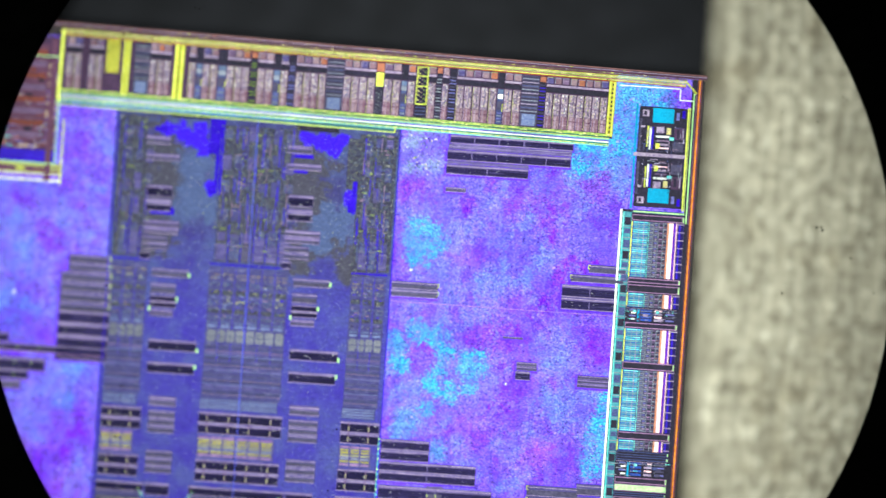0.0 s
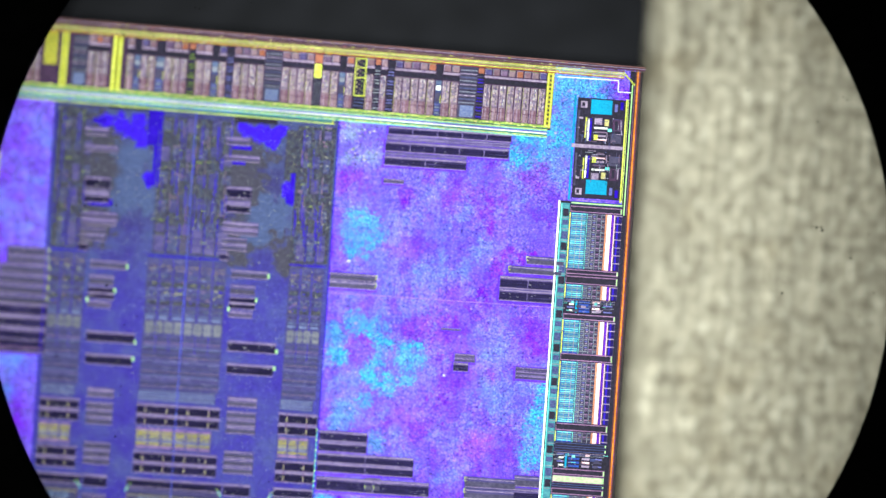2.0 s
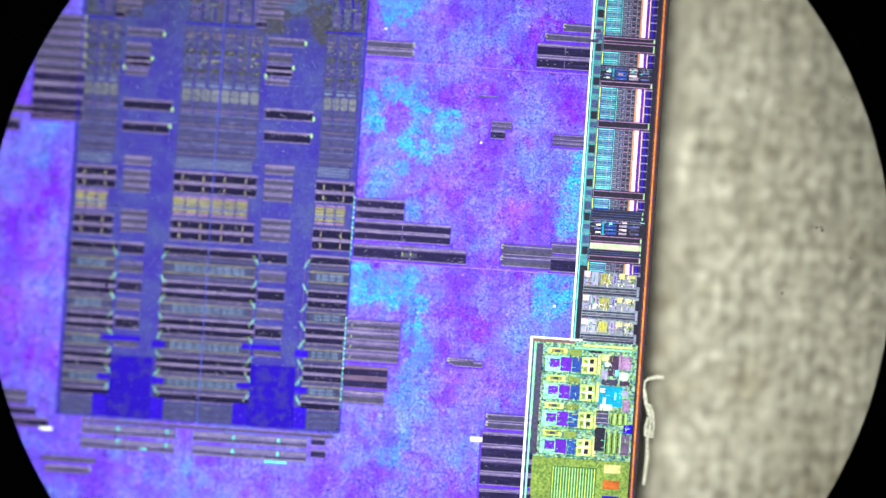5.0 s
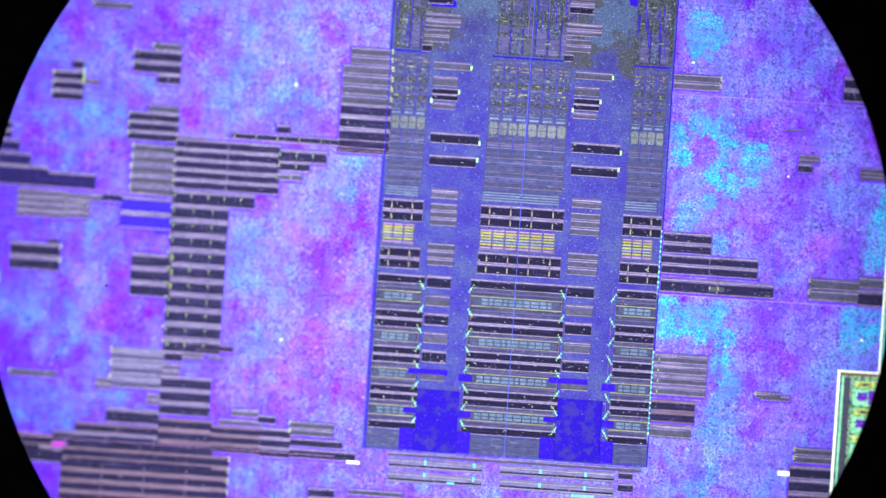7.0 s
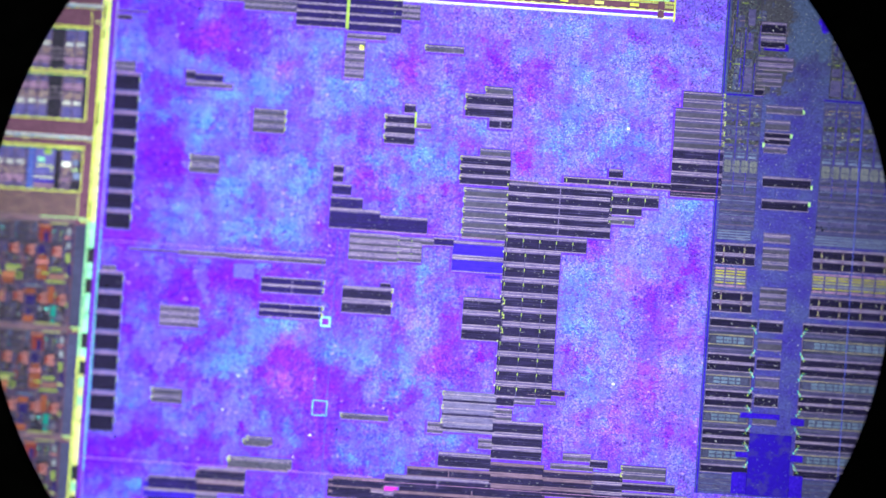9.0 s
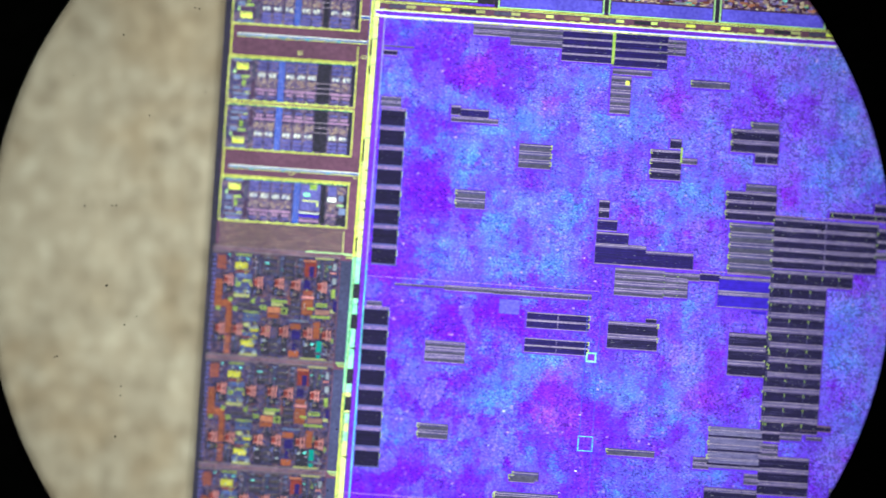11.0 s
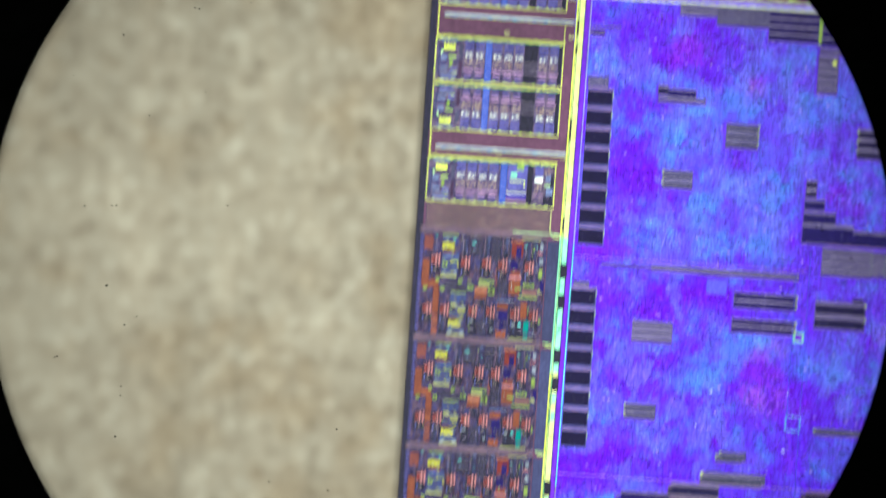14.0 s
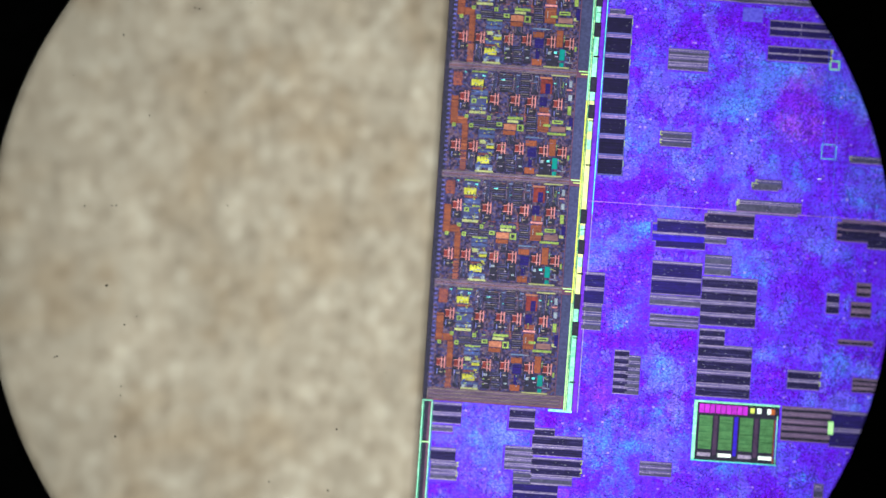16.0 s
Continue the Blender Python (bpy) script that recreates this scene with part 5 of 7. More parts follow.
def io_cell(x, y, h, flip, variant=0):
    """One pad driver: comb and logic, transistor banks, hatch column and a black column, framed in yellow."""
    w = 230
    cell = slab("pad_driver", x, y, x + w, y + h, BUSY_IO, None, 0.6, 1.0, "pad driver cell with lilac transistor banks")
    fy = (lambda a: y + h - a) if flip else (lambda a: y + a)

    def bit(name, a, b, c, d, m, top=1.8):
        slab(name, x + a, fy(b), x + c, fy(d), m, cell, 1.0, top)
    bit("dark_end", 220, 3, w - 3, h - 3, INK, 1.3)
    outline(x + 2, y, x + w, y + h, YELLOW, 2.0, cell)
    # shade below the upper outline, drawn as a sea-green strip
    slab("outline_shade", x + 4, y + 2.2, x + w - 4, y + 4, SEAGREEN, cell, 1.0, 2.0)
    for i in range(25):
        a = 6 + 9 * i + random.uniform(-2, 2)
        slab("outline_bump", x + a, y + h - 4 if i % 2 else y + 1, x + a + 4, y + h - 1 if i % 2 else y + 4, LIME_PALE, cell, 1.0, 3.0)
    # comb and small logic at the outer end
    for i in range(4):
        slab("comb_tooth", x + 17 + 5.6 * i, fy(11), x + 20.6 + 5.6 * i, fy(23), YELLOW, cell, 1.0, 2.4)
    slab("comb_back", x + 17, (fy(17) + fy(17)) / 2 - 0.5, x + 38, fy(17) + 6 * (1 if not flip else 1), YELLOW, cell, 1.0, 2.4)
    for a, b, c, d, m in ((12, 4, 42, 8, CELLB), (14, 26, 42, 30, PLUM), (12, 33, 24, 41, CELLB), (26, 33, 40, 37, TAPGREEN), (28, 40, 34, 52, OLIVE), (36, 42, 42, 50, SLATE), (12, 44, 24, 50, CELLS2), (12, 53, 26, 58, CELLB), (30, 55, 42, 60, PERI),
                          (12, 64, 42, 68, CELLB), (14, 71, 40, 75, PERI), (45, 42, 51, 72, PLUM), (44, 12, 51, 36, SLATE), (7, 20, 11, 66, SLATE_BLUE), (12, 24, 16, 30, LIME), (34, 62, 42, 64, YELLOW)):
        bit("logic_bit", a, b, c, min(d, h - 3), m)
    if variant == 5:
        banks, hx, hw, black = (54, 73.5, 92.5, 111.5), 133, 10, (180, 190)
    elif variant == 1:
        banks, hx, hw, black = (55, 75, 95, 125, 144, 176, 196), 113.5, 9.5, (163, 174)
    else:
        banks, hx, hw, black = (54, 73.5, 104.5, 124, 143, 186, 205), 92, 10, (160, 184)
    bit("hatch_back", hx - 1, 3, hx + hw + 1, h - 3, SKYBAR, 1.3)
    for bx in banks:
        bw = 16.4
        for i in range(3):
            bit("finger_bar", bx, 4.5 + 6.8 * i, bx + bw, 9.6 + 6.8 * i, PERI_FIN)
        bit("bright_bar", bx + 1, 26, bx + bw - 1, 35, BRIGHT, 2.2)
        for i in range(2):
            bit("bright_spot", bx + 2 + 7 * i, 28 + i, bx + 5 + 7 * i, 33.4, PALE, 2.6)
        bit("transistor_box", bx, 37, bx + bw, 51, BUSY_TAN)
        bit("bus_bar", bx - 1.5, 55, bx + bw + 0.5, 58.6, ROSE_LILAC, 2.2)
        for i in range(2):
            bit("finger_bar", bx + 1.5, 61.5 + 6.4 * i, bx + bw - 2, 65 + 6.4 * i, ROSE_LILAC if i < 1 else PERI_FIN)
    for i in range(int((h - 8) / 3.4)):
        bit("hatch_bar", hx, 4 + 3.4 * i, hx + hw, 6 + 3.4 * i, PERI, 1.6)
    bit("black_column", black[0], 4, black[1], h - 4, INK, 1.5)
    if variant == 5:
        for a, b, c, d, m in ((145, 6, 180, 52, PERI_FIN), (160, 5, 174, 15, OLIVE), (150, 20, 162, 28, AQUA_PALE), (148, 33, 176, 36, YELLOW), (174, 33, 177, 45, YELLOW), (150, 38, 172, 46, ROSE_LILAC), (148, 46, 176, 48, YELLOW),
                              (144, 55, 180, 57, PALE), (144, 59, 180, 64, INDIGO), (144, 68, 180, 72, ROSE_LILAC), (193, 6, 208, 24, PERI_FIN), (193, 26, 208, 34, PALE), (193, 37, 207, 52, BUSY_TAN), (193, 56, 209, 59, ROSE_LILAC),
                              (210, 8, 226, 20, BUSY_TAN), (212, 22, 222, 32, CELLB), (210, 38, 222, 41, LIME), (214, 44, 226, 56, CELLB), (210, 60, 226, 74, INK)):
            bit("logic_bit", a, b, c, min(d, h - 4), m, 2.0)
    else:
        for i in range(3):
            bit("tie_bar", black[0] - 2, 38 + 9 * i, black[1] + 2, 39.4 + 9 * i, LILAC, 1.9)


def quiet_gap(x0, y0, x1, y1, bus):
    gap = slab("quiet_field", x0, y0, x1, y1, BROWN, None, 0.6, 1.1, "bare plum-brown field with a pale line")
    slab("metal_outline", x0 + 3, y0, x0 + 5.4, y1, YELLOW, gap, 1.1, 2.6)
    slab("metal_outline", x0 + 3, y1 - 2, x0 + 232, y1, YELLOW, gap, 1.1, 2.6)
    slab("pale_bus", x0 + 14, y0 + bus, x1, y0 + bus + 1.8, PALE, gap, 1.1, 2.4)
    slab("blue_bus", x0 + 14, y0 + bus + 1.8, x1, y0 + bus + 4.8, SKYBAR, gap, 1.1, 2.2)
    slab("pale_bus", x0 + 14, y0 + bus + 4.8, x1, y0 + bus + 6.4, CREAM, gap, 1.1, 2.4)
    for i in range(16):
        a = x0 + 18 + (x1 - x0 - 26) * (i + random.uniform(0, 0.6)) / 16
        slab("fine_bit", a, y0 + bus + 4.6, a + random.uniform(3, 8), y0 + bus + 6.6, random.choice((LIME_PALE, YELLOW, AQUA)), gap, 1.1, 2.7)
    for a in (122, 236):
        outline(x0 + a, y1 - 15, x0 + a + 9, y1 - 9, CREAM, 1.4, gap)


for top, h, flip, variant in ((120, 82, False, 0), (210, 82, True, 1), (349, 79, False, 0), (431, 83, True, 0), (562, 79, False, 5)):
    io_cell(-2385, top, h, flip, variant)
quiet_gap(-2385, 293, -2140, 348, 14)
quiet_gap(-2385, 515, -2140, 561, 26)
slab("corner_field", -2144, 60, -2124, 234, BROWN, None, 0, 1.1)
for y in (216, 263):
    for a, h, m in ((0, 1.6, PALE), (1.6, 4, SKYBAR), (5.6, 1.4, CREAM)):
        slab("side_bus", -2155, y + a, -2139, y + a + h, m, None, 0.6, 2.2)
slab("side_line", -2157, 318, -2155.4, 348, YELLOW, None, 0.6, 2.2)
hatch = slab("resistor_field", -2381, 642, -2160, 686, PLUM, None, 0.6, 1.2, "field of fine brown resistor lines")
for i in range(18):
    slab("resistor_line", -2379, 643.5 + 2.36 * i, -2161, 644.8 + 2.36 * i, (BUSTAN, ROSE_BROWN)[i % 2], hatch, 1.2, 1.7)
slab("field_edge", -2160, 646, -2158, 684, CREAM, None, 0.6, 2.0)
slab("resistor_foot", -2225, 685, -2146, 687, LIME, None, 0.6, 2.2)


def serial_cell(x, y):
    """One analogue cell of the lower column: orange supply, combs, pink transistor pairs and small mixed logic."""
    rng = random.Random(7)
    cell = slab("analogue_cell", x, y, x + 226, y + 193, BUSY, None, 0.6, 1.0, "analogue cell with orange supply wiring and green taps")

    def bit(name, a, b, c, d, m, top=1.7):
        return slab(name, x + a, y + b, x + c, y + d, m, cell, 1.0, top)
    for i in range(5):
        bit("supply_bar", 0, 0.4 + 2.5 * i, 226, 2.3 + 2.5 * i, (RAIL_GREY, MAUVE, ROSE_BROWN, MAUVE, RAIL_GREY)[i], 1.5)
    bit("slate_strip", 227, 14, 247, 193, SLATE_BLUE, 1.5)
    for i in range(21):
        bit("edge_tick", 1, 17 + 8.2 * i, 7, 20.4 + 8.2 * i, PERI_FIN, 1.5)
    ladders = ((9, 18, 25, 42, RUST), (8, 60, 21, 110, LADDER_ORANGE), (21, 96, 39, 109, LADDER_ORANGE), (30, 109, 41, 156, LADDER_ORANGE), (30, 158, 41, 192, LADDER), (163, 86, 183, 115, LADDER_ORANGE), (138, 68, 142, 98, LADDER))
    for a, b, c, d, m in ladders:
        bit("orange_supply", a, b, c, d, m, 1.6)
        for i in range(int((d - b) / 4.2)):
            bit("supply_slit", a + 0.6, b + 1.4 + 4.2 * i, c - 0.6, b + 2.5 + 4.2 * i, RUST if m is LADDER_ORANGE else PLUM, 1.9)
    # dark ladders of fine rungs
    for a, b, c, d in ((89, 15, 114, 49), (128, 13, 145, 60), (49, 96, 72, 116), (73, 100, 109, 116), (143, 88, 161, 116), (111, 159, 128, 191)):
        bit("ladder_well", a, b, c, d, INK, 1.5)
        for i in range(int((d - b) / 3.9)):
            bit("ladder_rung", a + 1, b + 1 + 3.9 * i, c - 1, b + 2.7 + 3.9 * i, (SLATE, GREY, RAIL_GREY)[(i + a) % 3], 1.9)
    # tall hatched wells
    for a, b, c, d in ((74, 16, 88, 54), (115, 15, 127, 56), (147, 14, 161, 50), (187, 16, 211, 54), (111, 120, 126, 140), (95, 160, 110, 190), (130, 158, 143, 188), (43, 158, 57, 190), (170, 160, 191, 190)):
        bit("ladder_well", a, b, c, d, INK, 1.4)
        for i in range(int((c - a) / 2.6)):
            bit("ladder_rung", a + 1 + 2.6 * i, b + 1, a + 2.3 + 2.6 * i, d - 1 - (i * 7 + int(a)) % 9, (SLATE, BLUE_DIM, GREY, MAUVE)[(i + int(a)) % 4], 1.8)
    logic = ((41, 14, 69, 17, TAP_DIM), (41, 18, 70, 26, SLATE_BLUE), (43, 43, 65, 47, RUST), (43, 48, 72, 57, BLUE_DIM), (41, 59, 71, 76, SLATE_BLUE), (43, 63, 53, 72, TAP_DIM), (57, 59, 71, 63, TAP_DIM), (69, 64, 72, 71, COMB_GOLD),
             (42, 77, 71, 83, BLUE_DIM), (41, 85, 70, 90, CREAM_DIM), (44, 80, 50, 83, PALE_DIM), (64, 78, 70, 82, PALE_DIM), (46, 20, 52, 24, PALE_DIM), (60, 20, 66, 24, AQUA))
    lower = ((61, 114, 89, 117, TAP_DIM), (61, 118, 89, 124, BLUE_DIM), (60, 125, 89, 132, BLUE_DIM), (63, 135, 74, 142, CREAM_DIM), (76, 140, 89, 144, PALE_DIM), (75, 145, 89, 150, COMB_GOLD), (61, 152, 89, 158, BLUE_DIM), (61, 159, 79, 162, RUST),
             (58, 179, 89, 185, BLUE_DIM), (58, 189, 90, 192.6, CREAM_DIM), (60, 184, 66, 190, PALE_DIM), (81, 183, 88, 189, PALE_DIM))
    right = ((162, 17, 184, 20.6, PEACH_DIM), (164, 21, 185, 47, DARKRED), (172, 28, 182, 47, NIGHT), (164, 53, 177, 69, NIGHT), (164, 71, 182, 80, RUST), (162, 81, 184, 85, ROSEPINK), (182, 12, 215, 14.6, CREAM_DIM), (214, 21, 220, 33, PALE_DIM),
             (214, 46, 221, 57, PALE_DIM), (210, 36, 220, 39, ROSEPINK), (214, 66, 221, 82, TAP_DIM), (218, 86, 225, 107, NIGHT), (193, 159, 203, 179, TEAL), (194, 183, 202, 191, TEAL), (219, 153, 223, 162, TAP_DIM))
    middle = ((90, 102, 101, 110, TAP_DIM), (109, 91, 137, 96, TAP_DIM), (109, 97, 129, 102, CREAM_DIM), (103, 104, 126, 115, PEACH_DIM), (103, 116, 125, 124, BRICKRED), (127, 104, 139, 116, TAP_DIM), (131, 98, 137, 103, INK),
              (143, 124, 167, 127, LATCH), (144, 131, 164, 141, BRICKRED), (148, 143, 164, 160, NIGHT), (186, 126, 198, 156, BRICKRED), (188, 92, 208, 99, TAP_DIM), (173, 100, 186, 105, TAP_DIM), (187, 103, 213, 113, ROSE_BROWN),
              (181, 114.4, 215, 119, TAP_DIM), (214, 102, 223, 108, CREAM_DIM))
    foot = ((145, 179, 163, 190, BRICKRED), (151, 161, 158, 178, NIGHT), (171, 160, 192, 190, INK), (166, 190, 212, 192.8, CREAM_DIM), (172, 164, 178, 170, PALE_DIM), (183, 163, 189, 168, AQUA), (173, 177, 179, 180, BLUE_DIM), (96, 159, 108, 189, INK),
            (131, 158, 142, 187, INK), (97, 162, 104, 167, PALE_DIM), (132, 163, 139, 166, BLUE_DIM), (99, 179, 106, 181, LILAC), (134, 176, 140, 180, PALE_DIM))
    for group in (logic, lower, right, middle, foot):
        for a, b, c, d, m in group:
            small = m in (CELLB, AQUA, LILAC, PALE_DIM)
            bit("metal_patch", a, b, c, d, m, 2.4 if small else 2.1)
            if m is TAP_DIM and c - a > 9 and d - b > 6:
                bit("patch_window", a + 2.4, b + 2.2, c - 3, d - 2.2, INK, 2.6)
    for a, b, c, d in ((33, 92, 40, 99), (12, 108, 19, 115), (42, 107, 50, 115), (73, 92, 80, 100)):
        bit("tap_box", a, b, c, d, TAP_DIM, 2.3)
        bit("patch_window", a + 2.2, b + 2.2, c - 2.2, d - 2.4, INK, 2.6)
    for a, b, up in ((41, 29, 1), (60, 165, -1)):
        bit("comb_back", a, b, a + 22, b + 12, COMB_GOLD, 2.2)
        for i in range(3):
            bit("comb_notch", a + 5 + 5.6 * i, b + 8 if up > 0 else b, a + 7.4 + 5.6 * i, b + 12 if up > 0 else b + 4, INK, 2.6)
    # pink transistor pairs
    for ax, ay in ((30, 60), (83, 62), (120, 61), (149, 62), (196, 63), (20, 147), (51, 147), (101, 147), (133, 146), (176, 147), (209, 148)):
        bit("transistor_well", ax - 10, ay - 10, ax + 9, ay + 24, INK, 1.75)
        bit("transistor_gate", ax - 7, ay - 6, ax, ay + 7, DARKRED, 2.3)
        for a in (0.5, 6):
            bit("transistor_leg", ax + a, ay - 10, ax + a + 2.7, ay + 11, ROSEPINK, 2.6)
        for b in (-6, 5):
            bit("transistor_tie", ax - 8, ay + b, ax + 9, ay + b + 1.6, ROSEPINK, 2.7)
        for b in (11, 16):
            bit("transistor_foot", ax - 2, ay + b, ax + 4, ay + b + 3, (BUSTAN, SLATE)[b % 2], 2.2)
        bit("transistor_foot", ax - 6, ay + 12, ax - 4, ay + 22, PERI, 2.2)
    for ax in (76, 96, 122, 154, 188, 205, 28):
        for i in range(3):
            bit("tap", ax + rng.uniform(-3, 3), 16 + 10 * i, ax + 3 + rng.uniform(-1, 3), 18.6 + 10 * i, rng.choice((CELLB, LILAC, AQUA, BLUE_DIM)), 2.2)
            bit("tap", ax + rng.uniform(-3, 3), 162 + 9 * i, ax + 3 + rng.uniform(-1, 3), 164.6 + 9 * i, rng.choice((CELLB, LILAC, TAP_DIM, BLUE_DIM)), 2.2)
    for a0, b0, a1, b1 in ((41, 16, 70, 90), (60, 116, 88, 190)):
        for i in range(44):
            a, b = rng.uniform(a0, a1 - 4), rng.uniform(b0, b1 - 3)
            bit("wire", a, b, a + rng.uniform(2, 6), b + rng.uniform(1.2, 2.6), rng.choice((PALE_DIM, TAP_DIM, SKYBAR, COMB_GOLD, INK, LATCH, BLUE_DIM, TAP_DIM)), 2.5)
    # fine wiring between the larger pieces
    for i in range(150):
        a, b = rng.uniform(72, 212), rng.choice((rng.uniform(14, 58), rng.uniform(66, 96), rng.uniform(120, 186)))
        w, h = ((rng.uniform(4, 10), 1.4), (1.4, rng.uniform(4, 12)), (2.2, 2.2))[i % 3]
        bit("wire", a, b, a + w, min(b + h, 188), rng.choice((GREY, BLUE_DIM, BUSTAN, PALE_DIM, RUST, SLATE, ROSE, PLUM, TAP_DIM, INK)), 2.0)


for i in range(4):
    serial_cell(-2388, 684 + 192.6 * i)
slab("supply_bar", -2388, 1455, -2150, 1470, RAIL_GREY, None, 0.6, 1.6)
slab("supply_bar", -2388, 1470.4, -2150, 1476, ROSE_BROWN, None, 0.6, 1.6)
foot = slab("resistor_foot", -2386, 1456, -2152, 1475, PLUM, None, 1.6, 1.8)
for i in range(9):
    slab("resistor_line", -2385, 1456.6 + 2.1 * i, -2153, 1457.6 + 2.1 * i, (BUSTAN, MAUVE, RAIL_GREY)[i % 3], foot, 1.8, 2.2)
slab("brown_strip", -2393, 1478, -2377, TALL - 8, BROWN, None, 0, 1.0)
for x0 in (-2394, -2378):
    line(x0, 1478, x0, TALL - 8, AQUA_PALE, 2.6)
    line(x0 + 2.6, 1478, x0 + 2.6, TALL - 8, SEAGREEN, 1.4)
line(-2395, 1478, -2377, 1478, AQUA_PALE, 2.6)
line(-2395, 1552, -2377, 1552, LIME, 2.2)

# ---- pads of the upper left ----
def upper_left_pads():
    slab("pad_bank", -2122, 6, -1142, 228, PLUM, None, 0, 0.8, "upper left bank of pad cells")
    slab("rail_field", -2126, 231, -1126, 250, BROWN, None, 0, 1.2)
    for y, m, h in ((234.4, YELLOW, 2.0), (236.6, LIME_PALE, 1.4), (249.6, CREAM, 1.8), (254.4, VIOLET_PLATE, 6.6), (260.4, PALE, 2.6), (263, CREAM, 1.4)):
        line(-2130, y, -1126, y, m, h)
    line(-2130, 251.2, -1126, 251.2, PALE, 1.6)
    for i in range(16):
        x = -2106 + 62 * i
        slab("tie_patch", x, 239, x + random.uniform(26, 52), 246, random.choice((SLATE, ROSE_BROWN, INK, BROWN)), None, 1.2, 1.8)
        slab("tie_patch", x + 30, 239, x + random.uniform(42, 48), 245, random.choice((YELLOW, CREAM_DIM, LIME_PALE)), None, 1.2, 2.4)
    for i in range(56):
        x = -2118 + 17.5 * i
        slab("rail_dash", x, 247.8, x + random.uniform(6, 13), 249.2, LIME_PALE, None, 1.2, 2.9)
        slab("rail_dash", x + 6, 261.2, x + random.uniform(12, 18), 262.4, YELLOW_PALE, None, 0.8, 3.1)
    # violet film pad and a framed stub beside the corner
    slab("violet_pad", -2152, 60, -2079, 206, PERI_FILM, None, 0.6, 1.6, "periwinkle film pad")
    slab("metal_outline", -2153, 206, -2076, 208, CREAM, None, 0.6, 2.4)
    slab("metal_outline", -2155, 60, -2152, 208, LIME, None, 0.6, 2.4)
    slab("stub_film", -2160, 214, -2110, 221, PERI_FILM, None, 0.6, 1.6)
    outline(-2162, 212.4, -2107, 223.4, CREAM, 1.6)
    slab("orange_pad", -2069, 130, -2017, 220, ORANGE, None, 0.8, 2.0, "orange square pad")
    slab("pad_stain", -2040, 150, -2024, 200, RUST, None, 2.0, 2.2)
    outline(-2076, 120, -1951, 226, LIME, 3)
    slab("pad_side", -2016, 124, -1954, 222, INK, None, 0.8, 1.2)
    for i in range(15):
        slab("pad_bar", -2014, 128 + 6.2 * i, -1978 + random.uniform(-8, 6), 131 + 6.2 * i, random.choice((LILAC, CELLB, PALE_DIM, YELLOW_PALE, PERI, ROSE_LILAC)), None, 1.2, 1.9)
        slab("fine_bit", -1974 + random.uniform(-2, 8), 128 + 6.2 * i, -1958, 131 + 6.2 * i, random.choice((PERI, BLUE_DIM, PLUM, CELLB)), None, 1.2, 1.8)
    slab("pad_bar", -1968, 196, -1960, 212, ORANGE, None, 1.2, 2.2)
    slab("dark_slot", -1950, 110, -1922, 228, INK, None, 0.8, 1.8)
    for y in (190, 208):
        slab("slot_bar", -1948, y, -1924, y + 2, LILAC, None, 1.8, 2.2)
    for k in range(4):
        x0 = -1914 + 196 * k
        x1 = x0 + 188
        outline(x0, 40, x1, 233, LIME, 2.6)
        slab("blue_strip", x0 + 4, 208, x1 - 4, 230, INDIGO if k > 2 else PERI_FILM, None, 0.8, 1.6, "blue film strip")
        bank = slab("pad_panel", x0 + 4, 44, x1 - 4, 206, BUSY_PAD, None, 0.8, 1.2)
        slab("slot_gap", x0 - 7, 120, x0 - 1, 232, INK, None, 0.8, 1.4)
        for i in range(120):
            a, b = x0 + 6 + random.uniform(0, 160), 150 + random.uniform(0, 52)
            slab("fine_bit", a, b, a + random.uniform(3, 14), b + random.uniform(1.6, 4.6), random.choice((LILAC, PLUM, BROWN, PERI, PALE_DIM, ROSE, CREAM_DIM, AQUA, INK, RUST, PEACH_DIM)), bank, 1.2, 2.2)
        for i in range(9):
            for j in range(10):
                if (i + 2 * j) % 3 == 0:
                    continue
                a, b = x0 + 8 + 20 * i, 48 + 15 * j
                slab("pad_cell", a, b, a + random.uniform(9, 18), b + random.uniform(4, 11), random.choice((LILAC, PLUM, BUSY_TAN, BROWN, PERI, BUSY_TAN, ROSE, RUST, BROWN, INK)), bank, 1.2, 2.0)
    # red-brown bars next to the top row of pads
    bars = slab("bar_bank", -1236, 20, -1160, 200, BROWN, None, 0.8, 1.6)
    for i in range(8):
        slab("rust_bar", -1234, 30 + 21 * i, -1164, 40 + 21 * i, (RUST, ROSE)[i % 2], bars, 1.6, 2.4)
    slab("brown_strip", -1158, 10, -1146, 262, BROWN, None, 0.8, 2.6)
    line(-1128, 150, -1128, 268, YELLOW, 3.4, high=3.4)


upper_left_pads()


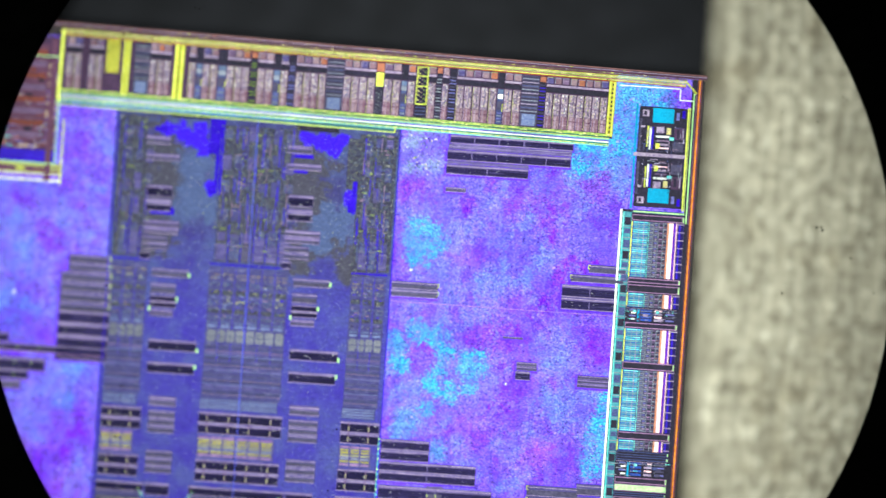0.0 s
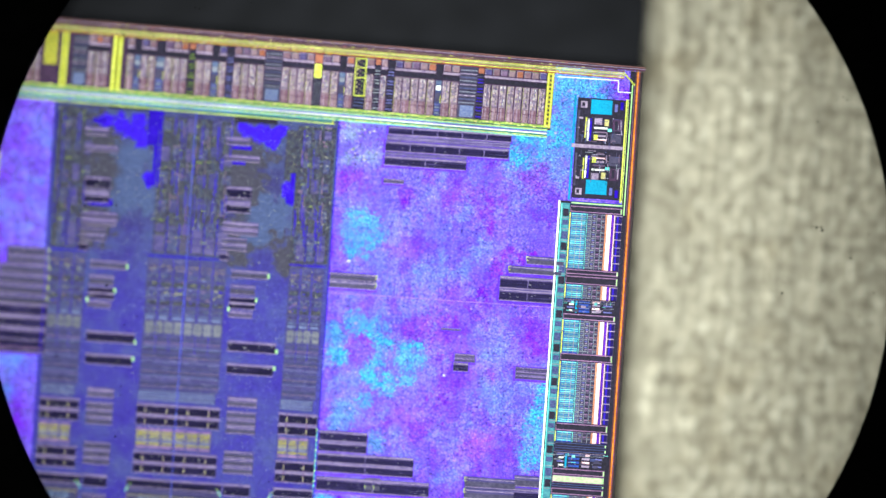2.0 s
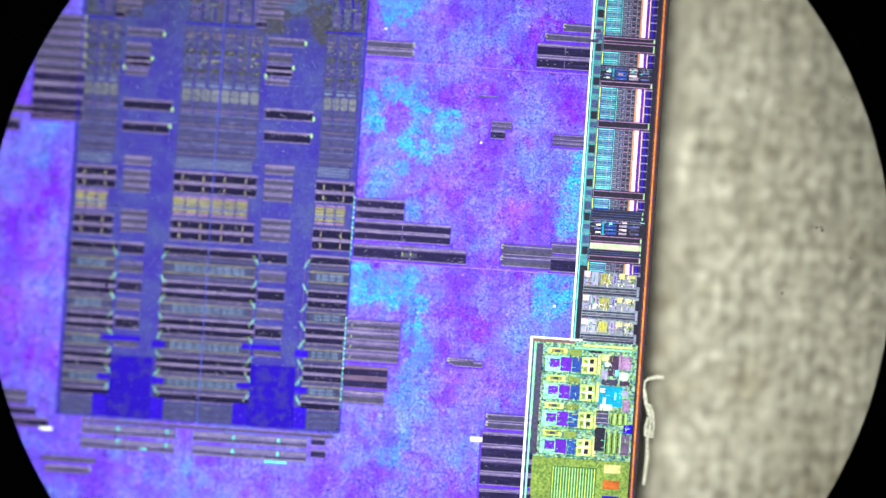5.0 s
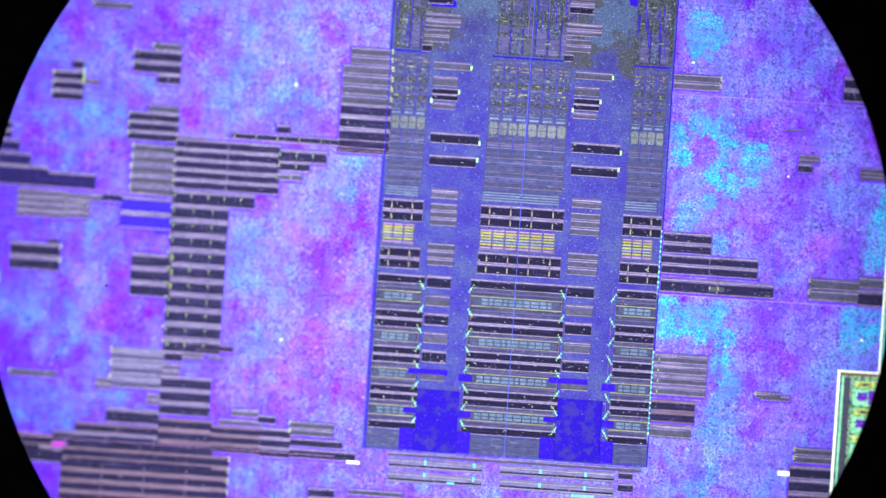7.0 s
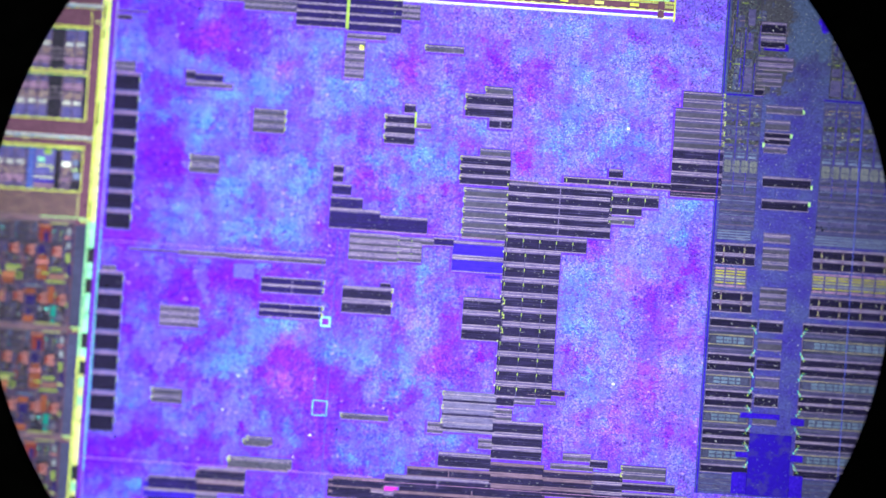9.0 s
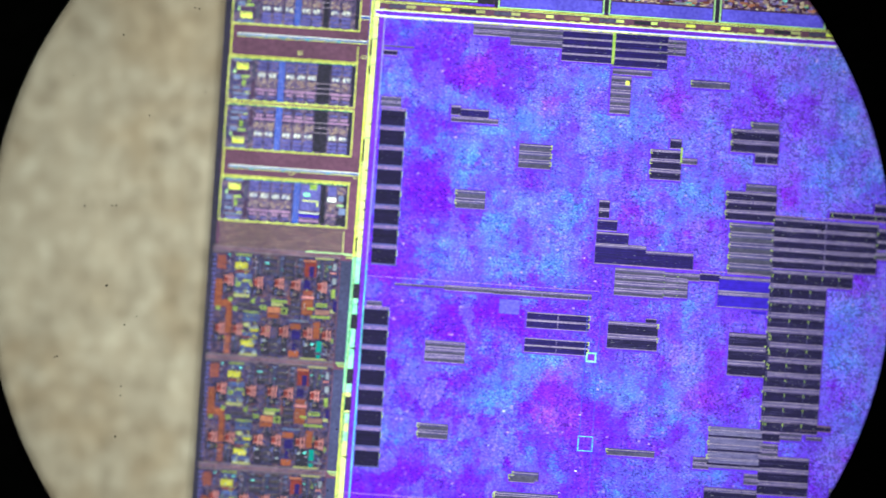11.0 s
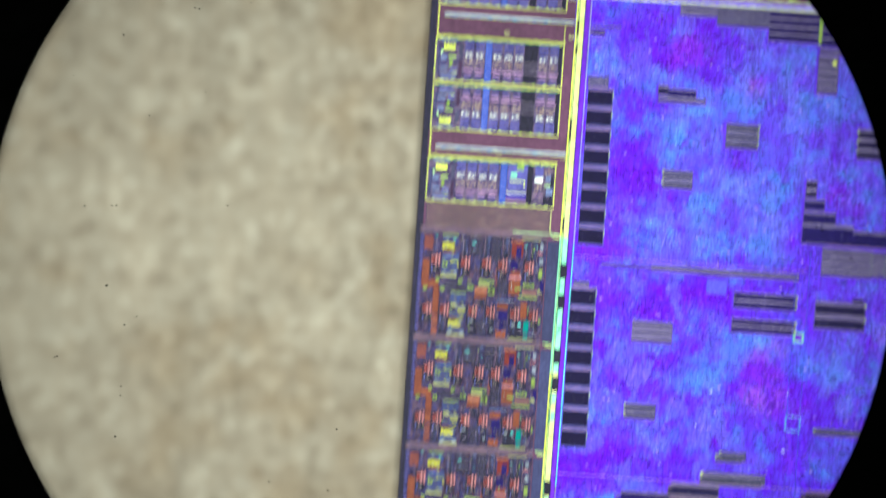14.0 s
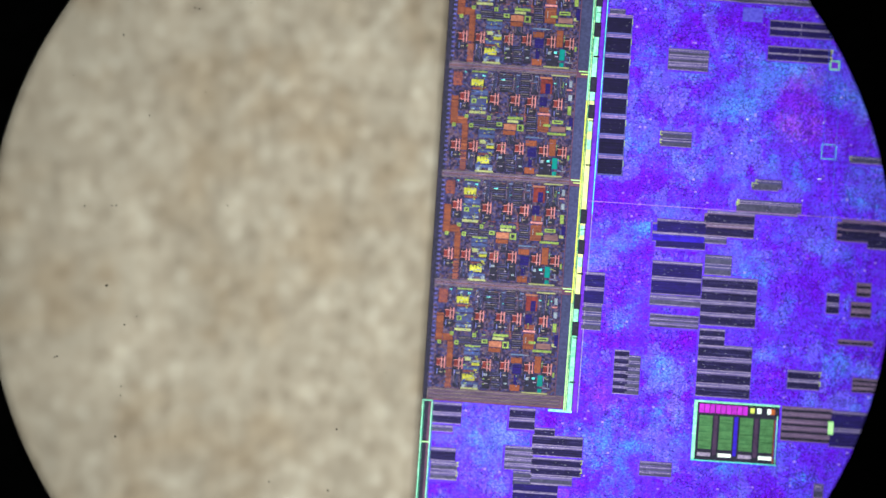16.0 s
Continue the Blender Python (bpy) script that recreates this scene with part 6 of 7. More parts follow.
# ---- top row of pads: it runs a little askew ----
def top_pad_row():
    row = slab("pad_strip", 0, 0, 987, 116, PLUM, None, 0, 0.9, "top row of lilac pads in a yellow metal frame")
    row.location = (-1142 * U, 12 * U, 0)
    row.rotation_euler = (0, 0, radians(-0.95))

    def bit(name, a, b, c, d, m, top=2.0):
        return slab(name, a, b, c, d, m, row, 0.9, top)
    for b, h, m in ((-10, 3.4, ROSE_BROWN), (-6.2, 1.4, LILAC), (-4.4, 2.6, BROWN), (-1.4, 1.2, BUSTAN), (0.2, 2, ROSE_BROWN), (2.8, 1.6, YELLOW), (4.8, 1.6, YELLOW_PALE), (6.8, 1.6, TAPGREEN), (8.8, 1.4, ROSEPINK), (10.6, 1.8, YELLOW), (12.8, 1.6, ORANGE)):
        bit("rail", 0 if b >= 0 else -60, b, 1110 if b >= 0 else 1146, b + h, m, 2.2 + b * 0.01)
    for i in range(150):
        a = 4 + 7.3 * i
        b = random.choice((-6.6, -1.8, 3.2, 6.6, 10.4))
        bit("rail_dash", a, b, a + random.uniform(2.4, 6), b + 1.6, random.choice((YELLOW_PALE, CREAM_DIM, LILAC, ROSEPINK, INK, YELLOW)), 2.9)
    for b, h, m in ((107.6, 1.8, TAPGREEN), (109.8, 2.0, TAPGREEN), (112.2, 1.6, SEAGREEN), (114.4, 1.8, LIME_PALE), (116.4, 1.6, AQUA_PALE), (118.2, 2.4, PERI), (120.8, 2.8, PALE), (123.8, 2.0, SEAGREEN), (126, 1.8, LIME_PALE), (128.2, 2, AQUA_PALE)):
        bit("rail", 0, b, 982, b + h, m, 2.6)
    bit("rail", 0, 131.2, 604, 133, AQUA_DIM, 2.4)
    bit("rail", 0, 133.4, 604, 135, SEAGREEN, 2.4)
    bit("rail", 0, 135.4, 604, 137.8, LIME_PALE, 2.6)
    bit("rail", 601, 126, 604, 137.6, YELLOW, 2.7)
    for i in range(140):
        up = 1.6 * math.sin(i * 1.3) + random.uniform(-0.8, 0.8)
        bit("rail_bump", 4 + 7 * i, 108.6 + up, 9.4 + 7 * i, 111.6 + up, (LIME_PALE, YELLOW_PALE, TAPGREEN)[i % 3], 2.9)
        bit("rail_bump", 6 + 7 * i, 127 + up * 0.4, 9.4 + 7 * i, 128.4 + up * 0.4, (SEAGREEN, YELLOW_PALE)[i % 2], 2.9)
    bit("rail", 0, 4, 7, 132, YELLOW, 2.8)
    for a, b, w in ((974, 14, 13), (203, 14, 18), (112, 14, 13)):
        col = bit("yellow_column", a, b, a + w, 112, COMB_GOLD, 2.4)
        for i in range(2):
            slab("column_rail", a + w * (0.06 + 0.62 * i), b, a + w * (0.3 + 0.62 * i), 112, YELLOW, col, 2.4, 2.8)
        for i in range(12):
            slab("fine_bit", a + w * 0.4, b + 4 + 7.6 * i, a + w * 0.62, b + 8 + 7.6 * i, OLIVE if a < 500 else INK, col, 2.4, 2.9)

    def column(a, w, i):
        """One pad finger: a small pad above the dark rail, a lilac finger full of painted glints and marks, and its
        rose foot.
        """
        pad = bit("pad_finger", a + 0.8, 44, a + w - 0.8, 84, BUSY_LILAC, 1.4)
        slab("pad_foot", a + 0.8, 84, a + w - 0.8, 107, FOOT_PALE if i % 2 else FOOT, row, 0.9, 1.3)
        slab("top_pad", a + 1.4, 16.5, a + w - 1.4, 27.6, (FOOT_PALE, GREY, FOOT, ROSE, FOOT_PALE, PEACH_DIM, FOOT)[i % 7], row, 0.9, 2.2)
        bit("fine_bit", a + 1, 15.6, a + w - 1.4, 17, (CREAM_DIM, LILAC, PALE_DIM)[i % 3], 2.5)
        bit("fine_bit", a + 0.9, 16, a + 2, 27, (LILAC, PALE_DIM)[i % 2], 2.5)
        bit("fine_bit", a + w - 1.9, 45, a + w - 0.9, 84, (INK, PLUM)[i % 2], 2.1)
        bit("fine_bit", a + 0.9, 45, a + 1.9, 106, (LILAC, CREAM_DIM)[i % 2], 2.1)
        for q in range(2):
            for n in range(5):
                d = 1.0 * math.sin(1.9 * n + i + q * 2)
                slab("pad_glint", a + 2.2 + 5.4 * q + d, 46 + 7.4 * n, a + 3.9 + 5.4 * q + d, 49.5 + 7.4 * n, random.choice((PALE_DIM, BUSTAN, SLATE, LILAC, PALE, CREAM_DIM)), pad, 1.4, 2.0)
        slab("pad_mark", a + w * 0.5, 45, a + w * 0.5 + 1.2, 82, (BLUE_DIM, SLATE)[i % 2], pad, 1.4, 1.9)
        for n in range(3):
            slab("pad_line", a + 1.6 + 4 * n, 85, a + 2.8 + 4 * n, 106, LILAC if n == 1 else BROWN, pad, 1.3, 1.8)
        for b, m in ((91, BROWN), (98, FOOT_PALE)):
            slab("pad_line", a + 0.8, b, a + w - 0.8, b + 1.6, m, pad, 1.3, 2.0)

    n = 0
    for a0, a1 in ((12, 40), (52, 78), (160, 198), (229, 242), (254.4, 281), (297, 337.4), (351, 380), (392.6, 406.2), (419, 474), (504.6, 561.3), (576.2, 606.3), (618.3, 632.3), (654.4, 668.5), (679.6, 691.6), (704.7, 777.4), (789.5, 819.8), (863.3, 974.1)):
        bit("lilac_bar", a0, 28.6, a1, 33, LILAC, 1.6)
        bit("dark_rail", a0, 33.4, a1, 43, INK, 1.8)
        count = max(1, round((a1 - a0) / 13.6))
        for i in range(count):
            column(a0 + (a1 - a0) * i / count, (a1 - a0) / count, n)
            n += 1
    # plain columns with a bright plate at their head
    for a0, a1 in ((242.1, 254.4), (281, 297), (380, 392.6), (606.3, 618.3), (777.4, 789.5)):
        bit("dark_rail", a0, 15, a1, 43, INK, 1.6)
        col = bit("plain_column", a0 + 0.6, 44, a1 - 0.6, 107, BLUE_DIM, 1.4)
        slab("head_plate", a0 + 0.8, 45, a1 - 0.8, 52, LATCH, col, 1.4, 2.0)
        slab("bright_plate", a0 + 1.4, 53, a1 - 1.4, 62, PALE if a0 > 700 else PALE_DIM, col, 1.4, 2.2)
        slab("fine_bit", a0 + 1.4, 66, a1 - 1.4, 82, SLATE, col, 1.4, 1.9)
        slab("fine_bit", a1 - 2, 70, a1 - 0.8, 84, YELLOW, col, 1.4, 2.2)
        for i in range(4):
            slab("fine_bit", a0 + 2, 86 + 5 * i, a1 - 2, 88 + 5 * i, (PERI, PALE_DIM)[i % 2], col, 1.4, 2.0)
    for a0, a1, m in ((338.4, 351, OLIVE), (406.2, 419, PERI), (668.5, 679.6, PALE_DIM), (691.6, 704.7, PERI), (851.1, 863.3, INDIGO)):
        col = bit("hatch_column", a0, 15, a1, 108, INK, 1.4)
        slab("head_plate", a0 + 1, 16, a1 - 1, 26, PEACH_DIM if m is not PERI else INK, col, 1.4, 2.0)
        for i in range(14):
            slab("hatch_bar", a0 + 1, 30 + 5.5 * i, a1 - 1, 32.2 + 5.5 * i, m if i % 3 else SLATE, col, 1.4, 2.0)
    for a0, a1 in ((474, 504.6), (819.8, 851.1), (132, 160)):
        col = bit("stripe_column", a0, 16, a1, 107, SLATE, 1.6)
        for i in range(21):
            slab("stripe_bar", a0 + 1, 18 + 3.2 * i, a1 - 1, 19.6 + 3.2 * i, (INK, PALE_DIM, INK, LILAC, INK, BLUE_DIM)[i % 6], col, 1.6, 2.1)
        slab("film_window", a0 + 4, 84, a1 - 3, 105, CELLB, col, 1.6, 2.0)
    # yellow comb over a chequered strip, and a yellow ladder frame
    col = bit("checker_column", 561.3, 15, 576.2, 108, INK, 1.4)
    slab("head_plate", 562, 16, 575.6, 32, PEACH_DIM, col, 1.4, 2.0)
    slab("yellow_comb", 562, 33, 575.6, 58, YELLOW, col, 1.4, 2.4)
    slab("fine_bit", 566, 36, 567.6, 55, OLIVE, col, 2.4, 2.6)
    slab("fine_bit", 570.4, 36, 572, 55, OLIVE, col, 2.4, 2.6)
    for i in range(20):
        slab("fine_bit", 563 + 4.4 * (i % 3), 61 + 2.2 * i, 565.4 + 4.4 * (i % 3), 63 + 2.2 * i, PALE_DIM, col, 1.4, 2.0)
    col = bit("ladder_frame", 633.3, 15, 654.4, 108, INK, 1.4)
    for a in (633.6, 652):
        slab("frame_post", a, 16, a + 2.2, 84, YELLOW, col, 1.4, 2.6)
    for b in (16, 32, 50, 82):
        slab("frame_post", 636, b, 652, b + 2.2, YELLOW, col, 1.4, 2.5)
    for i in range(24):
        slab("fine_bit", 637 + 5 * (i % 3), 20 + 2.6 * i, 640 + 5 * (i % 3), 22 + 2.6 * i, (YELLOW_PALE, BUSTAN, OLIVE)[i % 3], col, 1.4, 2.2)
    for i in range(3):
        slab("fine_bit", 635, 88 + 6 * i, 653, 90 + 6 * i, BLUE_DIM, col, 1.4, 2.0)
    bit("yellow_comb", 82, 14, 106, 74, COMB_GOLD, 2.4)
    for i in range(3):
        bit("fine_bit", 86 + 7 * i, 22, 88 + 7 * i, 71, OLIVE, 2.7)
    # chamfered corner rail
    for i in range(9):
        bit("corner_step", 1108 + 2.4 * i, 2 + 2.4 * i, 1111 + 2.4 * i, 6 + 2.4 * i, YELLOW, 2.4)


top_pad_row()


# ---- pad column along the right edge ----
def comb_bank(y0, y1):
    bank = slab("comb_bank", -113, y0, -19, y1, SLATE, None, 0.8, 1.2, "cyan combs with pink and white metal strips")
    slab("comb_back", -110, y0, -83, y1, SKYBAR, bank, 1.2, 1.5)
    y, i = y0 + 0.6, 0
    while y < y1 - 2.6:
        slab("comb_finger", -109, y, -83, y + 2.4, (AQUA, COMB_TEAL, AQUA_DIM, COMB_TEAL, AQUA)[i % 5], bank, 1.5, 2.2)
        if i % 2:
            slab("via_bar", -108, y + 2.6, -84, y + 3.3, PALE_DIM, bank, 1.5, 2.0)
        slab("via_bar", -80, y, -75 + (i % 2) * 2, y + 2, (CELLB, PALE_DIM)[i % 2], bank, 1.2, 2.0)
        slab("via_bar", -72 + (i % 3), y, -66, y + 2.2, (PALE_DIM, PERI, LILAC)[i % 3], bank, 1.2, 2.0)
        slab("via_bar", -63, y, -57, y + 1.8, (ROSE, INK, ROSE_LILAC)[i % 3], bank, 1.2, 2.0)
        slab("via_bar", -55, y, -50, y + 1.8, (ROSE_BROWN, PALE_DIM, INK)[(i + 1) % 3], bank, 1.2, 2.0)
        if i % 4 == 0:
            slab("white_tick", -33, y, -19, y + 2.2, LILAC, bank, 1.8, 2.6)
        y += 3.5
        i += 1
    for a in (-100, -91, -74, -64.6, -56):
        slab("via_bar", a, y0 + 0.5, a + 1.1, y1 - 0.5, (PALE_DIM, LILAC)[int(a) % 2], bank, 2.2, 2.5)
    slab("cyan_spine", -112.6, y0, -110.4, y1, YELLOW, bank, 1.2, 2.0)
    slab("cyan_spine", -82, y0, -80.6, y1, AQUA, bank, 1.2, 2.0)
    slab("peach_strip", -49, y0, -46, y1, ORANGE_PALE, bank, 1.2, 2.2)
    slab("pink_strip", -46, y0, -38, y1, PINKM, bank, 1.2, 2.3)
    slab("violet_strip", -37.6, y0, -34, y1, VIOLET_PLATE, bank, 1.2, 2.0)
    slab("white_strip", -33.6, y0, -31.6, y1, PINKM, bank, 1.2, 2.4)
    slab("indigo_strip", -30, y0, -20, y1, NIGHT, bank, 1.2, 1.8)
    slab("indigo_strip", -29, y0 + 1, -25, y1 - 1, INDIGO, bank, 1.8, 2.0)


def bar_group(y0, y1, bright=False):
    bar = slab("bar_pad", -112, y0, -20, y1, ROSE_LILAC if y1 - y0 > 8 else BLUE_DIM, None, 0.8, 2.4)
    slab("bar_core", -111, y0 + 1.6, -23, y1 - 1.6, LIME if bright else INK, bar, 2.4, 3.0)
    slab("bar_end", -22.6, y0 + 1, -20.4, y1 - 1, LIME, bar, 2.4, 3.0)


def mixed_bank(y0, y1):
    bank = slab("mixed_bank", -114, y0, -14, y1, INK, None, 0.8, 1.2, "dark analogue bank with blue and pink bars")
    for i in range(4):
        y = y0 + 2 + (y1 - y0 - 3) * i / 4
        slab("blue_bar", -86, y, -66, y + 4.4, SKYBAR, bank, 1.2, 2.2)
        slab("pink_bit", -62, y, -48, y + 4, (PINKM, LILAC)[i % 2], bank, 1.2, 2.2)
        slab("logic_bit", -106 + 3 * (i % 2), y, -94, y + 3, (PERI, PALE)[i % 2], bank, 1.2, 2.0)
        slab("logic_bit", -42, y, -26, y + 3, (SLATE, PERI)[i % 2], bank, 1.2, 2.0)
    slab("sky_bar", -92, y0 + 2, -88, y1 - 1, SKY, bank, 1.2, 2.3)
    for i in range(34):
        a, b = random.uniform(-112, -24), random.uniform(y0 + 1, y1 - 3)
        slab("fine_bit", a, b, a + random.choice((1.2, 1.6, 6, 9)), b + random.choice((1.0, 1.4, 5)), random.choice((PALE_DIM, LILAC, BLUE_DIM, AQUA, SLATE)), bank, 2.3, 2.6)
    for i in range(3):
        slab("fine_bit", -112, y0 + 0.6 + i * 2.2, -22, y0 + 1.4 + i * 2.2, (LILAC, BLUE_DIM, PALE_DIM)[i], bank, 2.6, 2.8)


def right_column():
    slab("column_field", -134, 242, -9, TALL - 10, INK, None, 0, 0.8, "dark field of the right pad column")
    slab("column_guard", -134, 242, -130, 906, PALE, None, 0.8, 2.6, "white metal guard line")
    slab("column_guard", -129, 246, -126, 906, AQUA, None, 0.8, 2.4)
    strip = slab("guard_strip", -126, 246, -113, 770, AQUA_DIM, None, 0.8, 1.8, "aqua strip with dark boxes")
    for i in range(25):
        y = 256 + 20 * i
        slab("dark_box", -125, y, -114, y + 14 - 5 * (i % 3 == 1), BLUE_DIM if i % 3 else INK, strip, 1.8, 2.2)
        slab("white_tie", -126, y + 15.4, -110, y + 17, PALE_DIM, strip, 1.8, 2.4)
    bar_group(242, 248, True)
    bar_group(250, 261)
    comb_bank(262, 361)
    bar_group(362, 371)
    bar_group(374, 388)
    comb_bank(389, 414)
    mixed_bank(415, 440)
    bar_group(441, 451)
    comb_bank(452, 511)
    bar_group(511, 524)
    comb_bank(525, 634)
    bar_group(635, 648)
    comb_bank(649, 668)
    bar_group(669, 676)
    bar_group(678, 685)
    mixed_bank(686, 715)
    bar_group(715, 726)
    bar_group(727, 740, True)
    bar_group(742, 748)
    bar_group(750, 761)
    comb_bank(762, 781)
    for k in range(3):
        y = 778 + 42 * k
        bank = slab("white_bank", -118, y, -18, y + 41.6, PALE_DIM, None, 0.8, 1.4, "white and yellow metal cells")
        for a, b, c, d, m in ((-117, 1, -106, 11, PINKM), (-117, 15, -108, 25, PALE_RAIL), (-104, 1, -92, 25, PALE_RAIL), (-101, 5, -97, 20, COMB_TEAL), (-88, 3, -70, 24, CREAM_DIM), (-84, 6, -74, 20, COMB_GOLD), (-66, 2, -59, 24, PALE_RAIL), (-64.4, 6, -60.6, 20, VIOLET_PLATE),
                              (-56, 2, -44, 12, CREAM), (-56, 15, -40, 19, PALE_DIM), (-42, 4, -26, 10, YELLOW_PALE), (-42, 20, -24, 23, PALE_RAIL), (-36, 12, -26, 17, TAP_DIM), (-24, 6, -18, 24, INK)):
            slab("metal_cell", a, y + b, c, y + d, m, bank, 1.4, 2.3)
        for i in range(90):
            a, b = random.uniform(-116, -30), random.uniform(1, 25)
            w, d = random.choice(((1.2, 5), (5, 1.2), (2.4, 2), (1.6, 8)))
            slab("fine_bit", a, y + b, a + w, min(y + b + d, y + 27), random.choice((PALE, LILAC, CREAM, BLUE_DIM, SLATE, INK, ROSE_LILAC, YELLOW_PALE)), bank, 2.3, 2.6)
        for b in (28.2, 33.0, 37.6):
            slab("dark_bar", -117, y + b, -22, y + b + 3.2, INK, bank, 1.4, 2.4)
            slab("fine_bit", -112, y + b + 1.1, -24, y + b + 1.9, (LILAC, BLUE_DIM, PALE_DIM)[int(b) % 3], bank, 2.4, 2.7)
            slab("fine_bit", -22.6, y + b, -19.6, y + b + 3, PALE_RAIL, bank, 2.4, 2.8)
    # corner block above the combs
    block = slab("corner_block", -112, 58, -14, 236, INK, None, 0, 1.2, "dark corner block with sky-blue plates")
    for y in (60, 202):
        slab("sky_plate", -88, y, -50, y + 26, SKY, block, 1.2, 2.4, "sky-blue plate")
    slab("pale_divider", -118, 140, -24, 147, LILAC, block, 1.2, 2.6)
    for s in (0, 1):
        fy = (lambda v: 294 - v) if s else (lambda v: v)
        for a, b, c, d, m in ((-106, 64, -94, 76, LILAC), (-104, 66, -98, 74, INK), (-46, 66, -40, 80, PERI), (-36, 62, -30, 76, DEEP), (-92, 94, -88, 134, PALE), (-88, 94, -84, 134, DEEP), (-96, 92, -93, 130, YELLOW),
                              (-80, 92, -66, 104, LILAC), (-62, 94, -54, 106, YELLOW_PALE), (-80, 108, -56, 112, PALE), (-78, 116, -56, 119, ROSE), (-76, 122, -58, 126, LILAC), (-80, 122, -72, 132, YELLOW), (-74, 129, -56, 132, PINKM),
                              (-48, 92, -30, 114, PLUM), (-44, 96, -38, 112, INK), (-34, 94, -31, 114, LILAC), (-50, 118, -30, 136, SLATE), (-56, 110, -48, 116, AQUA), (-108, 92, -100, 96, LILAC), (-110, 80, -106, 138, SLATE)):
            slab("metal_cell", a, fy(b), c, fy(d), m, block, 1.2, 2.3 if m is not INK else 2.6)
    for i in range(130):
        a, b = random.uniform(-110, -30), random.choice((random.uniform(88, 138), random.uniform(150, 200)))
        w, d = random.choice(((1.2, 9), (10, 1.2), (1.2, 14), (2.4, 2.2), (14, 1.1)))
        slab("fine_bit", a, b, min(a + w, -28), b + d, random.choice((LILAC, PALE_DIM, SLATE, BLUE_DIM, INK, MAUVE, SLATE, PALE_RAIL)), block, 2.3, 2.5)
    line(-25, 56, -25, 240, YELLOW, 3.4, high=3)
    line(-22, 56, -22, 240, LIME_PALE, 1.4, high=2.8)
    line(-17, 30, -17, 262, LIME, 3, high=2.4)
    line(-13, 30, -13, 262, ROSE, 2, high=2.4)
    line(-116, 54, -116, 240, SKY, 4, high=2)
    line(-150, 24, -42, 24, PALE, 2.2)
    line(-42, 24, -42, 44, PALE, 2.2)
    line(-42, 44, -18, 44, PALE, 2.2)
    # amplifier block lower down: violet plates in lime metal
    amp = slab("amplifier_block", -204, 903, -14, 1112, BUSY_AMP, None, 0.8, 1.6, "amplifier block of lime metal and violet plates")
    for a, b, c, d, m in ((-205, 901, -200, 1500, PALE), (-197, 910, -193, 1500, AQUA_PALE), (-199.6, 906, -197.4, 1500, BLUE_DIM), (-205, 900, -112, 903.6, PALE), (-200, 904, -126, 909, ROSE_BROWN), (-192, 912, -181, 1108, SLATE), (-112, 908, -22, 913, CREAM),
                          (-126, 914, -24, 918, AQUA_PALE), (-100, 919, -76, 923, INK)):
        slab("guard_line", a, b, c, d, m, amp, 1.6, 3.0)
    for k in range(4):
        y = 917 + 48.4 * k
        for a, b, c, d, m in ((-172, 1, -138, 12, LIME_PALE), (-166, 3, -144, 10, TAP_DIM), (-160, 3.4, -150, 9.6, SLATE), (-164, 3, -161, 10, PEACH_DIM), (-147, 3, -144, 10, PEACH_DIM), (-134, 2, -112, 13, TAP_DIM),
                              (-176, 15, -132, 44, AQUA_PALE), (-168, 20, -149.4, 36, VIOLET_PLATE), (-149, 16, -129, 42, VIOLET_PLATE), (-128, 16, -112, 42, SKYBAR), (-111, 14, -84, 44, LIME_PALE), (-108, 18, -101, 25, OLIVE), (-97, 17, -89, 26, INK),
                              (-108, 31, -101, 40, TAP_DIM), (-97, 31, -89, 40, INK), (-99.6, 15, -97.6, 43, PALE), (-110, 27, -86, 29.4, PALE), (-83, 8, -77, 44, CREAM), (-128, 44.4, -84, 47, SEAGREEN), (-186, 22, -178, 30, PALE_DIM), (-186, 36, -179, 42, INK)):
            slab("metal_cell", a, y + b, c, y + d, m, amp, 1.6, 3.0 if m in (PALE, LIME) else 2.8 if m in (VIOLET_PLATE, OLIVE, INK, TAP_DIM, PEACH_DIM, SLATE) else 2.5)
        for a, b in ((-166, 19), (-158, 24), (-150, 20), (-164, 32), (-154, 33), (-146, 33), (-168, 26)):
            slab("fine_bit", a, y + b, a + 2.4, y + b + 2.2, AQUA, amp, 2.8, 3.1)
        for i in range(110):
            a, b = random.uniform(-190, -80), random.uniform(0, 46)
            w, d = random.choice(((1.4, 6), (6, 1.4), (2.6, 2.2), (9, 1.3)))
            slab("fine_bit", a, y + b, a + w, y + min(b + d, 47), random.choice((LIME_PALE, AQUA_PALE, TAP_DIM, SEAGREEN, AQUA, CREAM, OLIVE, INK, SLATE, SLATE)), amp, 2.5, 2.7)
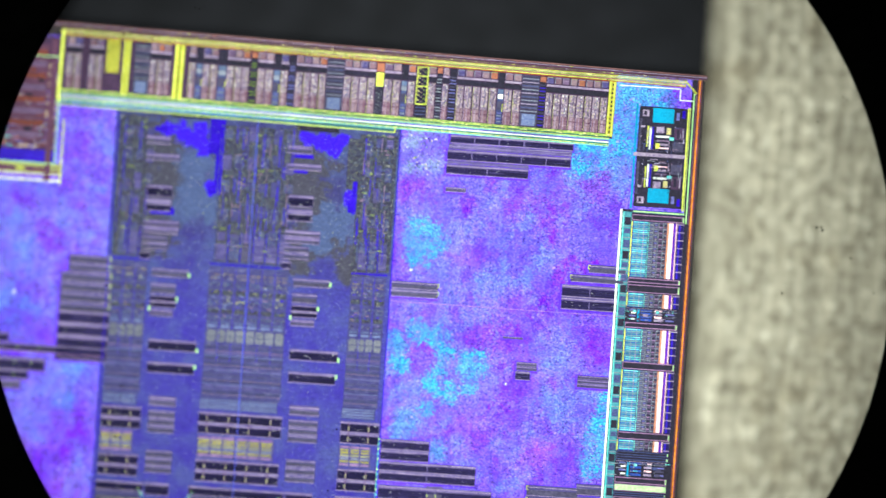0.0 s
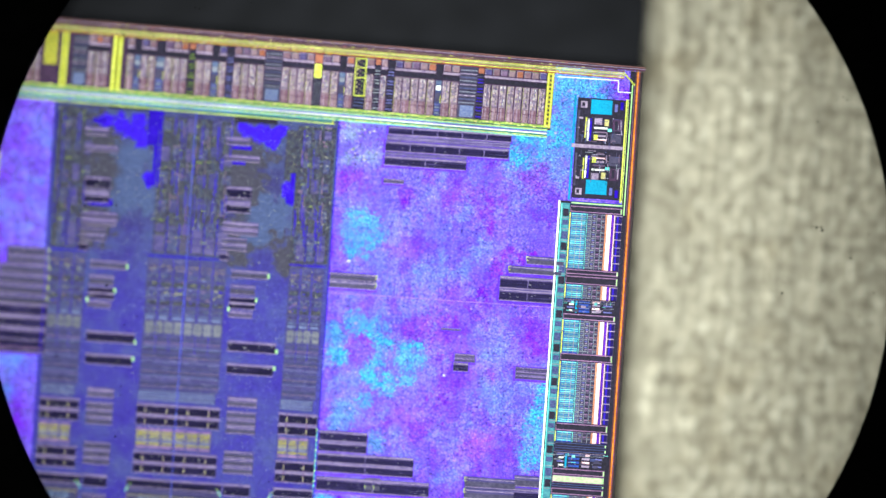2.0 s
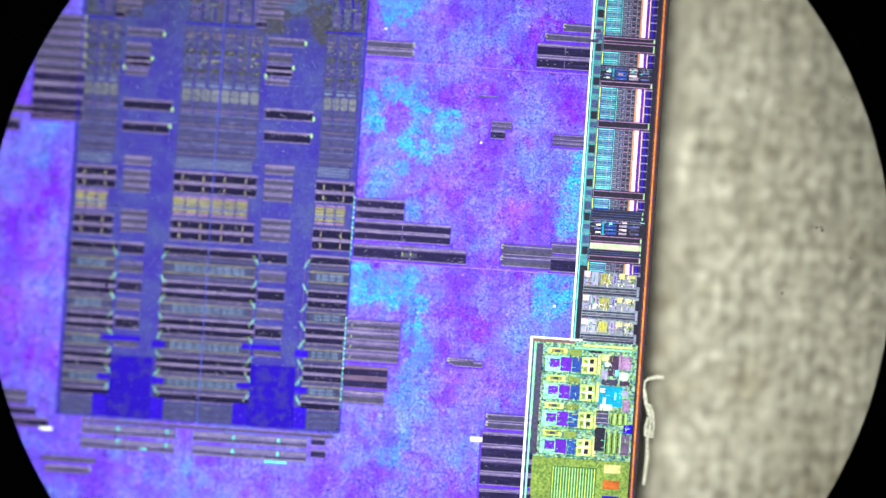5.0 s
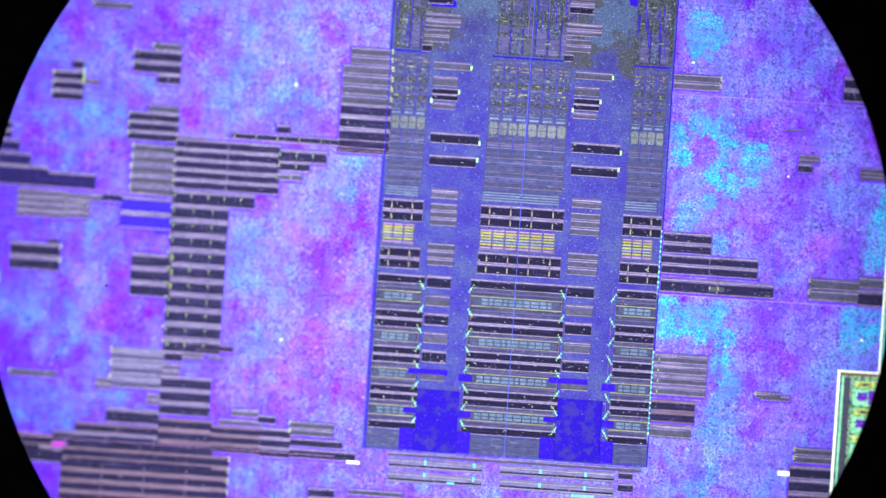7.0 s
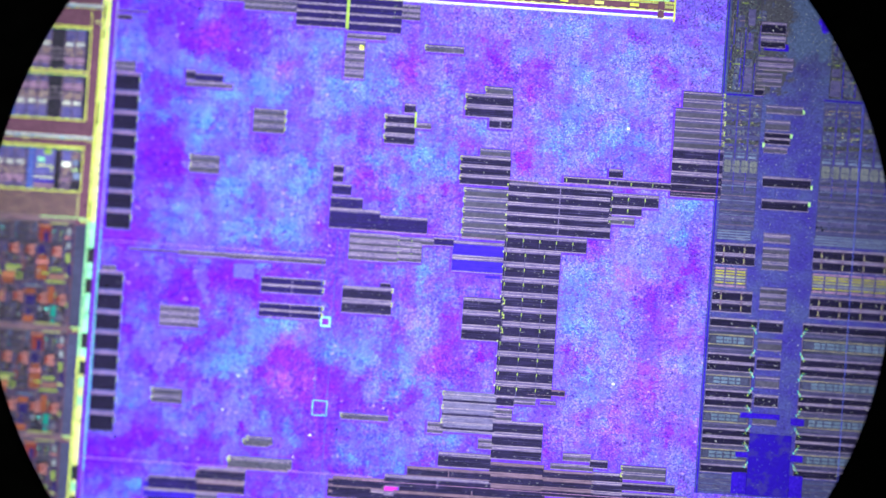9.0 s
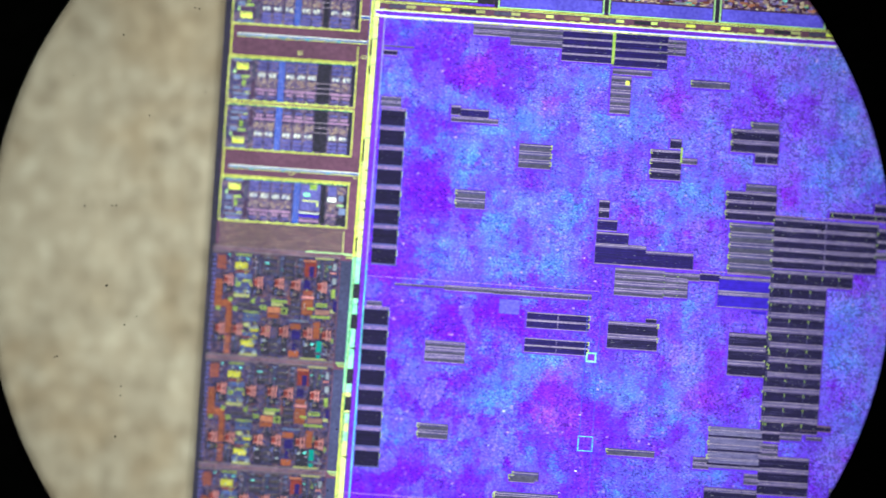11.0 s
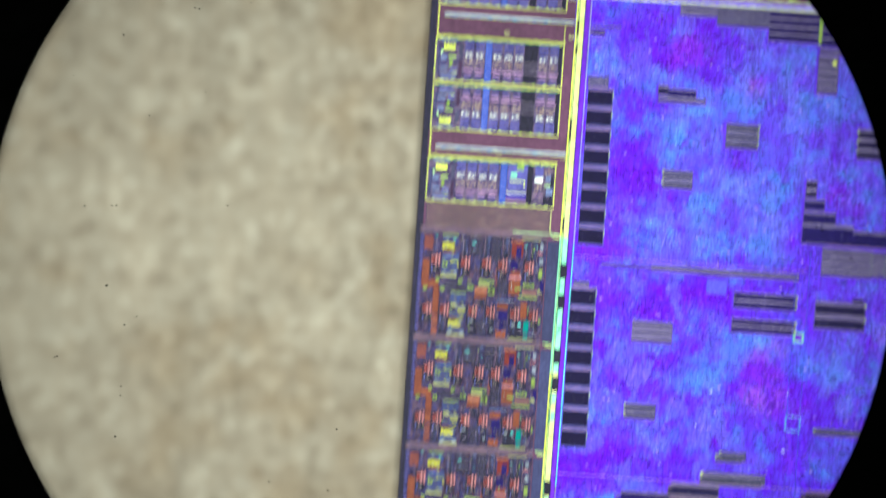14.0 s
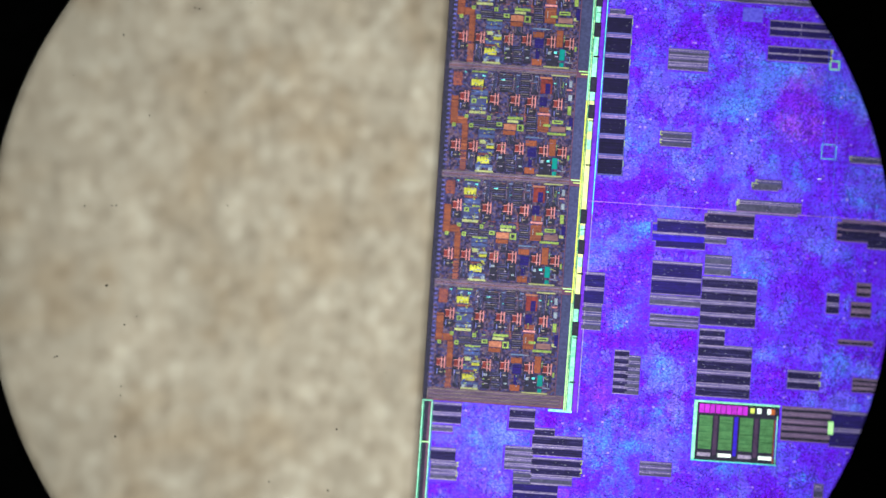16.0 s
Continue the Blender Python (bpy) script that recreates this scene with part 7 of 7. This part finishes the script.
    for a, b, c, d, m in ((-76, 924, -60, 936, CREAM), (-64, 926, -46, 962, PLUM), (-46, 922, -40, 950, ROSE_LILAC), (-40, 926, -24, 950, ROSE_LILAC), (-70, 938, -60, 945, PALE), (-76, 952, -64, 970, PALE_RAIL), (-52, 950, -44, 962, AQUA), (-44, 954, -28, 968, PALE),
                          (-74, 968, -46, 978, SLATE), (-42, 970, -24, 978, PLUM), (-78, 980, -36, 1016, SKY), (-76, 984, -66, 992, PALE), (-74, 1012, -52, 1023, PALE), (-70, 1000, -64, 1012, PALE), (-38, 986, -25, 996, PALE_RAIL), (-34, 1002, -22, 1024, ROSE_LILAC),
                          (-80, 1024, -58, 1050, SLATE), (-54, 1026, -24, 1048, OLIVE), (-80, 1054, -62, 1096, INK), (-60, 1062, -36, 1100, OLIVE), (-30, 1046, -14, 1062, DEEP), (-34, 1064, -18, 1100, ROSE), (-50, 990, -46, 1004, AQUA_PALE)):
        slab("metal_cell", a, b, c, d, m, amp, 1.6, 2.7)
    for i in range(120):
        a, b = random.uniform(-78, -22), random.uniform(922, 1100)
        w, d = random.choice(((1.4, 6), (6, 1.4), (2.6, 2.2), (1.2, 9)))
        slab("fine_bit", a, b, a + w, b + d, random.choice((PALE_DIM, LILAC, AQUA_PALE, INK, SLATE, TAP_DIM, CREAM, PLUM)), amp, 2.7, 2.9)
    for i in range(6):
        slab("stripe_bar", -78, 1028 + 4 * i, -60, 1030 + 4 * i, BLUE_DIM if i % 2 else LILAC, amp, 2.7, 3.1)
        slab("fine_bit", -53 + 5 * i, 1027, -50.4 + 5 * i, 1047, LIME if i % 2 else INK, amp, 2.7, 3.0)
        slab("fine_bit", -60 + 5 * i, 1062, -57.5 + 5 * i, 1098, LIME if i % 2 else INK, amp, 2.7, 3.0)
    coil = slab("lime_panel", -188, 1112, -14, 1330, OLIVE, None, 0.8, 1.6, "lime green striped panel")
    inner = slab("panel_field", -152, 1126, -72, 1290, GREEN, coil, 1.6, 2.2)
    for i in range(16):
        slab("panel_stripe", -150 + 4.9 * i, 1128, -148 + 4.9 * i, 1288, LIME if i % 3 else YELLOW, inner, 2.2, 2.6)
    for i in range(7):
        slab("metal_cell", -60, 1118 + 28 * i, -30, 1134 + 28 * i, (YELLOW_PALE, ORANGE, DEEP, LILAC)[i % 4], coil, 1.6, 2.4)


right_column()


def speckle(x0, y0, x1, y1, count):
    """A silvery corner of the film where loose grains lie."""
    for i in range(count):
        x, y = random.uniform(x0, x1), random.uniform(y0, y1)
        r = random.uniform(1.2, 2.6)
        slab("film_grain", x, y, x + r * random.uniform(0.8, 2), y + r, random.choice((PALE, CELLB, INK, OLIVE, INK, YELLOW_PALE)), None, 0, 1.6)


speckle(-525, 132, -450, 205, 70)
# sparkle over the core, drawn as pale flecks, thickest in its upper part
for y0, y1, count in ((130, 300, 280), (300, 400, 90), (400, 1050, 90)):
    for i in range(count):
        x, y = random.uniform(-1026, -538), random.uniform(y0, y1)
        slab("film_grain", x, y, x + random.uniform(1.0, 2.4), y + random.uniform(0.8, 1.3), random.choice((PALE_DIM, CREAM_DIM, PALE_DIM, LILAC, MAUVE)), None, 2.0, 3.0)


join_fine()


# ---- the microscope's field stop and the dust on it ----
def field_stop():
    bm = bmesh.new()
    n = 160
    rings = []
    for radius, z in ((805, 30), (803, 33), (807, 60), (1010, 60), (1010, 30)):
        rings.append([bm.verts.new((radius * U * math.cos(2 * math.pi * i / n), radius * U * math.sin(2 * math.pi * i / n), z * U)) for i in range(n)])
    for a, b in zip(rings, rings[1:] + rings[:1]):
        for i in range(n):
            bm.faces.new((a[i], a[(i + 1) % n], b[(i + 1) % n], b[i]))
    bmesh.ops.recalc_face_normals(bm, faces=bm.faces)
    ob = mesh_object("eyepiece_ring", bm, FLAT_BLACK)
    ob.matrix_world = Matrix.Rotation(LEAN, 4, "Y") @ pose(-8 * U, -26 * U, 0)
    lip = bmesh.new()
    rings = []
    for radius, z in ((806, 27), (804.5, 28), (804.5, 29), (812, 29.9), (812, 27)):
        rings.append([lip.verts.new((radius * U * math.cos(2 * math.pi * i / n), radius * U * math.sin(2 * math.pi * i / n), z * U)) for i in range(n)])
    for a, b in zip(rings, rings[1:] + rings[:1]):
        for i in range(n):
            lip.faces.new((a[i], a[(i + 1) % n], b[(i + 1) % n], b[i]))
    bmesh.ops.recalc_face_normals(lip, faces=lip.faces)
    mesh_object("lip", lip, FLAT_BLACK, ob)
    return tagged(ob, "round black field stop ring of the microscope eyepiece", "ring")


stop = field_stop()


def dust(specks, big=1.0):
    """Dark specks on the eyepiece's glass: they stay put while the die slides by."""
    for x, y in specks:
        bm = bmesh.new()
        bmesh.ops.create_icosphere(bm, subdivisions=1, radius=1)
        size = random.uniform(0.9, 1.8) * big
        for v in bm.verts:
            v.co = Vector((v.co.x * random.uniform(0.7, 1.4), v.co.y * random.uniform(0.6, 1.1), v.co.z * 0.4)) * size * U
        ob = mesh_object("dust_speck", bm, DUST, stop)
        ob.location = ((x - 776) * U, (467 - y) * U, max(6, (x - 776) * math.sin(LEAN) + 3.5) * U)
        ob.rotation_euler = (0, 0, random.uniform(0, 3))


dust(((219, 62), (364, 163), (150, 365), (101, 631), (214, 684), (596, 760), (683, 660), (476, 853), (580, 868), (358, 13), (1324, 160), (1383, 199),
      (1492, 172), (1498, 177), (1346, 361), (1462, 306), (1537, 415), (1437, 401), (1388, 501), (1397, 538), (1535, 472), (1546, 519), (445, 5)))
dust(((206, 364), (190, 505), (204, 773), (1447, 216), (1445, 403), (1453, 402), (1384, 519), (403, 364), (188, 506), (265, 205), (345, 14)), 1.35)
dust(((1505, 457), (353, 16), (1455, 408)), 1.8)
dust(((1400, 160), (1511, 398), (1467, 366), (1493, 733), (1420, 842), (1395, 868), (1520, 560), (130, 134), (198, 364), (97, 632), (213, 700), (242, 560), (220, 575)), 0.8)


def motions():
    rows = [
        (0.0, 1248.3, 137.2), (0.2, 1218.0, 133.3), (0.5, 1167.1, 126.3), (0.8, 1142.0, 122.6), (1.0, 1138.7, 122.0),
        (2.6, 1138.7, 122.0), (2.75, 1140.0, 115.0), (3.0, 1153.3, 10.2), (3.2, 1166.0, -86.9), (3.5, 1178.1, -172.6),
        (3.7, 1185.9, -232.6), (4.1, 1192.0, -276.0), (5.2, 1215.0, -290.0), (5.8, 1427.4, -274.0), (6.0, 1526.9, -260.5),
        (6.3, 1666.2, -240.1), (6.5, 1742.3, -229.6), (7.0, 1748.5, -229.6), (7.4, 1760.0, -228.0), (7.6, 1785.0, -223.0),
        (8.0, 1948.8, -202.6), (8.3, 2100.0, -184.0), (8.5, 2189.7, -170.8), (8.8, 2300.0, -156.0), (9.0, 2336.3, -151.0),
        (9.4, 2338.0, -150.5), (11.1, 2822.0, -86.0), (11.3, 2834.2, -84.7), (11.5, 2840.9, -84.6), (12.0, 2987.7, -63.8),
        (12.5, 3118.4, -46.5), (12.8, 3155.0, -41.5), (13.0, 3161.9, -40.3), (13.8, 3163.0, -42.0), (13.9, 3165.6, -57.7),
        (14.0, 3173.4, -122.9), (14.2, 3204.0, -331.0), (14.5, 3230.0, -526.1), (14.75, 3239.0, -597.0), (15.0, 3240.3, -603.7),
        (15.5, 3240.5, -603.7), (16.0, 3237.8, -604.2),
    ]
    for thing in [die] + riders:
        walk(thing, [(t, pose((x - 784) * U, (441 - y) * U, -THICK * U, 0, 0, -3.9)) for t, x, y in rows])


motions()
